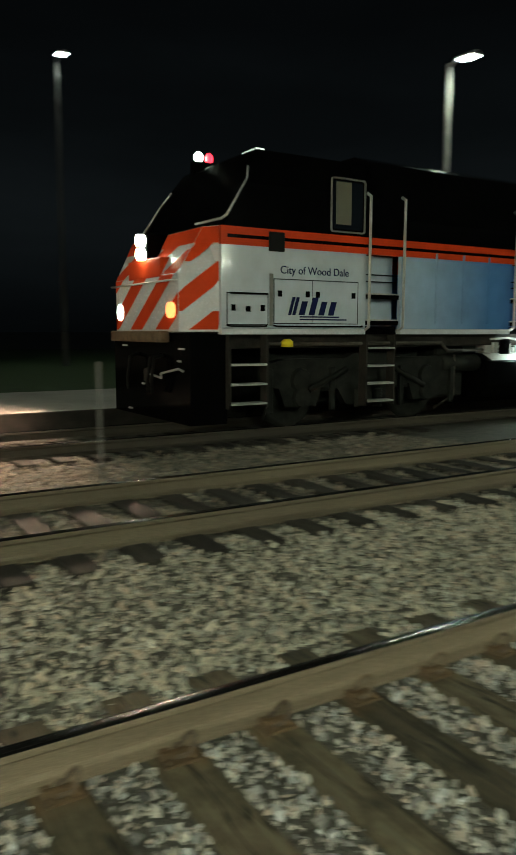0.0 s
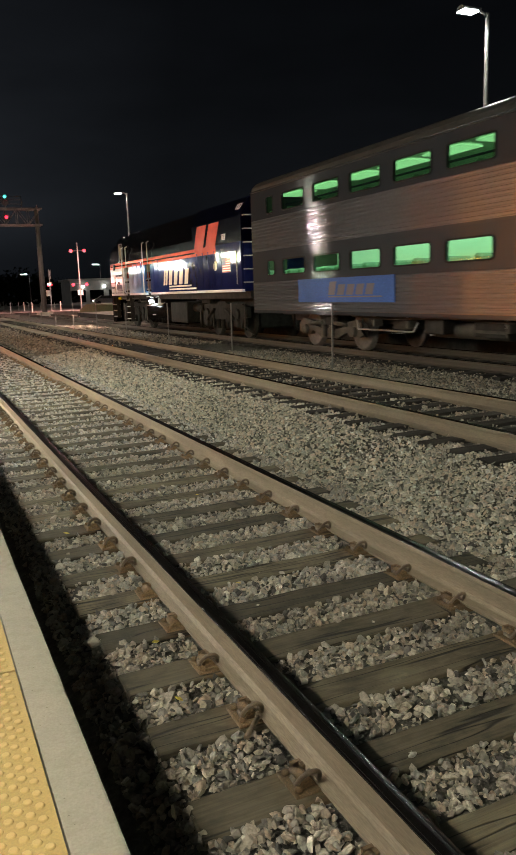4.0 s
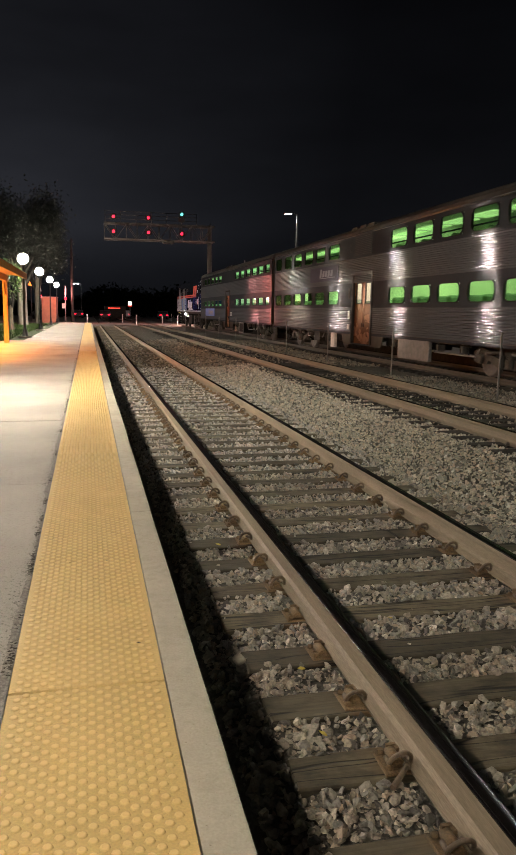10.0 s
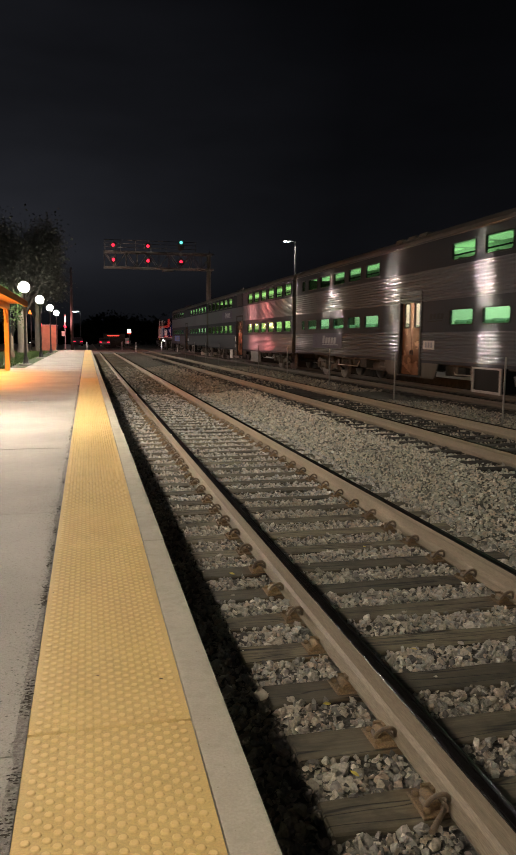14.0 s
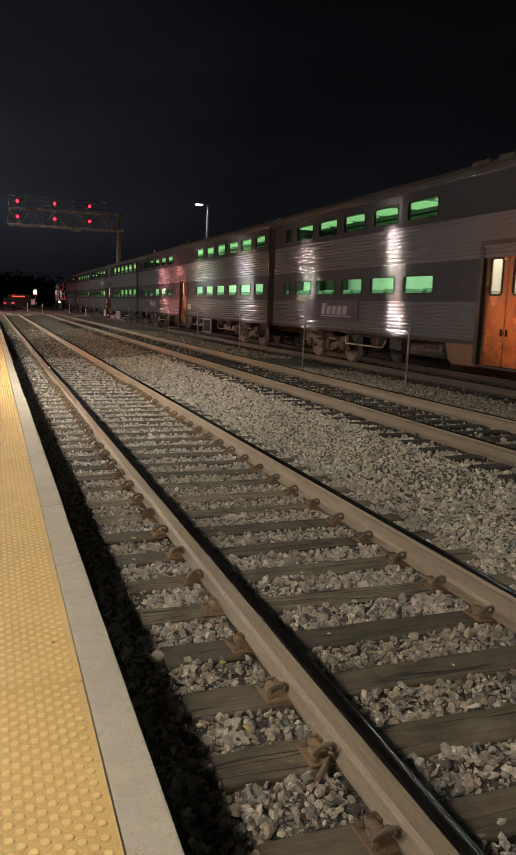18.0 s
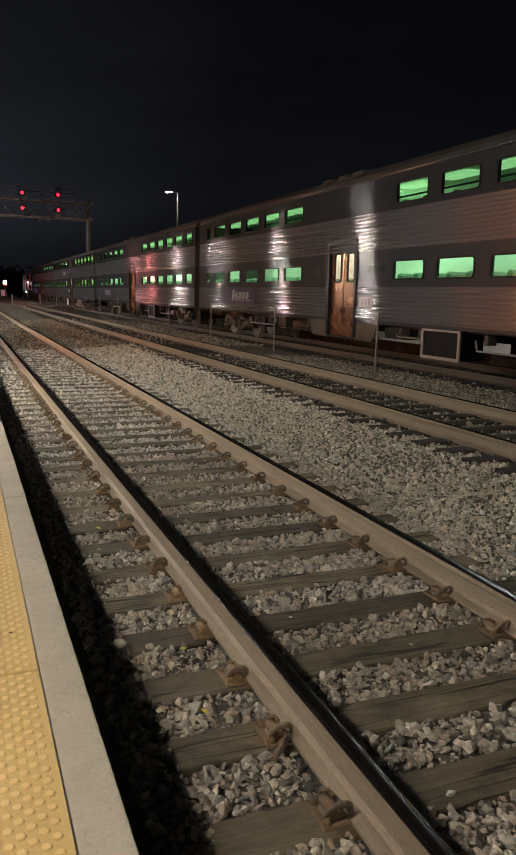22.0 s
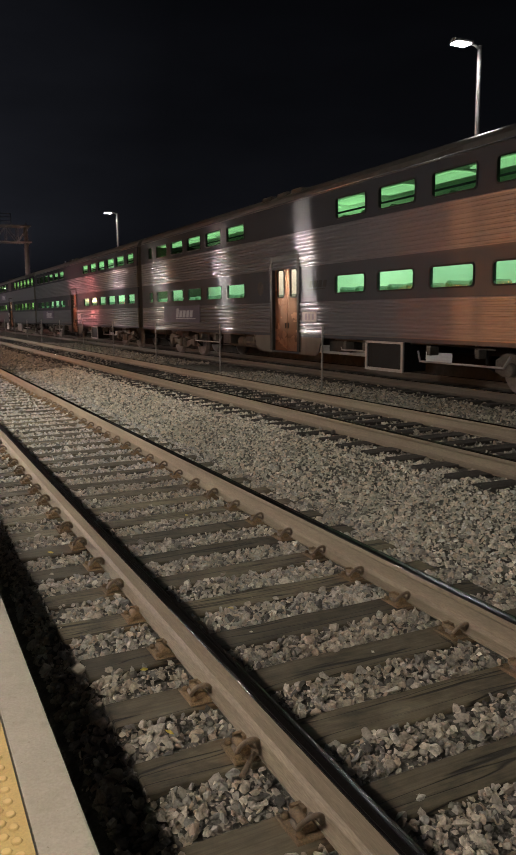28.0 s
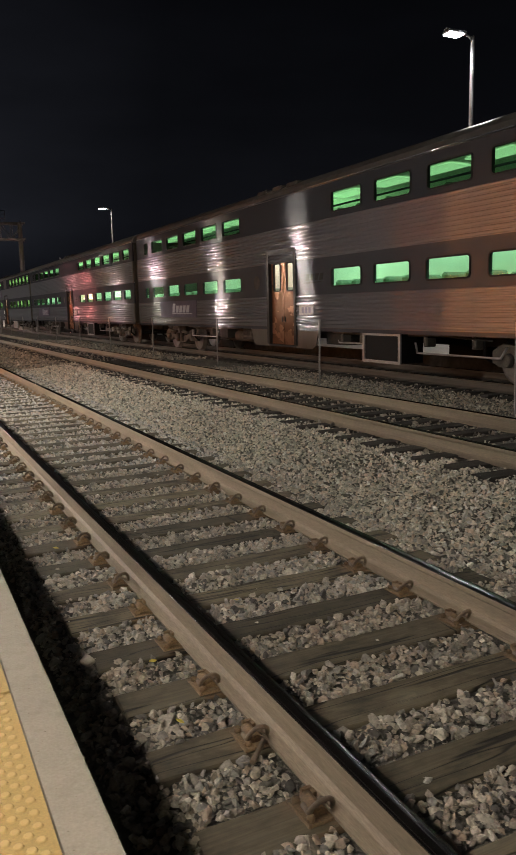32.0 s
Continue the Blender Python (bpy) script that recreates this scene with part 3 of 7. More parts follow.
M_FLAGRED = Mat("flag_red", (0.42, 0.03, 0.04), 0.4)
M_FLAGBLUE = Mat("flag_blue", (0.02, 0.03, 0.15), 0.4)
M_DRYLEAF = speckled("dry_yellow_leaf", (0.62, 0.5, 0.08), (0.5, 0.36, 0.06), 20, 0.7)
M_YELLOWCAP = Mat("yellow_cap", (0.7, 0.55, 0.02), 0.5)


# ---- mesh helpers ----
def bm_box(bm, x0, x1, y0, y1, z0, z1):
    vs = [bm.verts.new(p) for p in ((x0, y0, z0), (x1, y0, z0), (x1, y1, z0), (x0, y1, z0), (x0, y0, z1), (x1, y0, z1), (x1, y1, z1), (x0, y1, z1))]
    for f in ((3, 2, 1, 0), (4, 5, 6, 7), (0, 1, 5, 4), (1, 2, 6, 5), (2, 3, 7, 6), (3, 0, 4, 7)):
        bm.faces.new([vs[i] for i in f])
    return vs


def bevelled(bm, width, segments=1):
    bmesh.ops.bevel(bm, geom=bm.edges[:], offset=width, segments=segments, affect="EDGES", profile=0.7)
    return bm


def bm_tube(bm, a, b, r0, r1=None, n=10, cap=True):
    """A round bar from a to b."""
    r1 = r0 if r1 is None else r1
    a, b = Vector(a), Vector(b)
    q = (b - a).to_track_quat("Z", "Y")
    rings = []
    for c, r in ((a, r0), (b, r1)):
        rings.append([bm.verts.new(c + q @ Vector((r * math.cos(2 * math.pi * i / n), r * math.sin(2 * math.pi * i / n), 0))) for i in range(n)])
    for i in range(n):
        f = bm.faces.new((rings[0][i], rings[0][(i + 1) % n], rings[1][(i + 1) % n], rings[1][i]))
        f.smooth = True
    if cap:
        bm.faces.new(rings[0][::-1])
        bm.faces.new(rings[1])
    return bm


def bm_path(bm, pts, r, n=8):
    """A round bar bent along points, mitred at each bend and closed at its ends."""
    ps = [Vector(p) for p in pts]
    dirs = [(q - p).normalized() for p, q in zip(ps, ps[1:])]
    side = dirs[0].orthogonal().normalized()
    rows = []
    for i, p in enumerate(ps):
        before, after = dirs[max(i - 1, 0)], dirs[min(i, len(dirs) - 1)]
        flat = (before + after).normalized()
        other = before.cross(side)
        row = []
        for q in range(n):
            off = (side * math.cos(2 * math.pi * q / n) + other * math.sin(2 * math.pi * q / n)) * r
            row.append(bm.verts.new(p + off - before * (off.dot(flat) / max(before.dot(flat), 0.3))))
        rows.append(row)
        side = before.rotation_difference(after) @ side
    for r0, r1 in zip(rows, rows[1:]):
        for q in range(n):
            f = bm.faces.new((r0[q], r0[(q + 1) % n], r1[(q + 1) % n], r1[q]))
            f.smooth = True
    bm.faces.new(rows[0][::-1])
    bm.faces.new(rows[-1])
    return bm


def bm_lathe(bm, profile, centre=(0, 0, 0), n=16, axis="Z"):
    """A turned form from (radius, height) pairs."""
    c = Vector(centre)
    rings = []
    for r, h in profile:
        ring = []
        for i in range(n):
            a = 2 * math.pi * i / n
            p = Vector((r * math.cos(a), r * math.sin(a), h))
            if axis == "X":
                p = Vector((h, p.x, p.y))
            ring.append(bm.verts.new(c + p))
        rings.append(ring)
    for r0, r1 in zip(rings, rings[1:]):
        for i in range(n):
            f = bm.faces.new((r0[i], r0[(i + 1) % n], r1[(i + 1) % n], r1[i]))
            f.smooth = True
    bm.faces.new(rings[0][::-1])
    bm.faces.new(rings[-1])
    return bm


def bm_prism(bm, outline, y0, y1):
    """An outline of (x, z) pairs drawn along y."""
    a = [bm.verts.new((x, y0, z)) for x, z in outline]
    b = [bm.verts.new((x, y1, z)) for x, z in outline]
    n = len(outline)
    for i in range(n):
        bm.faces.new((a[i], a[(i + 1) % n], b[(i + 1) % n], b[i]))
    bm.faces.new(a[::-1])
    bm.faces.new(b)
    bmesh.ops.recalc_face_normals(bm, faces=bm.faces[:])
    return bm


def bm_plate(bm, outline, x0, x1):
    """An outline of (y, z) pairs with thickness along x."""
    a = [bm.verts.new((x0, y, z)) for y, z in outline]
    b = [bm.verts.new((x1, y, z)) for y, z in outline]
    n = len(outline)
    for i in range(n):
        bm.faces.new((a[i], a[(i + 1) % n], b[(i + 1) % n], b[i]))
    bm.faces.new(a[::-1])
    bm.faces.new(b)
    bmesh.ops.recalc_face_normals(bm, faces=bm.faces[:])
    return bm


def rounded(y0, y1, z0, z1, r, n=4):
    """A rounded rectangle as (y, z) pairs."""
    out = []
    for cy, cz, a0 in ((y1 - r, z1 - r, 0), (y0 + r, z1 - r, 90), (y0 + r, z0 + r, 180), (y1 - r, z0 + r, 270)):
        for i in range(n + 1):
            a = radians(a0 + 90 * i / n)
            out.append((cy + r * math.cos(a), cz + r * math.sin(a)))
    return out


def mesh_of(name, bm, mat):
    me = bpy.data.meshes.new(name)
    bm.normal_update()
    bm.to_mesh(me)
    bm.free()
    me.materials.append(mat.m)
    return me


def part(name, bm, mat, parent, label=""):
    ob = new(name, mesh_of(name, bm, mat))
    ob.parent = parent
    return tagged(ob, label)


def thing(name, bm, mat, label="", category="", group="", kind=""):
    return tagged(new(name, mesh_of(name, bm, mat)), label, category, group, kind)


def base(name, m, label="", category="", group="", kind=""):
    ob = new(name)
    ob.matrix_basis = m
    return tagged(ob, label, category, group, kind)


def box_bm(x0, x1, y0, y1, z0, z1, bevel=0.0, segments=1):
    bm = bmesh.new()
    bm_box(bm, x0, x1, y0, y1, z0, z1)
    return bevelled(bm, bevel, segments) if bevel else bm


# ---- ground, ballast, platform ----
Z1, Z2, Z3 = 0.0, 0.13, 0.06            # rail tops of the three tracks
C1, C2, C3 = 0.79, 4.887, 9.71          # their centre lines
PLAT = 0.208

thing("ground", box_bm(-900, 900, -900, 900, -1.2, -0.46), M_GROUND, "bare dark earth reaching to the horizon", "ground", kind="structure")

BED = ((-0.9, -0.42), (-0.62, -0.30), (-0.45, -0.215), (2.1, -0.215), (2.6, -0.20), (3.2, -0.13), (3.62, -0.085), (6.2, -0.085), (6.6, -0.11),
       (7.0, -0.12), (7.6, -0.17), (8.4, -0.175), (11.0, -0.175), (11.32, -0.3))


bm = bmesh.new()
bm_prism(bm, ((-0.9, -0.9), *BED, (11.32, -0.9)), -135, 84)
thing("ballast_bed", bm, M_GRAVEL, "grey crushed stone ballast bed under the tracks", "ballast", kind="structure")


# stones: joined crushed pieces, thinning with distance
def rock_templates(count, seed, corners=10):
    rnd = random.Random(seed)
    out = []
    for _ in range(count):
        b = bmesh.new()
        sx, sy, sz = rnd.uniform(0.8, 1.25), rnd.uniform(0.6, 1.0), rnd.uniform(0.42, 0.8)
        for _ in range(corners):
            v = Vector((rnd.gauss(0, 1), rnd.gauss(0, 1), rnd.gauss(0, 1))).normalized() * rnd.uniform(0.84, 1.08)
            b.verts.new((v.x * sx, v.y * sy, v.z * sz))
        hull = bmesh.ops.convex_hull(b, input=b.verts[:])
        bmesh.ops.delete(b, geom=[g for g in hull["geom_interior"] if isinstance(g, bmesh.types.BMVert)], context="VERTS")
        bmesh.ops.triangulate(b, faces=b.faces[:])
        b.verts.index_update()
        out.append((np.array([v.co[:] for v in b.verts]), np.array([[v.index for v in f.verts] for f in b.faces])))
        b.free()
    return out


ROCKS = rock_templates(14, 5)
FINE_ROCKS = rock_templates(20, 8, 14)
LOW_ROCKS = rock_templates(16, 21, 8)
TIE1, TIE2, TIE3, PITCH = 2.10, 0.20, 0.35, 0.505


def off_tie(x, y):
    """True where a stone may lie: not on a rail, seldom on a tie."""
    keep = np.ones(len(x), bool)
    for c, t0, half in ((C1, TIE1, 1.29), (C2, TIE2, 1.29), (C3, TIE3, 1.29)):
        on = (np.abs(((y - t0 + PITCH / 2) % PITCH) - PITCH / 2) < 0.118) & (np.abs(x - c) < half)
        keep &= ~on
        for r in (c - 0.754, c + 0.754):
            keep &= np.abs(x - r) > 0.085
    return keep


def stones(name, x0, x1, y0, y1, per_m2, r0, r1, seed, shapes=ROCKS, mat=M_STONE, label="loose angular grey and tan crushed ballast stones"):
    rs = np.random.RandomState(seed)
    n = int((x1 - x0) * (y1 - y0) * per_m2)
    x, y = rs.uniform(x0, x1, n), rs.uniform(y0, y1, n)
    ok = off_tie(x, y) | (rs.uniform(0, 1, n) < 0.004)
    x, y = x[ok], y[ok]
    n = len(x)
    bx, bz = np.array([p[0] for p in BED]), np.array([p[1] for p in BED])
    size = rs.uniform(r0, r1, n) * rs.choice([1, 1, 0.85, 1.45, 0.6, 0.5], n)
    crib = np.abs(x - C1) < 1.27
    z = np.interp(x, bx, bz) + np.where(crib, rs.uniform(-0.034, 0.022, n), rs.uniform(-0.04, 0.038, n)) + size * 0.25
    verts, faces, start = [], [], 0
    kind = rs.randint(0, len(shapes), n)
    for k, (tv, tf) in enumerate(shapes):
        idx = np.where(kind == k)[0]
        if not len(idx):
            continue
        q = rs.normal(size=(len(idx), 4))
        q[:, 1:3] *= 0.45
        q /= np.linalg.norm(q, axis=1)[:, None]
        w, a, b, c = q.T
        rot = np.stack([1 - 2 * (b * b + c * c), 2 * (a * b - w * c), 2 * (a * c + w * b), 2 * (a * b + w * c), 1 - 2 * (a * a + c * c), 2 * (b * c - w * a),
                        2 * (a * c - w * b), 2 * (b * c + w * a), 1 - 2 * (a * a + b * b)], 1).reshape(-1, 3, 3)
        v = np.einsum("nij,kj->nki", rot, tv) * size[idx][:, None, None] + np.stack([x[idx], y[idx], z[idx]], 1)[:, None, :]
        verts.append(v.reshape(-1, 3))
        f = tf[None] + (np.arange(len(idx)) * len(tv))[:, None, None] + start
        faces.append(f.reshape(-1, 3))
        start += len(idx) * len(tv)
    verts, faces = np.concatenate(verts), np.concatenate(faces)
    me = bpy.data.meshes.new(name)
    me.vertices.add(len(verts))
    me.vertices.foreach_set("co", verts.ravel())
    me.loops.add(faces.size)
    me.loops.foreach_set("vertex_index", faces.ravel().astype(np.int32))
    me.polygons.add(len(faces))
    me.polygons.foreach_set("loop_start", np.arange(0, faces.size, 3, dtype=np.int32))
    me.update(calc_edges=True)
    me.shade_flat()
    me.materials.append(mat.m)
    return tagged(new(name, me), label, "gravel", kind="stuff")


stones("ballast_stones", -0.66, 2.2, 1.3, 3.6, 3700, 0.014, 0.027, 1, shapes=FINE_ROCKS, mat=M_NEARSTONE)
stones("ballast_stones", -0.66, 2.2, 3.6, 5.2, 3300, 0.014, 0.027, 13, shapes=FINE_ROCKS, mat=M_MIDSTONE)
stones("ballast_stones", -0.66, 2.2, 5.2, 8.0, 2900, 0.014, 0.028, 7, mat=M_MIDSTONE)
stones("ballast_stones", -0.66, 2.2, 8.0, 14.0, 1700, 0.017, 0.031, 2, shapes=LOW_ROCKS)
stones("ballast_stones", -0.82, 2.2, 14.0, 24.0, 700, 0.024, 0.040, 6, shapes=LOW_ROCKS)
PALER = "paler crushed ballast between the tracks"
stones("ballast_stones", -0.2, 1.7, -5.0, 1.3, 1600, 0.017, 0.031, 11, shapes=LOW_ROCKS)
stones("pale_ballast", 2.2, 3.9, 0.9, 6.0, 2800, 0.013, 0.027, 8, mat=M_PALESTONE, label=PALER)
stones("pale_ballast", 2.2, 3.9, 6.0, 14.0, 1600, 0.017, 0.031, 9, shapes=LOW_ROCKS, mat=M_PALESTONE, label=PALER)
stones("pale_ballast", 2.2, 3.9, 14.0, 24.0, 650, 0.025, 0.041, 10, shapes=LOW_ROCKS, mat=M_PALESTONE, label=PALER)
stones("pale_ballast", 1.7, 3.9, -7.5, 0.9, 1400, 0.018, 0.034, 3, shapes=LOW_ROCKS, mat=M_PALESTONE, label=PALER)
stones("ballast_stones", 3.9, 8.8, -9.0, 20.0, 350, 0.022, 0.038, 4, shapes=LOW_ROCKS, mat=M_DARKSTONE)
stones("ballast_stones", -0.82, 8.6, 24.0, 46.0, 120, 0.036, 0.058, 5, shapes=LOW_ROCKS, mat=M_DARKSTONE)

# platform slab, joints cut as gaps between panels
platform = base("platform", pose(0, 0, 0), "pale grey concrete station platform with a yellow tactile edge", "platform", kind="structure")
SLAB_L, SLAB_R = -4.75, -1.586
n = 0
for k in range(-8, 23):
    y0, y1 = 3.6 * k - 1.0, 3.6 * k + 2.6
    if y0 > 82:
        continue
    b = box_bm(SLAB_L if y0 < 33 else -4.1, SLAB_R, y0 + 0.006, min(y1, 83) - 0.006, -0.5, PLAT - 0.004 + 0.003 * (k % 2), 0.008)
    part("slab_panel", b, M_CONC, platform)
b = box_bm(-1.60, -0.88, -30, 83, -0.6, PLAT - 0.035)
part("slab_base", b, M_CONC, platform)
for k in range(-5, 15):
    y0, y1 = 5.98 * k - 0.77, 5.98 * k + 5.21
    part("coping_stone", box_bm(-0.996, -0.854 + 0.004 * math.sin(k * 2.3), y0 + 0.004, min(y1, 83) - 0.004, -0.55, PLAT, 0.009, 2), M_CURB, platform)


def tactile_mesh(w, length):
    b = bmesh.new()
    bm_box(b, -w / 2, w / 2, -length / 2, length / 2, -0.03, 0)
    step = 0.05925
    nx, ny = 18, 40
    for i in range(nx):
        for j in range(ny):
            if (i + j) % 2:
                continue
            cx, cy = (i - (nx - 1) / 2) * step / 2, (j - (ny - 1) / 2) * step / 2
            if abs(cx) > w / 2 - 0.02 or abs(cy) > length / 2 - 0.01:
                continue
            rings = []
            for r, h in ((0.0158, 0.0), (0.0138, 0.0036), (0.0098, 0.0055)):
                rings.append([b.verts.new((cx + r * math.cos(math.pi * q / 4), cy + r * math.sin(math.pi * q / 4), h)) for q in range(8)])
            for r0, r1 in zip(rings, rings[1:]):
                for q in range(8):
                    f = b.faces.new((r0[q], r0[(q + 1) % 8], r1[(q + 1) % 8], r1[q]))
                    f.smooth = True
            b.faces.new(rings[-1])
    return mesh_of("tactile_tile", b, M_YELLOW)


# worn, gritty joint along the tiles' inner edge
for k in range(0, 46):
    b = bmesh.new()
    rnd = random.Random(300 + k)
    y0 = -4 + k * 1.9
    wide, left = 0.03, []
    for i in range(61):
        wide = min(max(wide + rnd.uniform(-0.009, 0.009), 0.003), 0.034)
        left.append((-1.588 - (0.004 if i in (0, 60) else wide), y0 + i * 1.9 / 60))
    a = [b.verts.new((x, y, PLAT + 0.0045)) for x, y in left]
    c = [b.verts.new((-1.5815, y, PLAT + 0.006)) for x, y in left]
    for i in range(60):
        b.faces.new((a[i], c[i], c[i + 1], a[i + 1]))
    part("worn_edge", b, M_AGG, platform, "rough worn aggregate beside the tactile tiles")
rs_grit = np.random.RandomState(31)
gv, gf = [], []
for k in range(4500):
    tv, tf = ROCKS[rs_grit.randint(len(ROCKS))]
    r_ = rs_grit.uniform(0.0022, 0.0065)
    y_ = 0.6 + 22.0 * rs_grit.uniform() ** 1.6
    x_ = -1.592 - abs(rs_grit.normal(0, 0.05)) * (0.4 + 0.6 * math.sin(y_ * 1.3) ** 2)
    gf.append(tf)
    gv.append(tv * (r_, r_, r_ * 0.6) + (x_, y_, PLAT + 0.003))
start_ = np.cumsum([0] + [len(v) for v in gv[:-1]])
me_g = bpy.data.meshes.new("joint_grit")
me_g.from_pydata(np.concatenate(gv).tolist(), [], np.concatenate([f + o for f, o in zip(gf, start_)]).tolist())
me_g.materials.append(M_AGG.m)
tagged(new("joint_grit", me_g), "dark grit gathered beside the yellow tiles", "grit", kind="stuff")

clump = np.random.RandomState(77)
cv, cf, at = [], [], 0
for k in range(70):
    y_, n_ = 0.9 + 26.0 * clump.uniform() ** 1.4, clump.randint(6, 34)
    for q in range(n_):
        tv, tf = ROCKS[clump.randint(len(ROCKS))]
        r_ = clump.uniform(0.0025, 0.007)
        x_ = -1.586 - abs(clump.normal(0, 0.014)) if k % 14 else -1.56 + clump.uniform(0, 0.5)
        if k % 14 == 0 and q > 2:
            continue
        cf.append(tf + at)
        cv.append(tv * (r_ * 1.5, r_, r_ * 0.5) + (x_, y_ + clump.normal(0, 0.05), PLAT + 0.007))
        at += len(tv)
me_c = bpy.data.meshes.new("dirt_crumbs")
me_c.from_pydata(np.concatenate(cv).tolist(), [], np.concatenate(cf).tolist())
me_c.materials.append(M_CRUMB.m)
tagged(new("dirt_crumbs", me_c), "black dirt crumbs and leaf scraps by the tiles", "dirt", kind="stuff")

TILE_L = 1.185
tile_me = tactile_mesh(0.578, TILE_L - 0.0028)
flat_bm = box_bm(-0.289, 0.289, -TILE_L / 2 + 0.0014, TILE_L / 2 - 0.0014, -0.03, 0.002)
flat_me = mesh_of("tactile_tile", flat_bm, M_YELLOW)
for k in range(-6, 68):
    yc = 2.71 + TILE_L * (k + 0.5) - (0.015 if k < 0 else 0)
    if yc > 82.4:
        continue
    ob = new("tactile_tile", tile_me if 0 < yc < 26 else flat_me)
    ob.location = (-1.291, yc, PLAT + 0.002 + 0.0007 * math.sin(k * 3.7))
    ob.rotation_euler = (0.0008 * math.sin(k), 0.0015 * math.sin(2.1 * k), 0)
    ob.parent = platform

# ---- tracks ----
RAIL_FOOT = ((-0.076, -0.186), (0.076, -0.186), (0.076, -0.174), (0.030, -0.158), (0.010, -0.140), (0.0085, -0.060), (0.020, -0.046), (-0.020, -0.046),
             (-0.0085, -0.060), (-0.010, -0.140), (-0.030, -0.158), (-0.076, -0.174))
RAIL_HEAD = ((-0.030, -0.046), (0.030, -0.046), (0.0365, -0.038), (0.0368, -0.018), (0.0355, -0.0172), (-0.0355, -0.0095), (-0.0372, -0.016), (-0.0369, -0.038))
RAIL_CAP = ((-0.0372, -0.0088), (0.0385, -0.017), (0.0385, -0.0085), (0.034, -0.0042), (0.027, -0.0016), (0.012, -0.0004), (0.0, 0.0), (-0.012, -0.0004), (-0.027, -0.0016), (-0.034, -0.0042))
tie_meshes, dark_meshes = [], []
for k in range(4):
    rnd = random.Random(40 + k)
    b = bmesh.new()
    bm_box(b, -1.295, 1.295, -0.114, 0.114, -0.18, 0)
    bmesh.ops.subdivide_edges(b, edges=[e for e in b.edges if abs(e.verts[0].co.x - e.verts[1].co.x) > 1], cuts=7)
    for v in b.verts:
        v.co += Vector((rnd.uniform(-0.012, 0.012) if abs(v.co.x) > 1.2 else 0, rnd.uniform(-0.007, 0.007), rnd.uniform(-0.006, 0.003)))
    bevelled(b, 0.008)
    me_ = mesh_of("tie", b, M_TIE)
    tie_meshes.append(me_)
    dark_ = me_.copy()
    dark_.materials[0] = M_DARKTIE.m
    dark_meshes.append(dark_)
plate_bm = box_bm(-0.18, 0.18, -0.085, 0.085, 0, 0.016, 0.004)
for sx in (-0.155, 0.155):
    for sy in (-0.055, 0.055):
        bm_lathe(plate_bm, ((0.012, 0.012), (0.0165, 0.02), (0.0155, 0.03), (0.008, 0.036)), (sx, sy, 0), 8)
    bm_lathe(plate_bm, ((0.010, 0.012), (0.011, 0.019), (0.004, 0.021)), (sx * 0.94, 0.01, 0), 7)
for sx in (-0.113, 0.113):
    bm_tube(plate_bm, (sx, -0.05, 0.020), (sx, 0.062, 0.020), 0.027, 0.025, 12)
    bm_box(plate_bm, *sorted((sx + math.copysign(0.014, sx), sx - math.copysign(0.028, sx))), 0.058, 0.074, 0.012, 0.05)
    bm_box(plate_bm, *sorted((sx - math.copysign(0.016, sx), sx - math.copysign(0.032, sx))), 0.03, 0.0575, 0.03, 0.048)
plate_me = mesh_of("tie_plate", plate_bm, M_PLATE)


def clip_mesh():
    """A sprung round bar bent back on itself, its heel on the plate and its toe on the rail's foot."""
    b = bmesh.new()
    pts = [Vector((-0.036, 0.02, 0.028)), Vector((-0.040, -0.025, 0.03))]
    for i in range(0, 9):
        a = math.pi * i / 8
        pts.append(Vector((0.004 - 0.045 * math.cos(a), -0.036 - 0.040 * math.sin(a), 0.034 + 0.062 * math.sin(a))))
    pts += [Vector((0.047, -0.012, 0.036)), Vector((0.030, 0.006, 0.040)), Vector((0.012, -0.012, 0.044))]
    bm_path(b, pts, 0.0098, 8)
    return mesh_of("rail_clip", b, M_CLIP)


clip_me = clip_mesh()


STATIONS = [-132, -60, -30, -12] + list(range(-8, 30, 2)) + [33, 38, 45, 55, 70, 100, 160, 300]


def long_prism(outline, y0, y1, smooth=False):
    """A profile swept along the track in short lengths."""
    b = bmesh.new()
    rows = [[b.verts.new((x, y, z)) for x, z in outline] for y in [y0] + [q for q in STATIONS if y0 < q < y1] + [y1]]
    n = len(outline)
    for r0, r1 in zip(rows, rows[1:]):
        for i in range(n):
            f = b.faces.new((r0[i], r1[i], r1[(i + 1) % n], r0[(i + 1) % n]))
            f.smooth = smooth
    b.faces.new(rows[0])
    b.faces.new(rows[-1][::-1])
    return b


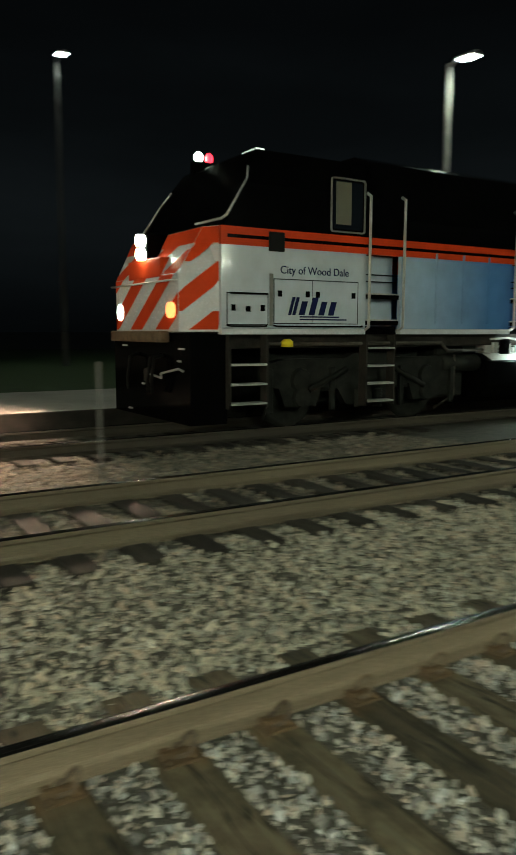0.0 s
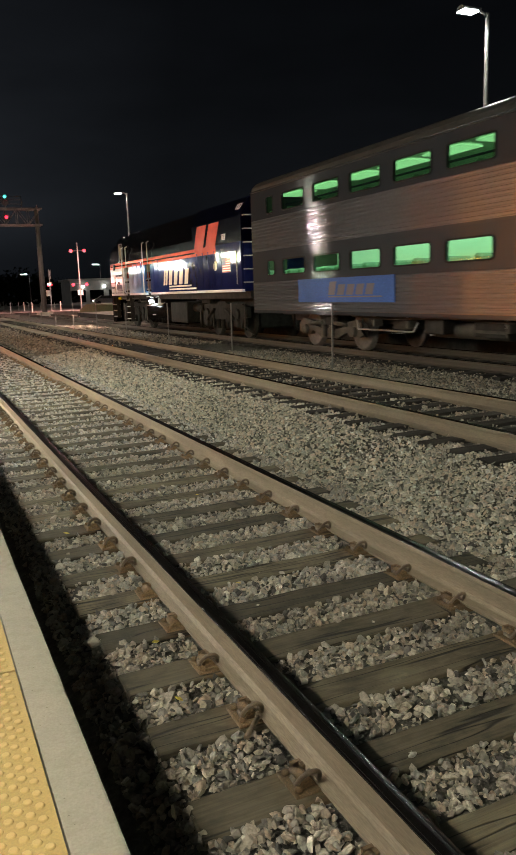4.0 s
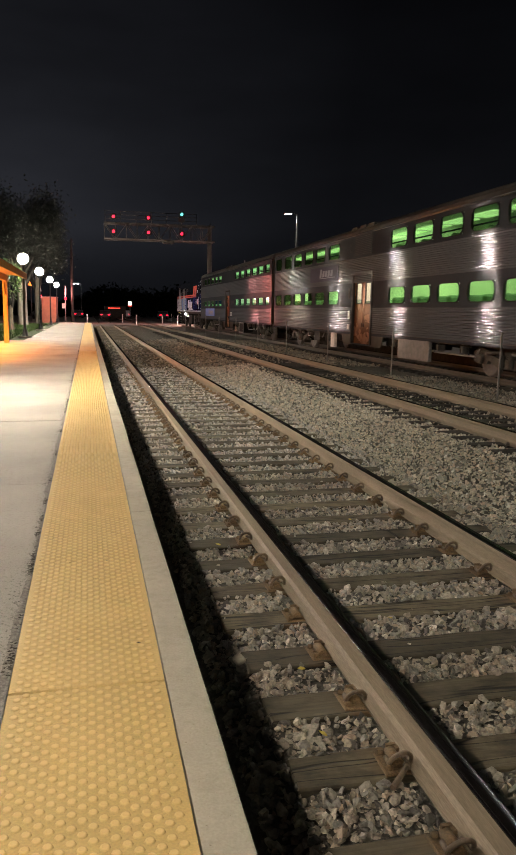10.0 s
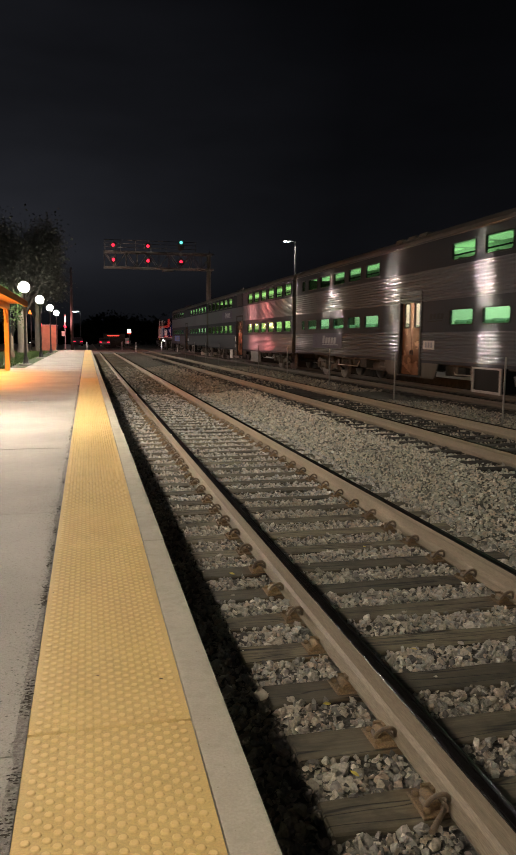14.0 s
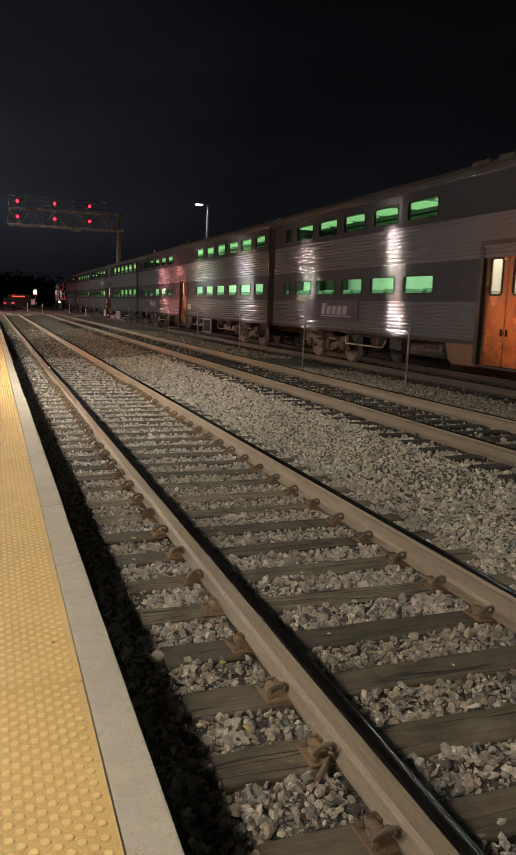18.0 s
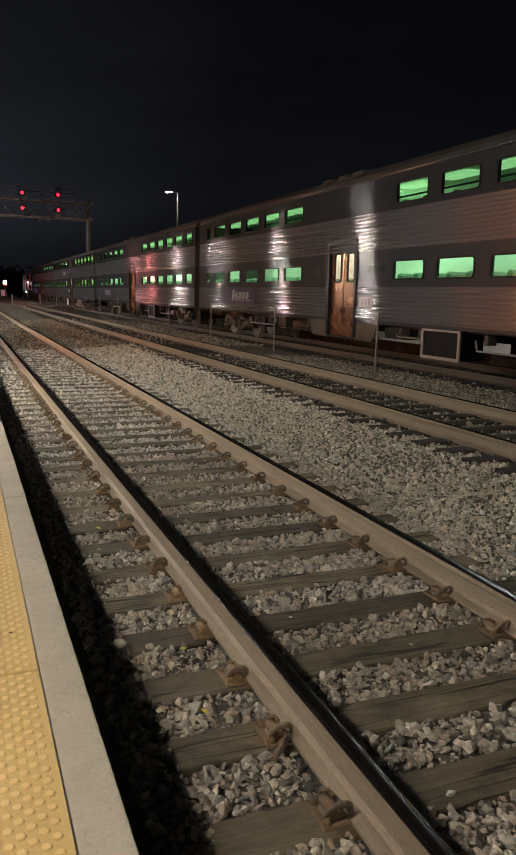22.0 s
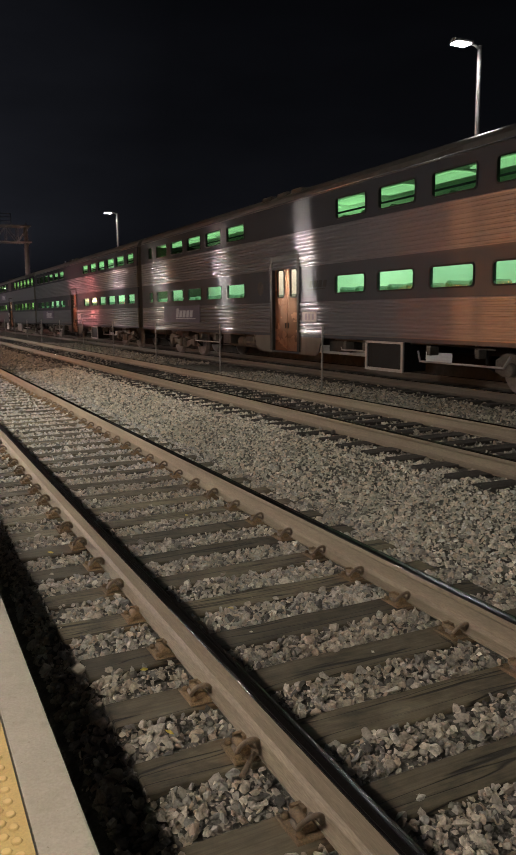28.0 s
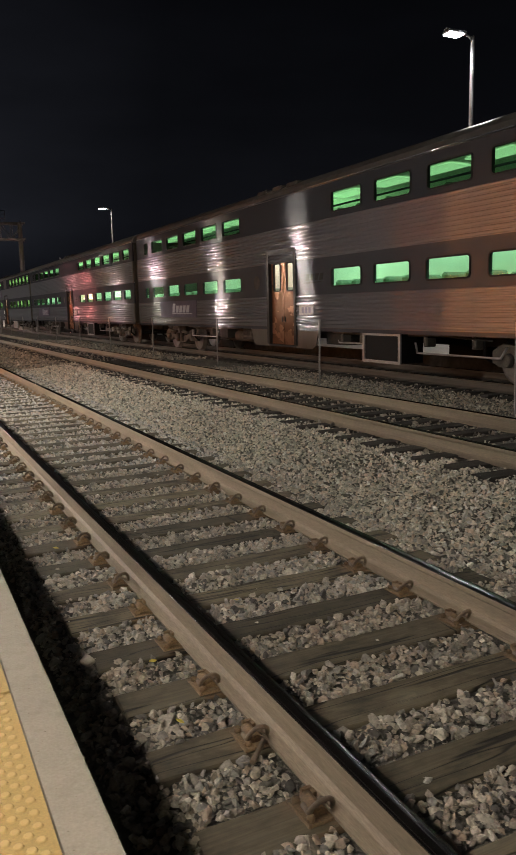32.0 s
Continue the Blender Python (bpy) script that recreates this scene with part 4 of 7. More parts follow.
def track(name, centre, top, tie0, y0, y1, tie_from, tie_to, plates, label, rust=M_RAIL):
    tr = base(name, pose(centre, 0, top), label, "railway track", "parallel railway tracks", "structure")
    for sx in (-0.7545, 0.7545):
        b = long_prism([(sx + x, z) for x, z in RAIL_FOOT], y0, y1)
        rail = part("rail", b, rust, tr, "rust-brown dusty rail web and foot")
        b = long_prism([(sx + x, z) for x, z in RAIL_HEAD], y0, y1)
        part("rail_head", b, rust, rail, "dusty rail head")
        b = long_prism([(sx + x, z) for x, z in RAIL_CAP], y0, y1, True)
        part("running_surface", b, M_HEAD, rail, "polished steel running surface")
    rnd = random.Random(int(centre * 10))
    k0, k1 = math.ceil((tie_from - tie0) / PITCH), math.floor((tie_to - tie0) / PITCH)
    for k in range(k0, k1 + 1):
        y = tie0 + k * PITCH
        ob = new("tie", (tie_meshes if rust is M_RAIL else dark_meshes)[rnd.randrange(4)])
        ob.location = (rnd.uniform(-0.03, 0.03), y + rnd.uniform(-0.012, 0.012), (-0.190 if rust is M_RAIL else -0.172) + rnd.uniform(-0.004, 0.002))
        ob.rotation_euler = (0, rnd.uniform(-0.003, 0.003), rnd.uniform(-0.012, 0.012) + (math.pi if rnd.random() < 0.5 else 0))
        ob.parent = tr
        if plates[0] <= y <= plates[1]:
            for sx in (-0.7545, 0.7545):
                p = new("tie_plate", plate_me)
                p.location, p.rotation_euler, p.parent = (sx, y, -0.197), (0, 0, rnd.uniform(-0.02, 0.02)), tr
                if y > plates[1] - 8 and plates[1] > 15:
                    continue
                for side in (-1, 1):
                    if rnd.random() < 0.08:
                        continue
                    c = new("rail_clip", clip_me)
                    c.location = (sx + side * 0.113, y + rnd.uniform(-0.01, 0.01), -0.196)
                    c.rotation_euler = (rnd.uniform(-0.05, 0.05), 0, (math.pi if side > 0 else 0) + rnd.uniform(-0.08, 0.08))
                    c.parent = tr
    return tr


track("track_1", C1, Z1, TIE1, -60, 300, -7, 84, (-6, 24), "near railway track with weathered wooden ties and rusty plates")
track("track_2", C2, Z2, TIE2, -60, 300, -12, 60, (100, 101), "middle railway track with dusty rails", M_DARKRAIL)
track("track_3", C3, Z3, TIE3, -132, 300, -10, 36, (50, 51), "far railway track that the train runs on", M_SHADERAIL)

# stones that stand out, and fallen leaves


def lone_stone(shape, size, place, mat, label):
    b = bmesh.new()
    tv, tf = shape
    vs = [b.verts.new(Vector(v) * size + Vector(place)) for v in tv]
    for f in tf:
        b.faces.new([vs[q] for q in f])
    bmesh.ops.bevel(b, geom=b.edges[:], offset=size * 0.12, segments=1, affect="EDGES")
    return thing("stone", b, mat, label, "stone")


lone_stone(FINE_ROCKS[2], 0.05, (-0.545, 3.52, -0.14), M_CURB, "pale cream rounded stone lying beside the platform")
lone_stone(FINE_ROCKS[5], 0.022, (0.169, 2.04, -0.175), M_PALESTONE, "small grey stone lying on a tie")
lone_stone(FINE_ROCKS[7], 0.020, (0.371, 2.03, -0.176), M_PALESTONE, "small grey stone lying on a tie")
lone_stone(FINE_ROCKS[9], 0.034, (0.62, 4.45, -0.14), M_CURB, "pale stone among the ballast")
b = bmesh.new()
bm_tube(b, (-0.155, 2.44, -0.182), (-0.062, 2.525, -0.158), 0.013, 0.010, 7)
bm_tube(b, (-0.062, 2.525, -0.158), (-0.053, 2.533, -0.155), 0.019, 0.016, 7)
thing("loose_spike", b, M_CLIP, "loose rusty spike lying on the ballast by a rail", "spike")
leaf_bm = bmesh.new()
outline = ((0, -0.022), (0.009, -0.01), (0.012, 0.002), (0.006, 0.014), (0, 0.024), (-0.006, 0.014), (-0.012, 0.002), (-0.009, -0.01))
up_, dn_ = [leaf_bm.verts.new((x, y, 0.002 + 10 * x * x)) for x, y in outline], [leaf_bm.verts.new((x, y, 10 * x * x)) for x, y in outline]
leaf_bm.faces.new(up_)
leaf_bm.faces.new(dn_[::-1])
for q in range(8):
    leaf_bm.faces.new((dn_[q], dn_[(q + 1) % 8], up_[(q + 1) % 8], up_[q]))
leaf0 = thing("fallen_leaf", leaf_bm, M_DRYLEAF, "small dry yellow leaf lying on the ballast", "leaf", "fallen leaves on the track")
leaf0.matrix_basis = pose(-0.326, 2.787, -0.14, 12, 8, 40)
for x, y, a in ((-0.26, 3.35, 100), (0.42, 3.86, 200), (-0.33, 5.4, 60), (0.9, 5.9, 130)):
    copy_thing(leaf0, pose(x, y, -0.13, 10, -12, a))

# ---- thin fence posts between the middle and far tracks ----
post_bm = box_bm(-0.018, 0.018, -0.018, 0.018, -0.35, 1.3, 0.006)
first_post = thing("fence_post", post_bm, M_DULLPOST, "thin grey galvanised steel post standing in the ballast", "fence post", "intertrack fence posts")
first_post.matrix_basis = pose(7.02, -3.15, -0.03)
for k in range(1, 15):
    copy_thing(first_post, pose(7.02 + 0.02 * math.sin(k * 2), -3.15 + 5.72 * k, -0.03, 0.6 * math.sin(3 * k), 0.8 * math.sin(5 * k), 0))

# ---- far platform and what stands on it ----
far = base("far_platform", pose(0, 0, 0), "concrete platform beyond the far track", "platform", kind="structure")
for k in range(-12, 14):
    part("slab_panel", box_bm(11.34, 15.6, 4.5 * k + 0.008, 4.5 * k + 4.492, -0.5, 0.26 + 0.003 * (k % 2), 0.012), M_CONC, far)
# black strip added: shade below the train put on the platform's face
part("face_shade_strip", box_bm(11.29, 11.338, -54, 63, -0.5, 0.252, 0.008), M_UNDER, far, "black strip for the shade on the platform's face")
thing("lawn_far", box_bm(15.6, 60, -60, 64, -0.6, 0.12), M_GRASS, "dark mown grass beyond the far platform", "grass", kind="structure")
thing("parking_lot", box_bm(24, 140, 64.5, 170, -0.6, 0.05), M_ASPHALT, "asphalt car park in the distance", "pavement", kind="structure")
thing("road_crossing", box_bm(-40, 120, 84.2, 96, -0.6, 0.02), M_ROAD, "asphalt road that crosses the tracks", "road", kind="structure")
thing("lawn_strip", box_bm(-4.778, -4.104, 35.0, 83, -0.6, 0.158), M_GRASS, "mown grass beside the platform", "grass", kind="structure")
thing("lawn_near", box_bm(-60, -4.78, -60, 83, -0.6, 0.16), M_GRASS, "mown grass lawn behind the platform", "grass", kind="structure")


def street_lamp(label, height, paint=None, big=1.0):
    paint = paint or M_DULLPOST
    ob = base("street_lamp", pose(0, 0, 0), label, "street lamp", "tall lamps beyond the train")
    b = bmesh.new()
    bm_lathe(b, ((0.17, 0), (0.17, 0.03), (0.1, 0.05), (0.09, 0.35), (0.06, height - 0.3), (0.056, height)), n=14)
    part("pole", b, paint, ob)
    b = bmesh.new()
    bm_path(b, ((0, 0, height - 0.12), (-0.14, 0, height - 0.02), (-0.36, 0, height + 0.02)), 0.035, 8)
    part("arm", b, M_STEELPOST, ob)
    b = bmesh.new()
    bm_plate(b, ((-0.15, height - 0.03), (0.15, height - 0.03), (0.13, height + 0.05), (0.04, height + 0.09), (-0.04, height + 0.09), (-0.13, height + 0.05)), -0.95, -0.32)
    head = part("lamp_head", bevelled(b, 0.012), M_STEELPOST, ob, "grey flat lamp head")
    b = bmesh.new()
    bm_plate(b, rounded(-0.12 * big, 0.12 * big, height - 0.028 - 0.027 * big, height - 0.028, 0.01, 2), -0.45 - 0.34 * big, -0.45)
    part("light_panel", b, M_LED, head, "glowing white light panel")
    return ob


lamp0 = None
for i, (px_, py_, pz_, k_) in enumerate(POLES):
    h = pz_ - (0.24 if px_ < 16 else 0.1)
    m = pose(px_ + 0.6, py_, 0.24 if px_ < 15.6 else 0.1)
    # farthest pole is black: the night that hides it is in its paint
    lamp0 = street_lamp("tall grey street lamp with a lit flat head", h, M_BLACKMETAL if px_ > 20 else None, 1.35)
    lamp0.matrix_basis = m

# ---- globe lamps along the platform's back edge ----


def globe_lamp():
    ob = base("globe_lamp", pose(0, 0, 0), "black lamp post with a lit white globe on the platform", "lamp post", "globe lamps along the platform")
    b = bmesh.new()
    bm_lathe(b, ((0.2, 0), (0.2, 0.05), (0.14, 0.09), (0.11, 0.35), (0.075, 0.42), (0.06, 0.8), (0.05, 3.4), (0.07, 3.45), (0.05, 3.5), (0.09, 3.53), (0.12, 3.55), (0.12, 3.57)), n=14)
    part("post", b, M_BLACKMETAL, ob)
    b = bmesh.new()
    bm_lathe(b, [(max(GLOBE_R * math.sin(math.pi * i / 10), 0.01), GLOBE_Z - PLAT - GLOBE_R * math.cos(math.pi * i / 10)) for i in range(11)], n=18)
    part("globe", b, M_GLOBE, ob, "glowing white glass globe")
    b = bmesh.new()
    bm_lathe(b, ((0.33, -0.02), (0.33, 0.06), (0.3, 0.07)), n=18)
    part("footing", b, M_CONC, ob, "round concrete footing")
    return ob


g0 = globe_lamp()
g0.matrix_basis = pose(GLOBE_X, GLOBES_Y[0], PLAT)
for gy in GLOBES_Y[1:]:
    if abs(gy - 25.4) > 1:
        copy_thing(g0, pose(GLOBE_X, gy, PLAT))

# ---- timber shelter ----
SH_Y0, SH_Y1, SH_X0, SH_X1 = 20.6, 32.6, -8.2, -4.55
shelter = base("platform_shelter", pose(0, 0, PLAT), "open timber platform shelter glowing orange under its lamps", "shelter")
for y in (SH_Y0, SH_Y0 + 4, SH_Y0 + 8, SH_Y1):
    part("post", box_bm(SH_X1 - 0.09, SH_X1 + 0.09, y - 0.09, y + 0.09, -0.02, 2.5, 0.015), M_SHELTER, shelter)
    b = bmesh.new()
    bm_tube(b, (SH_X1, y + 0.05, 1.85), (SH_X1, y + (0.6 if y < SH_Y1 - 1 else -0.6), 2.48), 0.05, n=4)
    part("brace", b, M_SHELTER, shelter)
part("header_beam", box_bm(SH_X1 - 0.1, SH_X1 + 0.1, SH_Y0 - 0.5, SH_Y1 + 0.5, 2.5, 2.75, 0.012), M_SHELTER, shelter)
part("back_wall", box_bm(SH_X0 - 0.1, SH_X0 + 0.1, SH_Y0, SH_Y1, -0.02, 2.72), M_SHELTER, shelter)
for y in (SH_Y0, SH_Y1):
    part("end_wall", box_bm(SH_X0 + 0.11, SH_X0 + 1.9, y - 0.08, y + 0.08, -0.02, 2.72), M_SHELTER, shelter)
b = bmesh.new()
bm_prism(b, ((-9.0, 2.72), (-6.4, 4.1), (-3.75, 2.72), (-3.75, 2.84), (-6.4, 4.24), (-9.0, 2.84)), SH_Y0 - 0.8, SH_Y1 + 0.8)
part("roof", b, M_ROOF, shelter, "brown shingle gable roof")
part("fascia", box_bm(-3.80, -3.74, SH_Y0 - 0.8, SH_Y1 + 0.8, 2.62, 2.86), M_SHELTER, shelter)
part("soffit", box_bm(-8.9, -3.9, SH_Y0 - 0.6, SH_Y1 + 0.6, 2.755, 2.79), M_SHELTER, shelter, "orange-lit timber soffit")
thing("shelter_floor", box_bm(-9.0, -4.78, 14, 34.5, -0.5, PLAT - 0.006), M_CONC, "concrete floor pad under the shelter", "pavement", kind="structure")

# ---- signal gantry ----
GY = 72.0
gantry = base("signal_gantry", pose(0, GY, 0), "steel lattice signal bridge over the tracks with lit signals", "signal gantry")
for dy in (-0.55, 0.55):
    b = bmesh.new()
    bm_tube(b, (10.1, dy, -0.5), (10.1, dy * 0.6, 9.6), 0.17, 0.13, 10)
    part("column", b, M_TRUSS, gantry)
b = bmesh.new()
for i in range(9):
    z = 0.4 + i * 1.05
    s = 1 if i % 2 else -1
    bm_tube(b, (10.1, -0.5 * s, z), (10.1, 0.5 * s, z + 1.0), 0.03, n=5)
part("column_lacing", b, M_TRUSS, gantry)
part("footing", box_bm(9.5, 10.7, -1.0, 1.0, -0.7, 0.25, 0.03), M_CONC, gantry)
for dy in (-0.6, 0.6):
    for z in (8.05, 9.45):
        part("chord", box_bm(0.3, 10.5, dy - 0.06, dy + 0.06, z - 0.07, z + 0.07, 0.01), M_TRUSS, gantry)
    b = bmesh.new()
    for i in range(10):
        x0 = 0.35 + i
        bm_tube(b, (x0, dy, 8.05), (x0, dy, 9.45), 0.03, n=5)
        bm_tube(b, (x0, dy, 8.05 if i % 2 else 9.45), (x0 + 1, dy, 9.45 if i % 2 else 8.05), 0.03, n=5)
    part("lattice", b, M_TRUSS, gantry)
part("walkway", box_bm(0.3, 9.6, -1.35, -0.66, 8.0, 8.05), M_TRUSS, gantry)
b = bmesh.new()
for z in (9.75, 10.1, 10.4):
    bm_tube(b, (0.3, -1.3, z), (8.7, -1.3, z), 0.03, n=6)
for i in range(7):
    bm_tube(b, (0.4 + i * 1.38, -1.3, 9.3), (0.4 + i * 1.38, -1.3, 10.4), 0.03, n=6)
part("railing", b, M_TRUSS, gantry)
part("cable_box", box_bm(5.6, 6.6, -1.2, -0.7, 7.72, 7.95, 0.02), M_TRUSS, gantry)


def signal_head(x, z, mat, dy=-1.55, r=0.32):
    b = bmesh.new()
    bm_tube(b, (x, dy + 0.02, z), (x, dy + 0.14, z), r, n=20)
    head = part("signal_head", b, M_BLACKMETAL, gantry, "round black signal head")
    b = bmesh.new()
    bm_tube(b, (x, dy - 0.02, z), (x, dy + 0.03, z), 0.125, n=16)
    part("lens", b, mat, head, "lit signal lens")
    b = bmesh.new()
    for i in range(9):
        a0, a1 = radians(180 * i / 9), radians(180 * (i + 1) / 9)
        vs = [b.verts.new((x + 0.16 * math.cos(a), dy + y, z + 0.16 * math.sin(a))) for a, y in ((a0, 0.0), (a1, 0.0), (a1, -0.3), (a0, -0.3))]
        b.faces.new(vs)
    part("hood", b, M_BLACKMETAL, head)


for x in (1.12, 4.24, 7.28):
    for z in (8.6, 9.9):
        signal_head(x, z, M_REDLIGHT)
signal_head(7.28, 10.32, M_GREENLIGHT, -1.556, 0.28)
# plate added to hide one lens, for the lamps' change to red
b = bmesh.new()
bm_tube(b, (0, -1.60, 0), (0, -1.585, 0), 0.15, n=16)
lens_cover = part("lens_cover", b, M_BLACKMETAL, gantry, "added black plate that hides the unlit lens")


# ---- train ----
HALF = 1.56                               # half a car's width
CAR = 26.0                                # from coupling to coupling
# bays along a car, metres behind its front coupling
BUDD = ((1.33, 1.76), (2.30, 3.55), (4.03, 5.28), (5.76, 7.0), (7.5, 8.74), (9.22, 10.5), (15.58, 16.8), (17.3, 18.53), (19.06, 20.27), (20.77, 22.02), (22.45, 23.7), (24.2, 25.2))
ROUND = ((0.62, 1.78), (2.36, 3.62), (4.06, 5.32), (5.8, 7.08), (7.5, 8.78), (9.26, 10.58), (15.55, 16.83), (17.28, 18.58), (19.02, 20.3), (20.74, 22.04), (22.46, 23.76), (24.2, 25.4))


def flutes(b, y0, y1, z0, z1, count, x, depth, side):
    """Corrugated sheet: a wave from z0 to z1, drawn along y."""
    pitch = (z1 - z0) / count
    gap = 0.2 * pitch
    strip = []
    for i in range(count):
        a0 = z0 + i * pitch
        strip.append((x, a0, False))
        for q in range(9):
            u = math.pi * q / 8
            strip.append((x + depth * math.sin(u), a0 + gap + (pitch - gap) * (0.5 - 0.5 * math.cos(u)), q < 8))
    rows = [[b.verts.new((side * px, y, pz)) for px, pz, _ in strip] for y in (y0, y1)]
    for q in range(len(strip) - 1):
        f = b.faces.new((rows[0][q], rows[0][q + 1], rows[1][q + 1], rows[1][q]))
        f.smooth = strip[q][2]


def band(b, x0, x1, holes, z0, z1, w0, w1, y0, y1):
    """A wall strip with window openings."""
    lo, hi = min(x0, x1), max(x0, x1)
    bm_box(b, lo, hi, y0, y1, z0, w0)
    bm_box(b, lo, hi, y0, y1, w1, z1)
    edges = [y0] + [e for h in holes for e in h] + [y1]
    for a, c in zip(edges[::2], edges[1::2]):
        if c - a > 0.01:
            bm_box(b, lo, hi, a, c, w0, w1)


def ring(b, outer, inner, x0, x1):
    rows = []
    for x in (x0, x1):
        rows.append(([b.verts.new((x, y, z)) for y, z in outer], [b.verts.new((x, y, z)) for y, z in inner]))
    n = len(outer)
    for i in range(n):
        j = (i + 1) % n
        (o0, i0), (o1, i1) = rows
        b.faces.new((o1[i], o1[j], i1[j], i1[i]))
        b.faces.new((o0[j], o0[i], i0[i], i0[j]))
        b.faces.new((o0[i], o0[j], o1[j], o1[i]))
        b.faces.new((i0[j], i0[i], i1[i], i1[j]))
    bmesh.ops.recalc_face_normals(b, faces=b.faces[:])


def wheel_bm(x, y, r):
    b = bmesh.new()
    bm_lathe(b, ((0.12, -0.07), (r * 0.6, -0.03), (r - 0.06, -0.05), (r, -0.06), (r, 0.05), (r + 0.028, 0.06), (r + 0.02, 0.085), (r - 0.1, 0.085), (0.12, 0.06)), (x, y, r), 28, "X")
    return b


def truck(parent, yc, base_, r, sides=(-1, 1), cast=None, tall=1.0):
    """A two-axle truck: its frame, wheels, springs and boxes."""
    cast = cast or M_TRUCK
    tk = part("truck_bolster", box_bm(-1.05, 1.05, yc - 0.3, yc + 0.3, 0.45, 0.85, 0.04), M_UNDER, parent, "grimy steel truck under the car")
    for y in (yc - base_ / 2, yc + base_ / 2):
        b = bmesh.new()
        bm_tube(b, (-1.1, y, r), (1.1, y, r), 0.085, n=10)
        part("axle", b, M_UNDER, tk)
        for s in (-1, 1):
            b = wheel_bm(0, y, r)
            if s < 0:
                pass
            else:
                bmesh.ops.transform(b, matrix=Matrix.Diagonal((-1, 1, 1, 1)), verts=b.verts[:])
                bmesh.ops.reverse_faces(b, faces=b.faces[:])
            bmesh.ops.translate(b, vec=(s * 0.79, 0, 0), verts=b.verts[:])
            part("wheel", b, M_WHEEL if cast is M_TRUCK else cast, tk)
    if tall > 1:
        # solid block added to keep lit ground from showing under the body
        part("underframe_block", box_bm(-0.62, 0.62, yc - 1.75, yc + 1.75, 0.3, 1.25, 0.05), cast, tk)
    for s in sides:
        h = base_ / 2
        out = ((-h - 0.42, 0.40), (-h - 0.42, 0.62), (-h - 0.16, 0.76), (-h + 0.28, 0.70), (-h + 0.52, 0.56), (-0.35, 0.50), (0.35, 0.50), (h - 0.52, 0.56), (h - 0.28, 0.70),
               (h + 0.16, 0.76), (h + 0.42, 0.62), (h + 0.42, 0.40), (h + 0.22, 0.33), (h - 0.22, 0.33), (h - 0.34, 0.44), (h - 0.62, 0.34), (0.42, 0.27), (-0.42, 0.27),
               (-h + 0.62, 0.34), (-h + 0.34, 0.44), (-h + 0.22, 0.33), (-h - 0.22, 0.33))
        b = bmesh.new()
        if tall > 1:
            half = [(0.0, 0.36), (0.45, 0.36), (0.62, 0.62), (h - 0.42, 0.66), (h - 0.3, 0.36), (h + 0.3, 0.36), (h + 0.42, 0.66), (h + 0.72, 0.7), (h + 0.72, 1.02), (h + 0.3, 1.12), (0.5, 1.12), (0.3, 1.2), (0.0, 1.2)]
            out = half + [(-y, z) for y, z in half[-2:0:-1]]
            bm_plate(b, [(yc + y, z) for y, z in out], s * 1.06, s * 1.22)
        else:
            bm_plate(b, [(yc + y, z) for y, z in out], s * 0.98, s * 1.1)
        part("side_frame", b, cast, tk, "dusty cast truck side frame")
        for y in (yc - h, yc + h):
            b = bmesh.new()
            bm_tube(b, (s * 1.06, y, r), (s * (1.2 if tall == 1 else 1.3), y, r), 0.14 * tall, 0.11 * tall, 14)
            part("axle_box", b, cast, tk)
        if tall > 1:
            for q in (-1, 1):
                for dy_ in (h - 0.62, h + 0.6):
                    part("brake_hanger", box_bm(*sorted((s * 1.2, s * 1.27)), yc + q * dy_ - 0.05, yc + q * dy_ + 0.05, 0.28, 0.98, 0.012), cast, tk)
                b = bmesh.new()
                bm_tube(b, (s * 1.29, yc + q * 0.5, 0.95), (s * 1.29, yc + q * (h - 0.12), 0.62), 0.045, n=8)
                part("damper", b, cast, tk)
                b = bmesh.new()
                bm_path(b, ((s * 1.25, yc + q * (h + 0.66), 1.15), (s * 1.25, yc + q * (h + 0.66), 0.4), (s * 0.9, yc + q * (h + 0.52), 0.14)), 0.022, 6)
                part("sand_pipe", b, M_TRUCK, tk)
                b = bmesh.new()
                bm_tube(b, (s * 1.22, yc + q * h, 0.78), (s * 1.28, yc + q * h, 0.78), 0.2, 0.17, 12)
                part("journal_cover", b, cast, tk)
        for y in (yc - 0.2, yc + 0.2):
            b = bmesh.new()
            bm_lathe(b, [(0.066 if i % 2 else 0.09, 0.30 + i * 0.025) for i in range(13)], (s * (1.13 if tall == 1 else 1.26), y, 0), 12)
            part("spring", b, cast, tk)
        for q in (-1, 1):
            b = bmesh.new()
            bm_tube(b, (s * 1.14, yc + q * (h - 0.3), 0.62), (s * 1.14, yc + q * 0.3, 0.66), 0.05, n=8)
            part("brake_cylinder", b, cast, tk)
    return tk


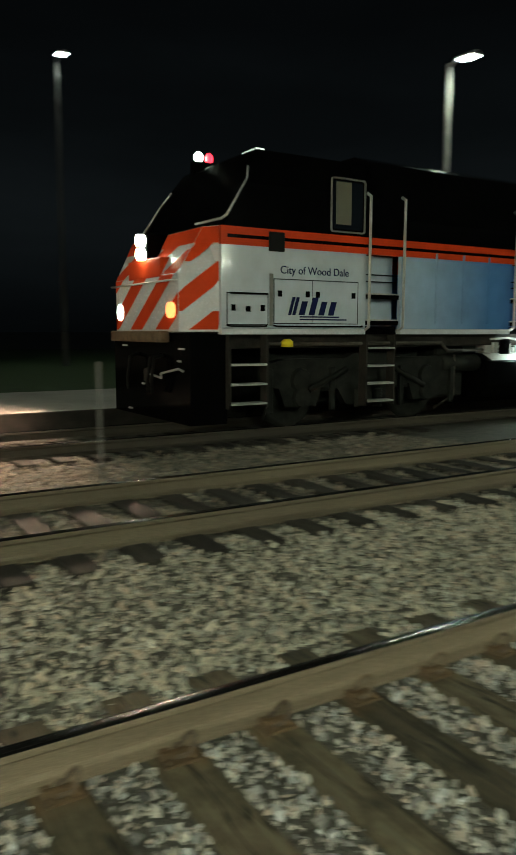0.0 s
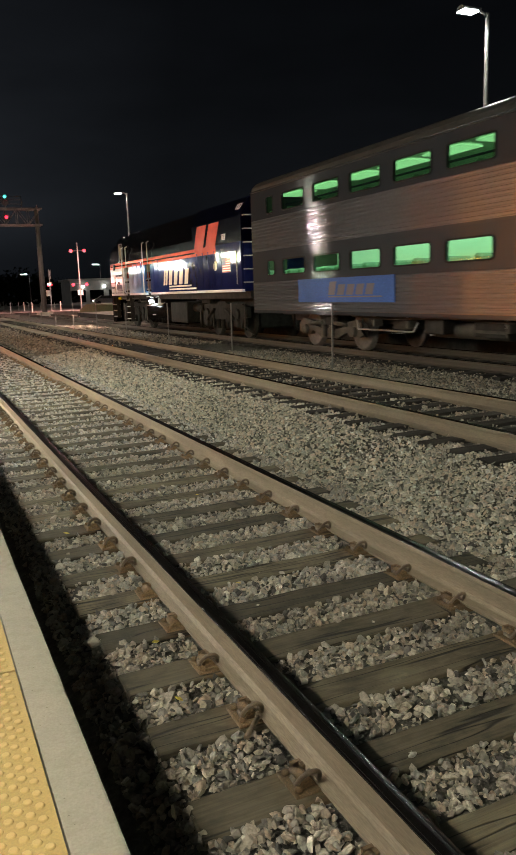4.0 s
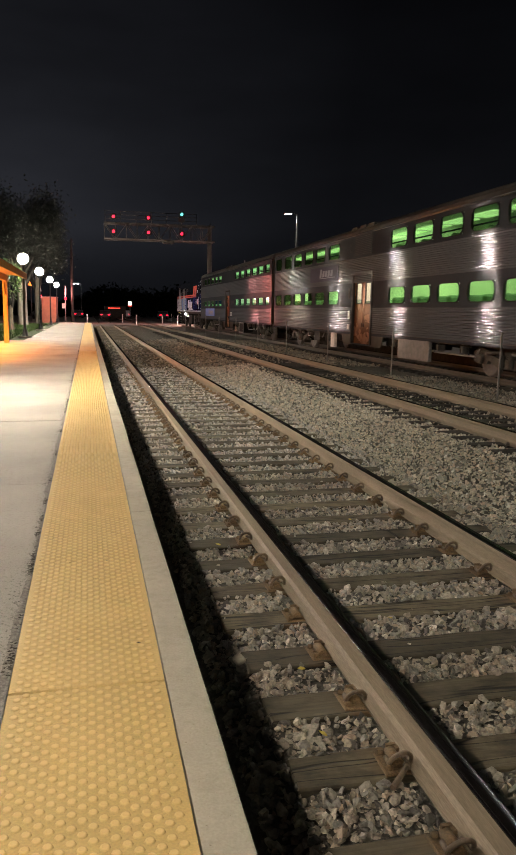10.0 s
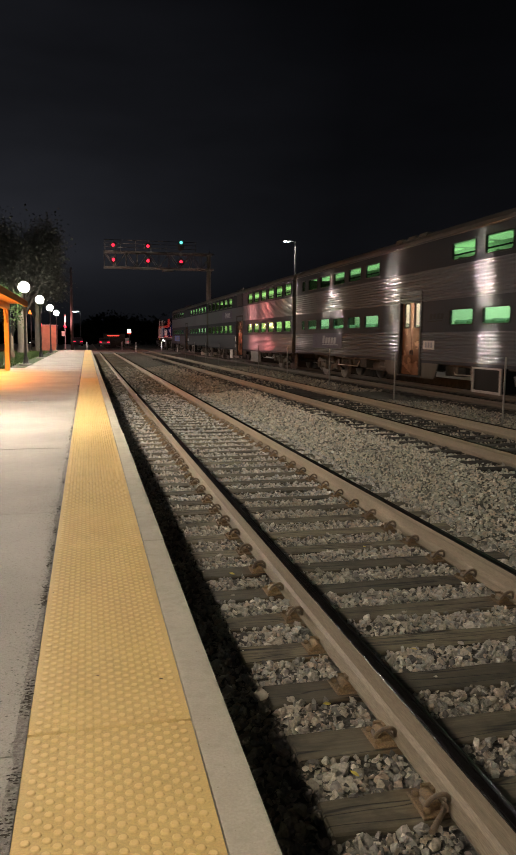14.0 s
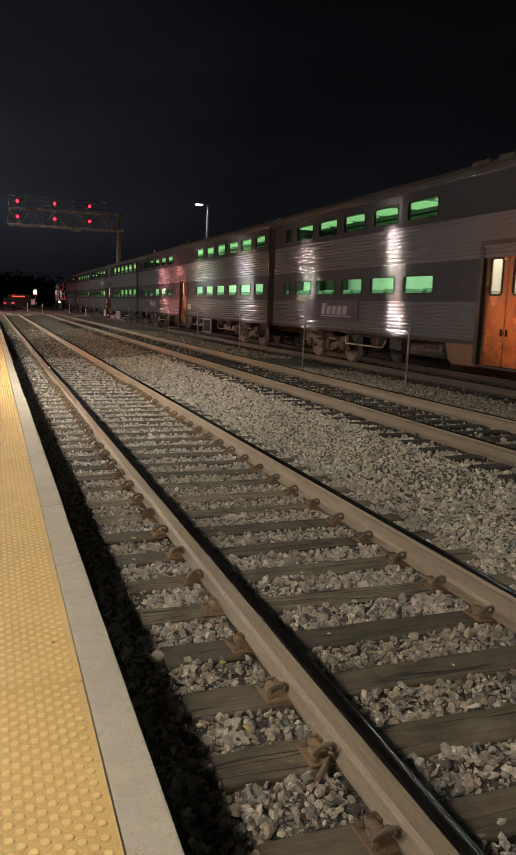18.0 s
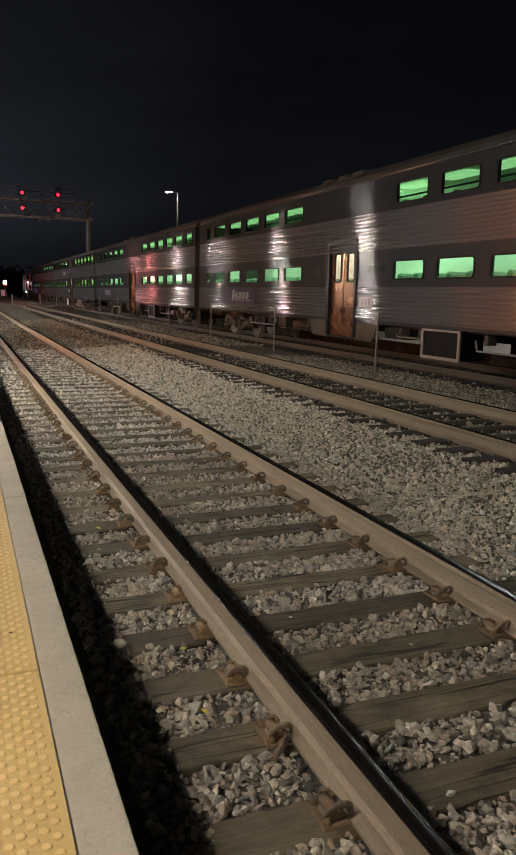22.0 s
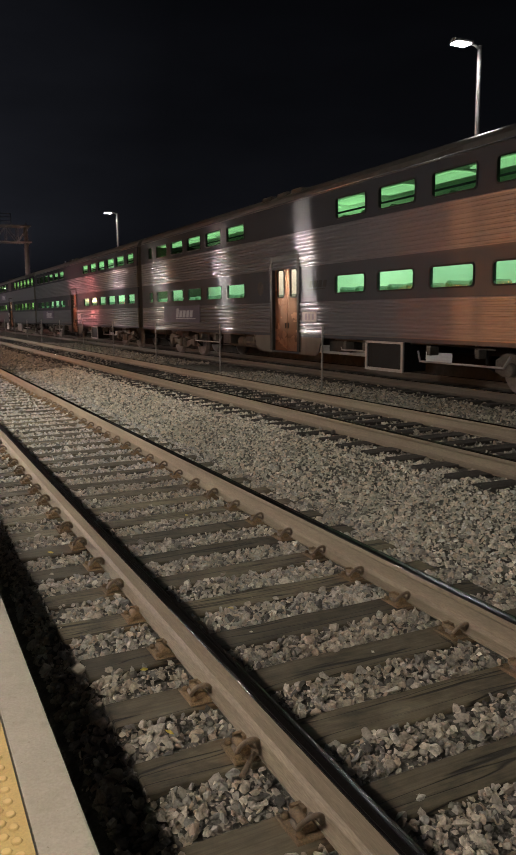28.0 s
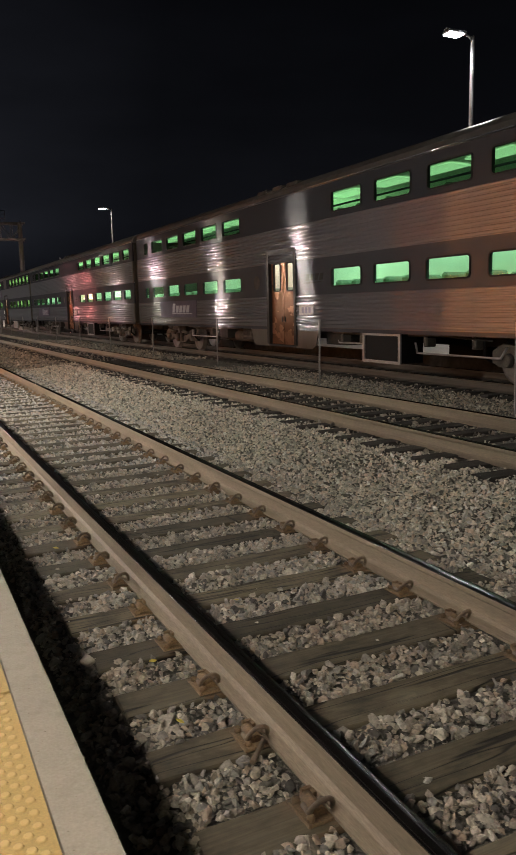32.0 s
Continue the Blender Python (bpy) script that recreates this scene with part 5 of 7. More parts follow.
def passenger_car(bays, style, label):
    """A two-deck gallery car; y runs back from its front coupling (negative), z up from the rail."""
    square = style == "square"
    car = base("passenger_car", pose(0, 0, 0), label, "passenger car", "cars of the train")
    y_end, y_rear = -0.30, -CAR + 0.30
    low, w0, w1 = (0.94, 1.96, 2.35) if square else (0.86, 1.90, 2.40)
    u0, u1 = (3.65, 4.09) if square else (3.62, 4.19)
    d0, d1 = (-13.82, -12.28) if square else (-14.1, -12.2)
    fl_lo, fl_hi = (low + 0.04, 1.77), (2.64, 3.52)
    door_top, sill = 2.86, 0.50
    holes = [(-b, -a) for a, b in bays][::-1]
    t = 0.06
    for s in (-1, 1):
        x_out, x_in = s * HALF, s * (HALF - t)
        main = car
        front_h = [h for h in holes if h[0] > d1]
        rear_h = [h for h in holes if h[1] < d0]
        for seg, hs in (((y_rear, d0), rear_h), ((d1, y_end), front_h)):
            b = bmesh.new()
            band(b, x_in, x_out, hs, 1.77, 2.64, w0, w1, *seg)
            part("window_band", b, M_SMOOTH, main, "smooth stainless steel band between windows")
            b = bmesh.new()
            bm_box(b, min(x_in, x_out), max(x_in, x_out), *seg, low, 1.77)
            part("lower_wall", b, M_SATIN, main)
            b = bmesh.new()
            flutes(b, seg[0] + 0.05, seg[1] - 0.05, *fl_lo, 9 if square else 13, HALF + 0.001, 0.03 if square else 0.014, s)
            part("lower_fluted_panel", b, M_STEEL, main, "dusty horizontally fluted stainless steel side")
            part("belt_rail", box_bm(*sorted((x_out, x_out + s * 0.02)), *seg, low - 0.05, low + 0.03, 0.004), M_SMOOTH, main)
        b = bmesh.new()
        bm_box(b, min(x_in, x_out), max(x_in, x_out), y_rear, y_end, 2.645, 3.52)
        part("upper_wall", b, M_SATIN, main)
        b = bmesh.new()
        flutes(b, y_rear + 0.05, y_end - 0.05, *fl_hi, 10 if square else 15, HALF + 0.001, 0.03 if square else 0.014, s)
        part("upper_fluted_panel", b, M_STEEL, main, "horizontally fluted stainless steel side")
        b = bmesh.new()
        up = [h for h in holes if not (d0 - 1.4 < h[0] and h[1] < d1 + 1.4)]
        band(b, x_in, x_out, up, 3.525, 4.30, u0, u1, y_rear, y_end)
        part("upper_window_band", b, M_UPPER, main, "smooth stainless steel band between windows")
        # windows with rubber gaskets
        rad = 0.07 if square else 0.2
        for zz0, zz1, hs, glass in ((w0, w1, front_h + rear_h, M_GLASS if square else M_GLASS2), (u0, u1, up, M_GLASSUP if square else M_GLASS2UP)):
            for a, c in hs:
                rr = min(rad, (c - a) * 0.4)
                b = bmesh.new()
                ring(b, rounded(a - 0.03, c + 0.03, zz0 - 0.03, zz1 + 0.03, rr + 0.03, 5), rounded(a + 0.004, c - 0.004, zz0 + 0.004, zz1 - 0.004, rr, 5),
                     s * (HALF - 0.02), s * (HALF + 0.016))
                win = part("window", b, M_RUBBER, main, "black rubber window gasket")
                b = bmesh.new()
                bm_plate(b, rounded(a, c, zz0, zz1, rr, 4), s * (HALF - 0.032), s * (HALF - 0.026))
                part("pane", b, glass, win, "green-tinted lit window pane")
        # door in the middle
        dm = (d0 + d1) / 2
        for a, c in ((d0 + 0.06, dm - 0.012), (dm + 0.012, d1 - 0.06)):
            b = bmesh.new()
            band(b, s * (HALF - 0.10), s * (HALF - 0.06), [(a + 0.17, c - 0.17)], sill, door_top + 0.03, 1.92, 2.62, a, c)
            leaf = part("door_leaf", b, M_DOOR, main, "bronze-toned steel sliding door leaf")
            b = bmesh.new()
            ring(b, rounded(a + 0.14, c - 0.14, 1.89, 2.65, 0.09, 4), rounded(a + 0.175, c - 0.175, 1.925, 2.615, 0.06, 4), s * (HALF - 0.08), s * (HALF - 0.045))
            part("door_window_frame", b, M_RUBBER, leaf)
            b = bmesh.new()
            bm_plate(b, rounded(a + 0.17, c - 0.17, 1.92, 2.62, 0.05, 3), s * (HALF - 0.086), s * (HALF - 0.08))
            part("door_pane", b, M_CLEAR, leaf, "clear lit door pane")
            yh = c - 0.07 if a < dm - 0.3 else a + 0.07
            part("pull", box_bm(*sorted((s * (HALF - 0.06), s * (HALF - 0.035))), yh - 0.02, yh + 0.02, 1.1, 1.24, 0.006), M_RUBBER, leaf)
        b = bmesh.new()
        jw, hd = (0.06, 0.12) if square else (0.07, 0.13)
        for a, c in ((d0 - jw, d0 + 0.07), (d1 - 0.07, d1 + jw)):
            bm_box(b, min(s * (HALF - 0.12), s * (HALF + 0.035)), max(s * (HALF - 0.12), s * (HALF + 0.035)), a, c, sill, door_top + 0.06)
        bm_box(b, min(s * (HALF - 0.12), s * (HALF + 0.035)), max(s * (HALF - 0.12), s * (HALF + 0.035)), d0 - jw, d1 + jw, door_top + 0.06, door_top + hd)
        bm_box(b, min(s * (HALF - 0.12), s * (HALF + 0.035)), max(s * (HALF - 0.12), s * (HALF + 0.035)), d0 + 0.07, d1 - 0.07, door_top + 0.032, door_top + 0.06)
        part("door_frame", b, M_TRIM, main, "raised stainless door surround")
        part("door_step", box_bm(*sorted((s * (HALF - 0.25), s * (HALF + 0.01))), d0, d1, sill - 0.05, sill - 0.002, 0.006), M_SMOOTH, main)
        # skirts either side of the steps
        for edge, sl in ((d1, 1.15), (d0, -1.15)):
            b = bmesh.new()
            bm_plate(b, ((edge, low), (edge, sill - 0.06), (edge + sl * 0.72, sill - 0.06), (edge + sl * 0.86, sill + 0.03), (edge + sl, low)), s * (HALF - 0.03), s * (HALF + 0.004))
            part("step_skirt", b, M_SATIN, main, "plain stainless skirt beside the door")
        # plates and posters
        x0, x1 = s * (HALF + 0.034), s * (HALF + 0.05)
        if square:
            part("number_board", box_bm(*sorted((x0, x1)), d0 - 0.95, d0 - 0.25, 1.28, 1.53, 0.005), M_FRAME, main, "small grey plate with worn figures")
            b = bmesh.new()
            for i in range(3):
                bm_box(b, *sorted((x1, x1 + s * 0.003)), d0 - 0.84 + i * 0.17, d0 - 0.73 + i * 0.17, 1.33, 1.48)
            part("figure_bar", b, M_FADED, main)
            b = bmesh.new()
            for i in range(4):
                y = d0 - 0.52 - i * 0.22
                bm_plate(b, ((y, 2.12), (y - 0.15, 2.12), (y - 0.2, 2.28), (y - 0.05, 2.28)), s * (HALF + 0.001), s * (HALF + 0.006))
            bm_plate(b, ((d0 - 0.42, 2.04), (d0 - 1.3, 2.07), (d0 - 1.3, 2.09), (d0 - 0.42, 2.08)), s * (HALF + 0.001), s * (HALF + 0.006))
            part("operator_mark", b, M_RUBBER, main, "dark slanted marks over a swoosh")
            b = bmesh.new()
            bm_plate(b, [(d1 + 0.72 + 0.19 * math.cos(radians(i * 18)), 2.18 + 0.19 * math.sin(radians(i * 18))) for i in range(20)], s * (HALF + 0.001), s * (HALF + 0.006))
            part("round_emblem", b, M_UNDER, main, "dark round emblem")
        else:
            b = bmesh.new()
            for i in range(12):
                z = 3.62 + i * 0.06
                bm_box(b, *sorted((s * (HALF + 0.013), s * (HALF + 0.03))), d0 + 0.16, d1 - 0.16, z, z + 0.012)
            part("louver_backing", box_bm(*sorted((s * (HALF + 0.001), s * (HALF + 0.012))), d0 + 0.1, d1 - 0.1, 3.58, 4.36), M_MESH, main)
            part("louver", b, M_UNDER, main, "dark ventilation louver above the door")
            for yy, zz in ((d1 + 0.34, 4.02), (d1 + 0.34, 3.8)):
                b = bmesh.new()
                bm_plate(b, [(yy + 0.05 * math.cos(radians(i * 30)), zz + 0.05 * math.sin(radians(i * 30))) for i in range(12)], s * (HALF + 0.001), s * (HALF + 0.012))
                part("round_vent", b, M_RUBBER, main, "small dark round vent")
            for i in range(2):
                part("figure_bar", box_bm(*sorted((s * (HALF + 0.001), s * (HALF + 0.006))), d1 + 0.48 + i * 0.16, d1 + 0.58 + i * 0.16, 2.16, 2.38), M_RUBBER, main)
            for q, (ya_, yb_, za_, zb_, mt) in enumerate(((0.2, 0.36, 2.1, 2.46, M_UNDER), (0.22, 0.36, 1.36, 1.66, M_WHITEPLASTIC), (0.2, 0.42, 0.98, 1.16, M_FRAME))):
                part("equipment_cover", box_bm(*sorted((s * (HALF + 0.02), s * (HALF + 0.05))), d1 + ya_, d1 + yb_, za_, zb_, 0.008), mt, main, ("dark access hatch", "small white fixture", "grey plate")[q])
            part("equipment_panel", box_bm(*sorted((s * (HALF - 0.14), s * (HALF - 0.02))), -18.6, -16.4, 0.22, 0.86, 0.02), M_DULLPOST, main, "dusty equipment cover under the floor")
            part("equipment_panel", box_bm(*sorted((s * (HALF - 0.14), s * (HALF - 0.02))), -10.15, -9.7, 0.24, 0.8, 0.02), M_WHITEPLASTIC, main, "pale equipment cover under the floor")
    # roof
    prof = [(-HALF - 0.01, 4.30)]
    for i in range(13):
        a = radians(180 - 15 * i)
        prof.append(((HALF - 0.02) * math.copysign(abs(math.cos(a)) ** 0.75, math.cos(a)), 4.30 + 0.47 * math.sin(a) ** 0.8))
    prof.append((HALF + 0.01, 4.30))
    prof += [(HALF - 0.1, 4.27), (-HALF + 0.1, 4.27)]
    b = bmesh.new()
    bm_prism(b, prof, y_rear, y_end)
    part("roof", b, M_CARROOF, car, "dull curved steel roof")
    for s in (-1, 1):
        b = bmesh.new()
        bm_prism(b, [(s * (HALF + 0.012) + 0.016 * math.cos(radians(45 * i)), 4.33 + 0.016 * math.sin(radians(45 * i))) for i in range(8)], y_rear, y_end)
        for f in b.faces:
            f.smooth = len(f.verts) == 4
        part("gutter", b, M_STEEL, car, "thin bright gutter along the roof's edge")
    for y in (-11.7, -12.6, -13.4):
        part("roof_vent", box_bm(-1.42, -1.0, y - 0.28, y + 0.28, 4.5, 4.66, 0.03), M_UNDER, car)
    # ends and diaphragms
    for y, s in ((y_end, 1), (y_rear, -1)):
        b = bmesh.new()
        for x0, x1 in ((-HALF + 0.061, -0.45), (0.45, HALF - 0.061)):
            bm_box(b, x0, x1, y - 0.05, y + 0.05, low, 4.27)
        bm_box(b, -0.45, 0.45, y - 0.05, y + 0.05, 3.25, 4.27)
        part("end_wall", b, M_SATIN, car)
        b = bmesh.new()
        for x0, x1 in ((-0.75, -0.5), (0.5, 0.75)):
            bm_box(b, x0, x1, *sorted((y + s * 0.055, y + s * 0.27)), 1.0, 3.5)
        bm_box(b, -0.75, 0.75, *sorted((y + s * 0.055, y + s * 0.27)), 3.5, 3.7)
        part("diaphragm", b, M_RUBBER, car, "black rubber gangway bellows")
        b = bmesh.new()
        bm_box(b, -0.12, 0.12, *sorted((y - s * 0.3, y + s * 0.24)), 0.72, 0.95)
        part("coupler", bevelled(b, 0.03), M_UNDER, car)
    # floor, ceiling, galleries and lights inside
    part("floor", box_bm(-HALF + 0.065, HALF - 0.065, y_rear + 0.06, y_end - 0.06, low + 0.01, 1.12), M_UNDER, car)
    part("gallery_floor", box_bm(-HALF + 0.065, -0.55, y_rear + 0.06, y_end - 0.06, 3.18, 3.24), M_CABIN, car)
    part("gallery_floor", box_bm(0.55, HALF - 0.065, y_rear + 0.06, y_end - 0.06, 3.18, 3.24), M_CABIN, car)
    part("inner_wall", box_bm(1.30, 1.36, y_rear + 0.06, y_end - 0.06, 1.125, 3.175), M_CABIN, car)
    part("inner_wall", box_bm(1.30, 1.36, y_rear + 0.06, y_end - 0.06, 3.245, 4.265), M_CABIN, car)
    for x0, x1 in ((-1.4, -0.6), (0.6, 1.25)):
        part("ceiling_light", box_bm(x0, x1, y_rear + 0.4, y_end - 0.4, 3.15, 3.172), M_TUBE, car, "glowing lower ceiling panel")
    part("upper_ceiling", box_bm(-1.45, 1.25, y_rear + 0.1, y_end - 0.1, 4.24, 4.262), M_CABIN, car)
    tube_me = mesh_of("light_tube", box_bm(-0.3, 0.26, -0.62, 0.62, 0, 0.03, 0.008), M_TUBE2)
    for q in range(15):
        ob = new("light_tube", tube_me)
        ob.location, ob.parent = (-0.55, y_end - 1.1 - q * 1.68, 4.19), car
    part("vestibule_light", box_bm(-1.35, 1.25, d0 + 0.1, d1 - 0.1, 2.9, 2.94), M_TUBE, car, "glowing vestibule ceiling panel")
    b = bmesh.new()
    for z in (3.75, 4.0):
        bm_tube(b, (-0.56, y_rear + 0.3, z), (-0.56, y_end - 0.3, z), 0.025, n=6)
    part("gallery_rail", b, M_SMOOTH, car)
    seat_lo = mesh_of("seat", box_bm(-0.48, 0.48, -0.09, 0.09, 0, 0.98, 0.05), M_SEAT)
    seat_up = mesh_of("seat", box_bm(-0.22, 0.22, -0.07, 0.07, 0, 0.52, 0.05), M_SEAT)
    for i in range(26):
        y = -1.2 - i * 0.95
        if abs(y + 13.05) < 1.6:
            continue
        for x, me, z in ((-0.95, seat_lo, 1.12), (0.78, seat_lo, 1.12), (-1.15, seat_up, 3.24)):
            ob = new("seat", me)
            ob.location, ob.rotation_euler, ob.parent = (x, y, z), (0.16 if i % 2 else -0.16, 0, 0), car
    # below the floor
    part("centre_sill", box_bm(-0.3, 0.3, y_rear, y_end, 0.62, low), M_UNDER, car)
    for yc in (-3.95, -22.05):
        truck(car, yc, 2.44, 0.46)
    rnd = random.Random(9 if square else 17)
    if square:
        for s in (-1, 1):
            grille = part("cooling_unit", box_bm(*sorted((s * 0.9, s * (HALF - 0.06))), -18.17, -16.83, 0.27, 0.88, 0.02), M_MESH, car, "cooling unit with a dark mesh grille")
            b = bmesh.new()
            ring(b, rounded(-18.19, -16.81, 0.25, 0.9, 0.03, 2), rounded(-18.12, -16.88, 0.31, 0.84, 0.02, 2), s * (HALF - 0.07), s * (HALF - 0.03))
            part("grille_frame", b, M_FRAME, grille, "pale steel frame")
    for i in range(9):
        y = -7.2 - i * 1.35
        if abs(y + 13.05) < 1.9 or (square and abs(y + 17.5) < 1.0):
            continue
        w, h = rnd.uniform(0.3, 0.55), rnd.uniform(0.25, 0.5)
        for s in (-1, 1):
            part("underfloor_box", box_bm(*sorted((s * 0.75, s * rnd.uniform(1.05, 1.35))), y - w, y + w, low - 0.02 - h, low - 0.02, 0.02), M_UNDER, car)
    for s in (-1, 1):
        for ys in ((-5.4, -7, -9, -10.8), (-15.2, -17, -19, -20.6)):
            b = bmesh.new()
            bm_path(b, [(s * 1.3, y, low - 0.07 - (0.05 if i % 2 else 0)) for i, y in enumerate(ys)], 0.025, 6)
            part("air_pipe", b, M_TRUCK, car)
        b = bmesh.new()
        bm_tube(b, (s * 0.9, -8.2, 0.62), (s * 0.9, -10.4, 0.62), 0.17, n=12)
        part("air_tank", b, M_TRUCK, car)
        for i in range(7):
            y = (-6.3, -7.6, -10.6, -15.6, -16.4, -18.7, -20.1)[i]
            part("pipe_hanger", box_bm(*sorted((s * 1.24, s * 1.3)), y - 0.025, y + 0.025, low - 0.22, low - 0.01, 0.004), M_FRAME, car)
            part("valve", box_bm(*sorted((s * 1.16, s * 1.4)), y - 0.2, y - 0.08, low - 0.3, low - 0.12, 0.02), M_TRUCK, car)
        for z_, ys in ((0.62, (-15.3, -16.75)), (0.5, (-18.3, -20.9)), (0.56, (-5.5, -7.9))):
            b = bmesh.new()
            bm_path(b, ((s * 1.22, ys[0], z_ + 0.2), (s * 1.26, ys[0] - 0.12, z_), (s * 1.26, ys[1] + 0.12, z_), (s * 1.22, ys[1], z_ + 0.2)), 0.022, 6)
            part("conduit", b, M_FRAME, car)
        for yc in (-3.95, -22.05):
            for q in (-1.75, 1.75):
                b = bmesh.new()
                bm_path(b, ((s * 1.2, yc + q, low), (s * 1.2, yc + q, 0.5), (s * 1.0, yc + q * 0.92, 0.36)), 0.03, 6)
                part("brake_hose", b, M_RUBBER, car)
    return car


def banner(car, mat, y0, y1, z0, z1, name, label, slant=True):
    """A flat panel on the near side with plain slanted bars for its lettering."""
    ob = part(name, box_bm(-HALF - 0.052, -HALF - 0.036, y0, y1, z0, z1), mat, car, label)
    b = bmesh.new()
    h = z1 - z0
    ya = y1 - (y1 - y0) * 0.36
    w = (y1 - y0) * 0.07
    for i in range(5):
        y = ya - i * w * 1.35
        bm_plate(b, ((y, z0 + h * 0.3), (y - w, z0 + h * 0.3), (y - w - h * 0.15, z0 + h * (0.85 if i == 0 else 0.72)), (y - h * 0.15, z0 + h * (0.85 if i == 0 else 0.72))),
                 -HALF - 0.058, -HALF - 0.052)
    bm_box(b, -HALF - 0.058, -HALF - 0.052, ya - w * 7.6, ya, z0 + h * 0.2, z0 + h * 0.25)
    part("lettering_bar", b, M_FADED, ob, "white slanted lettering bars")
    return ob


car_a = passenger_car(BUDD, "square", "fluted stainless steel two-deck passenger car with green-lit windows")
car_c = copy_thing(car_a, pose(0, 0, 0))
car_d = copy_thing(car_a, pose(0, 0, 0))
banner(car_a, M_LOGOBLUE, -7.6, -3.25, 1.2, 1.78, "operator_banner", "blue banner on the car's side")
banner(car_c, M_LOGOGREY, -6.95, -3.2, 1.2, 1.78, "operator_banner", "grey-violet banner on the car's side")
banner(car_d, M_LOGOGREY, -6.95, -3.2, 1.2, 1.78, "operator_banner", "grey-violet banner on the car's side")
car_b = passenger_car(ROUND, "round", "finely ribbed stainless two-deck car with rounded green-lit windows")
banner(car_b, M_LOGOGREY, -10.6, -6.9, 2.82, 3.4, "operator_banner", "grey-violet banner on the car's side")


def text_mesh(name, words, size, mat, parent, place, rot, label="", depth=0.004):
    cu = bpy.data.curves.new(name, "FONT")
    cu.body, cu.size, cu.extrude, cu.align_x, cu.align_y = words, size, depth, "CENTER", "CENTER"
    tmp = bpy.data.objects.new(name, cu)
    scene.collection.objects.link(tmp)
    me = bpy.data.meshes.new_from_object(tmp.evaluated_get(bpy.context.evaluated_depsgraph_get()))
    bpy.data.objects.remove(tmp)
    bpy.data.curves.remove(cu)
    me.materials.clear()
    me.materials.append(mat.m)
    ob = new(name, me)
    ob.matrix_basis = pose(*place, *rot)
    ob.parent = parent
    return tagged(ob, label)


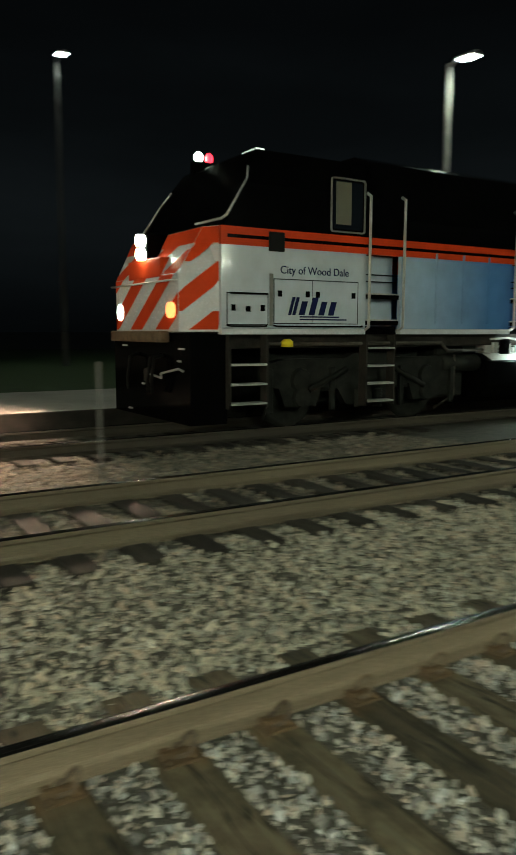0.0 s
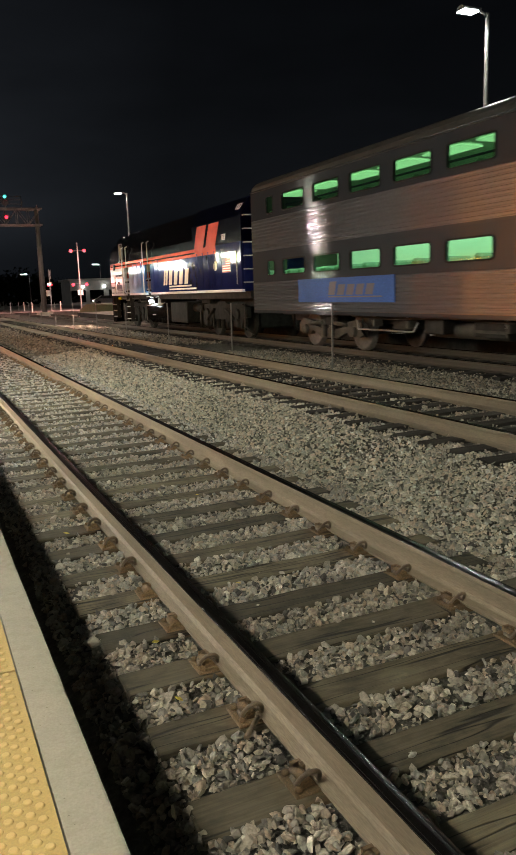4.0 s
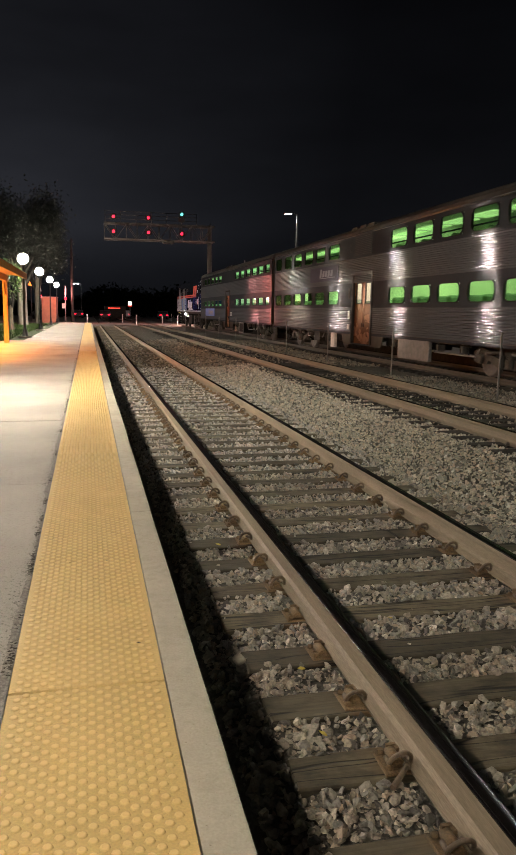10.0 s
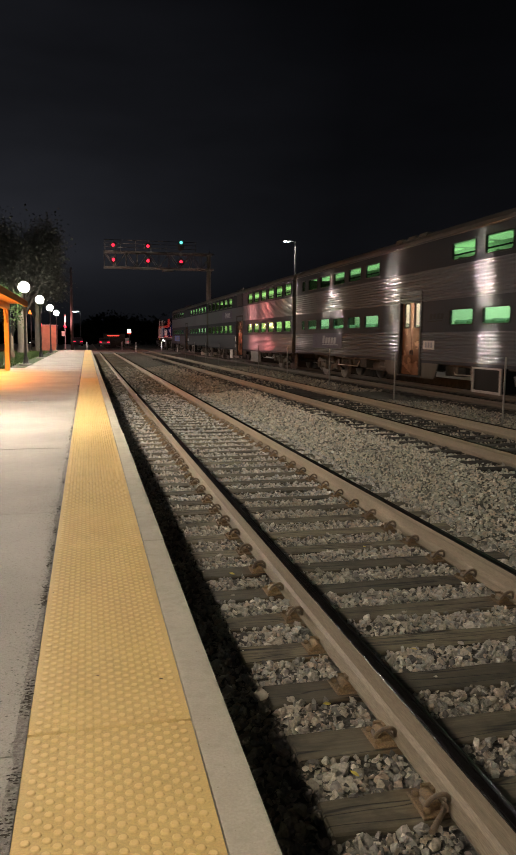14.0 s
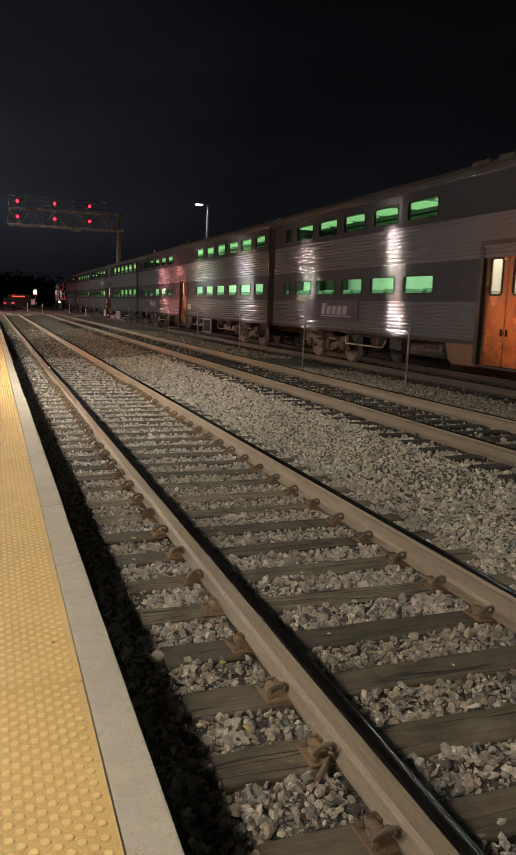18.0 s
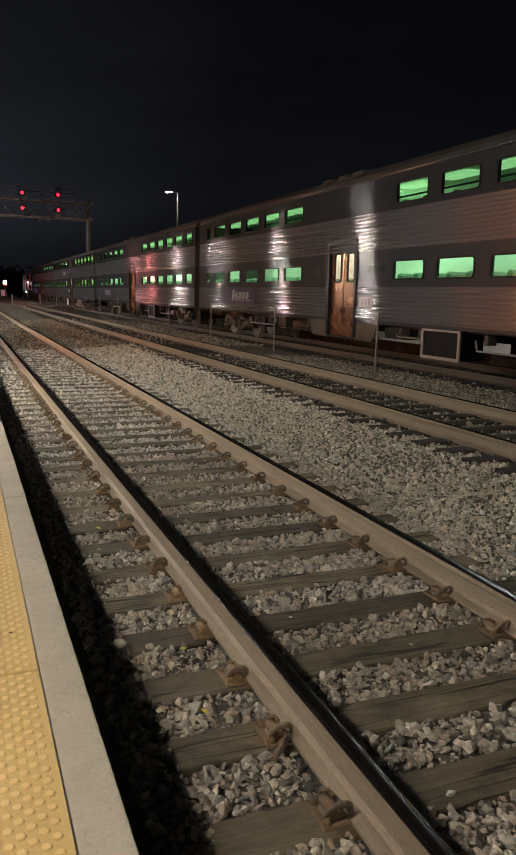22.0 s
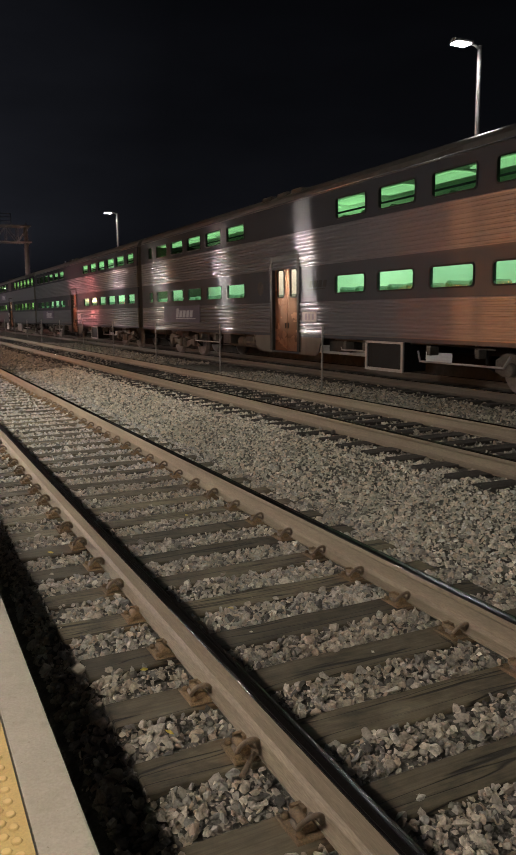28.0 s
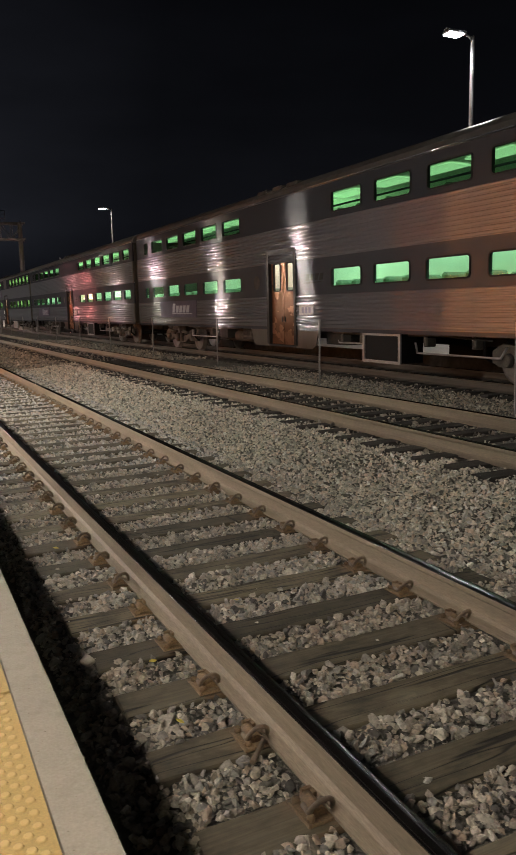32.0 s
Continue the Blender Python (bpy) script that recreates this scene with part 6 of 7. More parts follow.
def locomotive():
    """A full-width road diesel; y runs forward from its rear coupling (0) to the nose (17.3), z up from the rail."""
    loco = base("locomotive", pose(0, 0, 0), "diesel locomotive, white nose shading to blue, orange stripe, black roof", "locomotive")
    W_ = 1.56
    zf, zb, zo, zr = 1.53, 2.78, 3.04, 3.35
    for s in (-1, 1):
        xo = s * W_
        # lower side in panels; the cab recess between the ladder rails
        for y0, y1 in ((0.55, 10.2), (11.0, 13.7), (14.45, 17.1)):
            part("side_panel", box_bm(*sorted((s * (W_ - 0.08), xo)), y0, y1, zf + 0.07, zb), M_LIVERY, loco, "painted body side")
            part("white_sill", box_bm(*sorted((s * (W_ - 0.1), xo + s * 0.012)), y0, y1, zf - 0.02, zf + 0.067, 0.004), M_WHITEPAINT, loco, "white sill stripe")
        for y0, y1 in ((10.2, 11.0), (13.7, 14.45)):
            part("step_recess", box_bm(*sorted((s * (W_ - 0.3), s * (W_ - 0.22))), y0, y1, zf + 0.1, zb), M_LIVERY, loco)
            b = bmesh.new()
            for z in (1.66, 2.08):
                bm_box(b, *sorted((s * (W_ - 0.22), s * (W_ - 0.02))), y0 + 0.02, y1 - 0.02, z, z + 0.07)
            part("recess_step", b, M_LOCOBLACK, loco, "black step cut into the body side")
            for z in (1.735, 2.155):
                part("step_edge", box_bm(*sorted((s * (W_ - 0.06), s * (W_ - 0.015))), y0 + 0.04, y1 - 0.04, z - 0.004, z + 0.016), M_HANDRAIL, loco, "pale worn step edge")
            # black block put in for the dark opening below the steps
            part("recess_shade", box_bm(*sorted((s * (W_ - 0.3), s * (W_ - 0.1))), y0 + 0.01, y1 - 0.01, zf - 0.02, 1.64), M_LOCOBLACK, loco)
            b = bmesh.new()
            for z in (2.36, 2.47):
                bm_tube(b, (s * (W_ - 0.12), y0, z), (s * (W_ - 0.12), y1, z), 0.011, n=6)
            part("recess_bar", b, M_LOCOBLACK, loco)
        part("orange_stripe", box_bm(*sorted((s * (W_ - 0.08), xo)), 2.66, 17.1, zb + 0.001, zo), M_ORANGE, loco, "orange stripe along the body")
        part("rear_side_panel", box_bm(*sorted((s * (W_ - 0.08), xo)), 0.55, 2.655, zb + 0.001, zo), M_LIVERY, loco)
        part("stripe_groove", box_bm(*sorted((xo, xo + s * 0.006)), 4.6, 17.0, zb + 0.10, zb + 0.15), M_LOCOBLACK, loco)
        # raised ribs of the side doors
        for y in (12.9, 12.25, 11.6, 9.75, 9.1, 4.45, 3.9, 3.35, 2.8, 2.2):
            b = bmesh.new()
            bm_tube(b, (xo, y, zf + 0.16), (xo, y, zb + 0.09), 0.02, n=12)
            part("panel_rib", b, M_LIVERY, loco)
        for y0, y1, z0, z1 in ((14.62, 15.5, 1.68, 2.32), (15.51, 16.2, 1.68, 2.32), (16.32, 17.0, 1.66, 2.1)):
            part("hatch_seam", box_bm(*sorted((xo - s * 0.002, xo + s * 0.003)), y0 - 0.014, y1 + 0.014, z0 - 0.014, z1 + 0.014), M_RUBBER, loco, "dark seam round a hatch")
            hatch = part("access_hatch", box_bm(*sorted((xo, xo + s * 0.008)), y0, y1, z0, z1, 0.003), M_LIVERY, loco, "white access hatch")
            for y in (y0 + 0.09, y1 - 0.09):
                part("hatch_latch", box_bm(*sorted((xo + s * 0.008, xo + s * 0.022)), y - 0.035, y + 0.035, z1 - 0.25, z1 - 0.16), M_LOCOBLACK, hatch)
        part("hatch_lock", box_bm(*sorted((xo + s * 0.008, xo + s * 0.02)), 16.62, 16.7, 1.84, 1.92), M_LOCOBLACK, loco)
        b = bmesh.new()
        bm_tube(b, (xo + s * 0.05, 16.35, 2.1), (xo + s * 0.05, 16.97, 2.1), 0.016, n=6)
        part("hatch_bar", b, M_LOCOBLACK, loco)
        for ya, yb in ((14.52, 16.22), (16.34, 17.02)):
            b = bmesh.new()
            bm_path(b, ((xo + s * 0.005, ya, 1.645), (xo + s * 0.06, ya + 0.04, 1.63), (xo + s * 0.06, yb - 0.04, 1.63), (xo + s * 0.005, yb, 1.645)), 0.013, 6)
            part("hand_hold", b, M_LOCOBLACK, loco, "black hand hold above the sill")
        part("door_post", box_bm(*sorted((xo, xo + s * 0.03)), 16.235, 16.29, 1.64, 2.4, 0.004), M_FRAME, loco, "grey post between the hatches")
        # vertical grab rails
        for y in (14.45, 13.72, 10.98, 10.24):
            b = bmesh.new()
            bm_path(b, ((xo, y, 3.72), (xo + s * 0.09, y, 3.66), (xo + s * 0.09, y, zf + 0.1), (xo, y, zf + 0.05)), 0.023, 8)
            part("grab_rail", b, M_HANDRAIL, loco, "pale painted grab rail")
        # ladders under the sill
        for y0, y1 in ((13.78, 14.38), (16.3, 16.95)):
            zlo = 0.35 if y0 < 16 else 0.42
            for y in (y0, y1):
                part("step_frame", box_bm(*sorted((s * (W_ - 0.2), s * (W_ - 0.02))), y - 0.02, y + 0.02, zlo, zf - 0.03), M_UNDER, loco)
            z = zlo + 0.05
            while z < zf - 0.2:
                part("step_tread", box_bm(*sorted((s * (W_ - 0.22), s * (W_ + 0.01))), y0 + 0.021, y1 - 0.021, z, z + 0.03, 0.004), M_HANDRAIL, loco, "pale edged step")
                z += 0.29
    # black upper body with its bevelled shoulders
    b = bmesh.new()
    bm_prism(b, ((-W_, zo + 0.001), (W_, zo + 0.001), (W_, zr), (1.28, 4.28), (0.9, 4.42), (-0.9, 4.42), (-1.28, 4.28), (-W_, zr)), 4.905, 14.2)
    part("hood", b, M_LOCOBLACK, loco, "black upper hood")
    # cab: roof, slanted windscreen
    b = bmesh.new()
    bm_prism(b, ((-W_, zo + 0.001), (W_, zo + 0.001), (W_, 3.66), (1.2, 4.24), (-1.2, 4.24), (-W_, 3.66)), 14.2, 17.05)
    for v in b.verts:
        if v.co.y > 16 and v.co.z > 3.1:
            v.co.y -= (v.co.z - zo) * 0.62
    part("cab", b, M_LOCOBLACK, loco, "black cab with a raked front")
    for s in (-1, 1):
        b = bmesh.new()
        ring(b, rounded(14.5, 15.18, 3.08, 3.9, 0.05, 3), rounded(14.52, 15.16, 3.1, 3.88, 0.03, 3), s * (W_ + 0.002), s * (W_ + 0.03))
        win = part("cab_window", b, M_FRAME, loco, "pale framed cab side window")
        part("cab_pane", box_bm(*sorted((s * (W_ + 0.004), s * (W_ + 0.012))), 14.55, 15.13, 3.13, 3.85), M_DARKGLASS, win)
        part("cab_blind", box_bm(*sorted((s * (W_ + 0.0125), s * (W_ + 0.016))), 14.78, 15.08, 3.2, 3.84), M_BLIND, win, "pale cream blind")
        b = bmesh.new()
        bm_path(b, ((s * 0.9, 17.16, 3.12), (s * 1.5, 17.06, 3.14), (s * 1.52, 16.98, 3.2), (s * 1.48, 16.62, 3.74), (s * 1.3, 16.5, 3.95)), 0.017, 8)
        part("windscreen_rail", b, M_HANDRAIL, loco)
        part("mirror", box_bm(*sorted((s * (W_ + 0.02), s * (W_ + 0.06))), 16.05, 16.32, 2.72, 3.0, 0.01), M_RUBBER, loco)
    # rear cab end in dark blue with the wedge stripes
    b = bmesh.new()
    bm_prism(b, ((-W_, zo + 0.002), (W_, zo + 0.002), (W_, 3.8), (1.25, 4.36), (-1.25, 4.36), (-W_, 3.8)), 0.5, 4.9)
    part("rear_hood", b, M_SHADENAVY, loco, "dark blue rear hood")
    for s in (-1, 1):
        for y0 in (2.66, 3.8):
            b = bmesh.new()
            bm_plate(b, ((y0, zo), (y0 + 0.9, zo), (y0 + 0.5, 3.77), (y0 - 0.4, 3.77)), s * (W_ + 0.001), s * (W_ + 0.008))
            part("wedge_stripe", b, M_ORANGE, loco, "orange slanted wedge stripe")
        b = bmesh.new()
        bm_path(b, ((s * (W_ + 0.07), 0.9, 2.75), (s * (W_ + 0.07), 0.75, 2.75), (s * (W_ + 0.07), 0.75, 1.75)), 0.018, 6)
        part("rear_grab_rail", b, M_HANDRAIL, loco, "pale bent grab rail")
        xo = s * (W_ + 0.004)
        flag = part("flag_panel", box_bm(*sorted((xo, xo + s * 0.006)), 1.42, 2.1, 2.14, 2.62), M_LOGOWHITE, loco, "painted striped flag")
        b = bmesh.new()
        for i in range(7):
            bm_box(b, *sorted((xo + s * 0.006, xo + s * 0.01)), 1.42, 2.1, 2.14 + i * 0.0738, 2.177 + i * 0.0738)
        part("flag_stripe", b, M_FLAGRED, flag)
        part("flag_canton", box_bm(*sorted((xo + s * 0.0102, xo + s * 0.014)), *((1.78, 2.1) if s < 0 else (1.42, 1.74)), 2.37, 2.62), M_FLAGBLUE, flag)
        b = bmesh.new()
        bm_plate(b, [(2.72 + 0.16 * math.cos(radians(18 * i)), 2.38 + 0.16 * math.sin(radians(18 * i))) for i in range(20)], xo, xo + s * 0.006)
        part("round_emblem", b, M_LOGOWHITE, loco, "round white emblem")
        text_mesh("road_number", "187", 0.3, M_LOGOWHITE, loco, (s * 1.412, 0.95, 4.09), (61, 0, -90 if s < 0 else 90), "white road number on the roof shoulder")
        text_mesh("road_number", "187", 0.27, M_LOGOWHITE, loco, (s * (W_ + 0.006), 1.95, 3.25), (90, 0, -90 if s < 0 else 90), "white road number")
        # big and small brand marks as slanted bars with underlines
        for y0, z0, h, w, mat, name in ((8.45, 1.86, 0.72, 0.56, M_LOGOWHITE, "brand_mark"), (15.96, 1.8, 0.27, 0.165, M_NAVYLETTER, "small_brand_mark")):
            for i in range(5):
                y = y0 - i * w * 1.12 * 1.0
                top = h if i in (0, 2) else h * 0.78
                k = 0.3
                for a, c in (((0.0, 0.36), (0.46, 0.84)) if i == 0 else ((0.06, 0.74),)):
                    b = bmesh.new()
                    bm_plate(b, ((y - a * w, z0), (y - c * w, z0), (y - c * w - top * k, z0 + top), (y - a * w - top * k, z0 + top)), *sorted((xo, xo + s * 0.005)))
                    part(name, b, mat, loco, "slanted lettering bar")
            part("underline", box_bm(*sorted((xo, xo + s * 0.005)), y0 - w * 5.9, y0 - w * 1.3, z0 - h * 0.13, z0 - h * 0.05), mat, loco)
            part("underline", box_bm(*sorted((xo, xo + s * 0.005)), y0 - w * 6.8, y0 - w * 1.3, z0 - h * 0.28, z0 - h * 0.2), mat, loco)
        text_mesh("town_lettering", "City of Wood Dale", 0.165, M_NAVYLETTER, loco, (s * (W_ + 0.004), 15.45, 2.46), (90, 0, -90 if s < 0 else 90), "navy lettering on white")
    # nose: bevelled corners, a sloped upper half and diagonal stripes
    plan_low = [Vector((-1.5, 17.101, 0)), Vector((-1.2, 17.60, 0)), Vector((1.2, 17.60, 0)), Vector((1.5, 17.101, 0))]
    plan_top = [Vector((-1.5, 17.101, 0)), Vector((-1.28, 17.24, 0)), Vector((1.28, 17.24, 0)), Vector((1.5, 17.101, 0))]
    levels = ((zf + 0.02, plan_low), (2.38, plan_low), (zo, plan_top))
    b = bmesh.new()
    loops = [[b.verts.new((v.x, v.y, z)) for v in plan] for z, plan in levels]
    for lo_, hi_ in zip(loops, loops[1:]):
        for q in range(3):
            b.faces.new((lo_[q], lo_[q + 1], hi_[q + 1], hi_[q]))
    b.faces.new(loops[0][::-1])
    b.faces.new(loops[-1])
    bmesh.ops.recalc_face_normals(b, faces=b.faces[:])
    part("nose", b, M_WHITEPAINT, loco, "white nose with orange diagonal stripes")
    run = [0.0, 0.67, 3.07, 3.74]

    def on_nose(u, z):
        q = 0 if u < run[1] else 1 if u < run[2] else 2
        f = (u - run[q]) / (run[q + 1] - run[q])
        low_, top_ = plan_low[q].lerp(plan_low[q + 1], f), plan_top[q].lerp(plan_top[q + 1], f)
        k = max(0.0, (z - 2.38) / (zo - 2.38))
        v = low_.lerp(top_, k)
        out = Vector((-0.9, 0.44, 0)) if q == 0 else Vector((0, 1, 0)) if q == 1 else Vector((0.9, 0.44, 0))
        return (v.x + out.x * 0.006, v.y + out.y * 0.006, z + (0.004 if k > 0 else 0))

    def stripe(us, z0, z1, slope, width):
        """A slanted band laid over the nose in small quads, cut at its edges."""
        b = bmesh.new()
        n_ = 14
        for i in range(n_):
            za, zb_ = z0 + (z1 - z0) * i / n_, z0 + (z1 - z0) * (i + 1) / n_
            for q in range(3):
                row = []
                for z in (za, zb_):
                    a = us - (z - z0) * slope
                    row.append((max(a, run[q] + 0.003), min(a + width, run[q + 1] - 0.003), z))
                if row[0][1] - row[0][0] > 0.005 and row[1][1] - row[1][0] > 0.005:
                    b.faces.new([b.verts.new(on_nose(u, z)) for u, z in ((row[0][0], za), (row[0][1], za), (row[1][1], zb_), (row[1][0], zb_))])
        if b.faces:
            bmesh.ops.remove_doubles(b, verts=b.verts[:], dist=0.0005)
            part("nose_stripe", b, M_ORANGE, loco, "orange diagonal stripe")
        else:
            b.free()

    for u0 in (0.02, 1.0, 1.98, 2.96, 3.94):
        stripe(u0, zf + 0.05, 2.8, 1.5, 0.48)
    stripe(0.0, 2.8, zo - 0.01, 0.0, 3.74)
    part("nose_cap", box_bm(-1.5, 1.5, 17.03, 17.12, zo + 0.002, zo + 0.06), M_LOCOBLACK, loco)
    part("anticlimber", box_bm(-0.85, 1.15, 17.58, 17.74, zf - 0.14, zf + 0.03, 0.02), M_RUSTLEDGE, loco, "brown rusty steel ledge under the nose")
    part("nose_box", box_bm(-0.62, 0.62, 17.2, 17.612, 2.36, 2.655, 0.015), M_ORANGE, loco, "orange box at the middle of the nose")
    part("headlight_housing", box_bm(-0.14, 0.14, 17.1, 17.61, 2.66, 3.05, 0.03), M_LOCOBLACK, loco)
    for z in (2.73, 2.94):
        b = bmesh.new()
        rings = [[b.verts.new((r * math.cos(math.pi * q / 8), y, z + r * math.sin(math.pi * q / 8))) for q in range(16)] for y, r in ((17.6, 0.094), (17.7, 0.094), (17.7, 0.086), (17.62, 0.08))]
        for r0, r1 in zip(rings, rings[1:]):
            for q in range(16):
                b.faces.new((r0[q], r0[(q + 1) % 16], r1[(q + 1) % 16], r1[q]))
        b.faces.new(rings[3])
        bmesh.ops.recalc_face_normals(b, faces=b.faces[:])
        lamp = part("headlight", b, M_HEADLIGHT, loco, "lit round headlight")
        b = bmesh.new()
        b.faces.new([b.verts.new((0.055 * math.cos(math.pi * q / 6), 17.662, z + 0.055 * math.sin(math.pi * q / 6))) for q in range(11, -1, -1)])
        part("lens", b, M_BEAM, lamp, "dazzling headlight lens")
    for x in (-1.0, 1.0):
        b = bmesh.new()
        bm_tube(b, (x, 17.56, 1.86), (x, 17.655 if x < 0 else 17.62, 1.86), 0.12 if x < 0 else 0.14, n=14)
        part("ditch_light", b, M_DITCH if x < 0 else M_TUBE, loco, "lit ditch light")
    b = bmesh.new()
    bm_lathe(b, ((0.05, 4.42), (0.085, 4.47), (0.085, 4.53), (0.04, 4.58)), (0.8, 16.22, 0), 12)
    part("beacon", b, M_HEADLIGHT, loco, "lit roof beacon")
    b = bmesh.new()
    bm_lathe(b, ((0.05, 4.42), (0.075, 4.46), (0.075, 4.53), (0.04, 4.58)), (0.8, 16.02, 0), 12)
    part("red_beacon", b, M_REDLIGHT, loco, "red roof light")
    part("beacon_stand", box_bm(0.72, 0.88, 15.9, 16.34, 4.1, 4.418, 0.01), M_LOCOBLACK, loco)
    board = part("number_board", box_bm(-1.05, -0.6, 16.05, 16.2, 4.12, 4.3, 0.01), M_BOARD, loco, "lit white number board")
    b = bmesh.new()
    for q in range(4):
        bm_box(b, -1.01 + q * 0.105, -0.95 + q * 0.105, 16.2, 16.204, 4.15, 4.27)
    part("figure_bar", b, M_RUBBER, board)
    b = bmesh.new()
    bm_path(b, ((-1.15, 17.3, zf + 0.75), (-1.15, 17.7, zf + 0.75), (1.15, 17.7, zf + 0.75), (1.15, 17.3, zf + 0.75)), 0.014, 6)
    part("nose_handrail", b, M_HANDRAIL, loco, "pale handrail across the nose")
    # underframe, plough, tank, trucks
    part("underframe", box_bm(-1.3, 1.3, 0.5, 16.9, 1.3, zf + 0.02), M_UNDER, loco)
    b = bmesh.new()
    bm_prism(b, ((-1.45, 0.2), (1.45, 0.2), (1.45, zf), (-1.45, zf)), 16.95, 17.55)
    part("pilot_plough", b, M_LOCOBLACK, loco, "black pilot and snow plough")
    b = bmesh.new()
    bm_path(b, ((-1.34, 17.6, 0.98), (-1.3, 17.66, 1.02), (-0.75, 17.68, 0.93), (-0.7, 17.66, 0.86), (-0.3, 17.66, 0.9)), 0.017, 6)
    part("uncoupling_lever", b, M_HANDRAIL, loco, "pale bent uncoupling lever")
    for x, z, w in ((-1.2, 1.3, 0.09), (-1.12, 1.12, 0.06), (0.2, 0.72, 0.05), (0.75, 0.28, 0.08), (0.95, 1.32, 0.1)):
        part("pilot_plate", box_bm(x - w, x + w, 17.552, 17.572, z - 0.014, z + 0.014, 0.003), M_HANDRAIL, loco, "small pale plate on the pilot")
    for x in (-0.55, -0.4, 0.4):
        b = bmesh.new()
        bm_path(b, ((x, 17.55, 1.2), (x, 17.7, 1.15), (x + 0.03, 17.74, 0.8), (x + 0.1, 17.7, 0.62)), 0.026, 6)
        part("air_hose", b, M_RUBBER, loco)
    b = bmesh.new()
    bm_prism(b, ((-1.45, 0.55), (-1.2, 0.3), (1.2, 0.3), (1.45, 0.55), (1.45, 1.02), (1.2, 1.15), (-1.2, 1.15), (-1.45, 1.02)), 8.0, 11.4)
    part("fuel_tank", bevelled(b, 0.03), M_LOCOBLACK, loco, "black fuel tank")
    part("tank_stripe", box_bm(-1.458, -1.451, 10.1, 10.55, 0.64, 0.68), M_WHITEPAINT, loco)
    part("battery_box", box_bm(-1.5, 1.5, 5.95, 7.9, 0.42, 1.2, 0.03), M_LOCOTRUCK, loco, "dark grey equipment box")
    for yc in (14.1, 3.15):
        truck(loco, yc, 2.74, 0.51, cast=M_LOCOTRUCK, tall=1.36)
    b = bmesh.new()
    bm_tube(b, (-1.465, 10.45, 1.22), (-1.6, 10.45, 1.22), 0.06, n=12)
    part("step_light", b, M_STEPLIGHT, loco, "bright lit step light")
    part("light_bracket", box_bm(-1.46, -1.3, 10.38, 10.52, 1.17, 1.3, 0.01), M_HANDRAIL, loco)
    # pale panel added for the step light's glow on the tank top
    b = bmesh.new()
    bm_prism(b, ((-1.455, 1.026), (-1.21, 1.156), (-1.2, 1.165), (-1.46, 1.03)), 9.5, 11.3)
    part("lit_tank_top", b, M_HANDRAIL, loco, "pale panel for the step light's glow on the tank")
    for y in (10.05, 10.95):
        part("hanger_block", box_bm(-1.5, -1.36, y - 0.09, y + 0.09, 1.14, 1.42, 0.02), M_LOCOBLACK, loco, "black hanger block")
    rnd = random.Random(23)
    for i in range(9):
        y, w, h = 9.75 + i * 0.19, rnd.uniform(0.05, 0.09), rnd.uniform(0.08, 0.26)
        part("valve_box", box_bm(-1.44 + rnd.uniform(0, 0.16), -1.1, y - w, y + w, 1.155, 1.16 + h, 0.012), M_HANDRAIL if i % 3 else M_LOCOTRUCK, loco, "grey valve box on the tank")
    b = bmesh.new()
    bm_path(b, ((-1.45, 11.35, 1.42), (-1.47, 10.9, 1.44), (-1.47, 10.2, 1.36), (-1.45, 9.6, 1.42)), 0.02, 6)
    part("hose", b, M_HANDRAIL, loco)
    b = bmesh.new()
    bm_lathe(b, ((0.1, 1.32), (0.1, 1.4), (0.05, 1.44)), (-1.46, 15.9, 0), 10)
    part("filler_cap", b, M_YELLOWCAP, loco, "yellow filler cap")
    # reservoirs, and blocks added to keep the gaps beside the tank dark
    for y0, y1 in ((11.5, 12.25), (4.95, 5.85)):
        part("underfloor_block", box_bm(-0.95, 0.95, y0, y1, 0.34, 1.3, 0.04), M_LOCOTRUCK, loco, "black block added to keep the gap under the floor dark")
        for s in (-1, 1):
            b = bmesh.new()
            bm_tube(b, (s * 1.12, y0 - 0.1, 0.98), (s * 1.12, y1 + 0.1, 0.98), 0.16, n=12)
            part("air_reservoir", b, M_LOCOTRUCK, loco, "black air reservoir")
    for s in (-1, 1):
        b = bmesh.new()
        bm_path(b, ((s * 1.42, 16.2, 1.36), (s * 1.42, 12.6, 1.36), (s * 1.40, 12.4, 1.22), (s * 1.40, 11.5, 1.22)), 0.03, 6)
        part("air_pipe", b, M_TRUCK, loco)
    # rear end: door, ladder bars
    for z in (1.8, 2.2, 2.6, 3.0, 3.4, 3.8):
        b = bmesh.new()
        bm_path(b, ((-1.5, 0.5, z), (-1.5, 0.36, z), (-1.05, 0.36, z), (-1.05, 0.5, z)), 0.02, 6)
        part("rung", b, M_HANDRAIL, loco, "pale rung on the rear end")
    part("rear_wall", box_bm(-W_ + 0.081, W_ - 0.081, 0.5, 0.58, zf, zo), M_LIVERY, loco)
    part("coupler", box_bm(-0.12, 0.12, 0.0, 0.7, 0.75, 0.98, 0.03), M_UNDER, loco)
    part("coupler", box_bm(-0.12, 0.12, 17.2, 17.6, 0.75, 0.98, 0.03), M_UNDER, loco)
    b = bmesh.new()
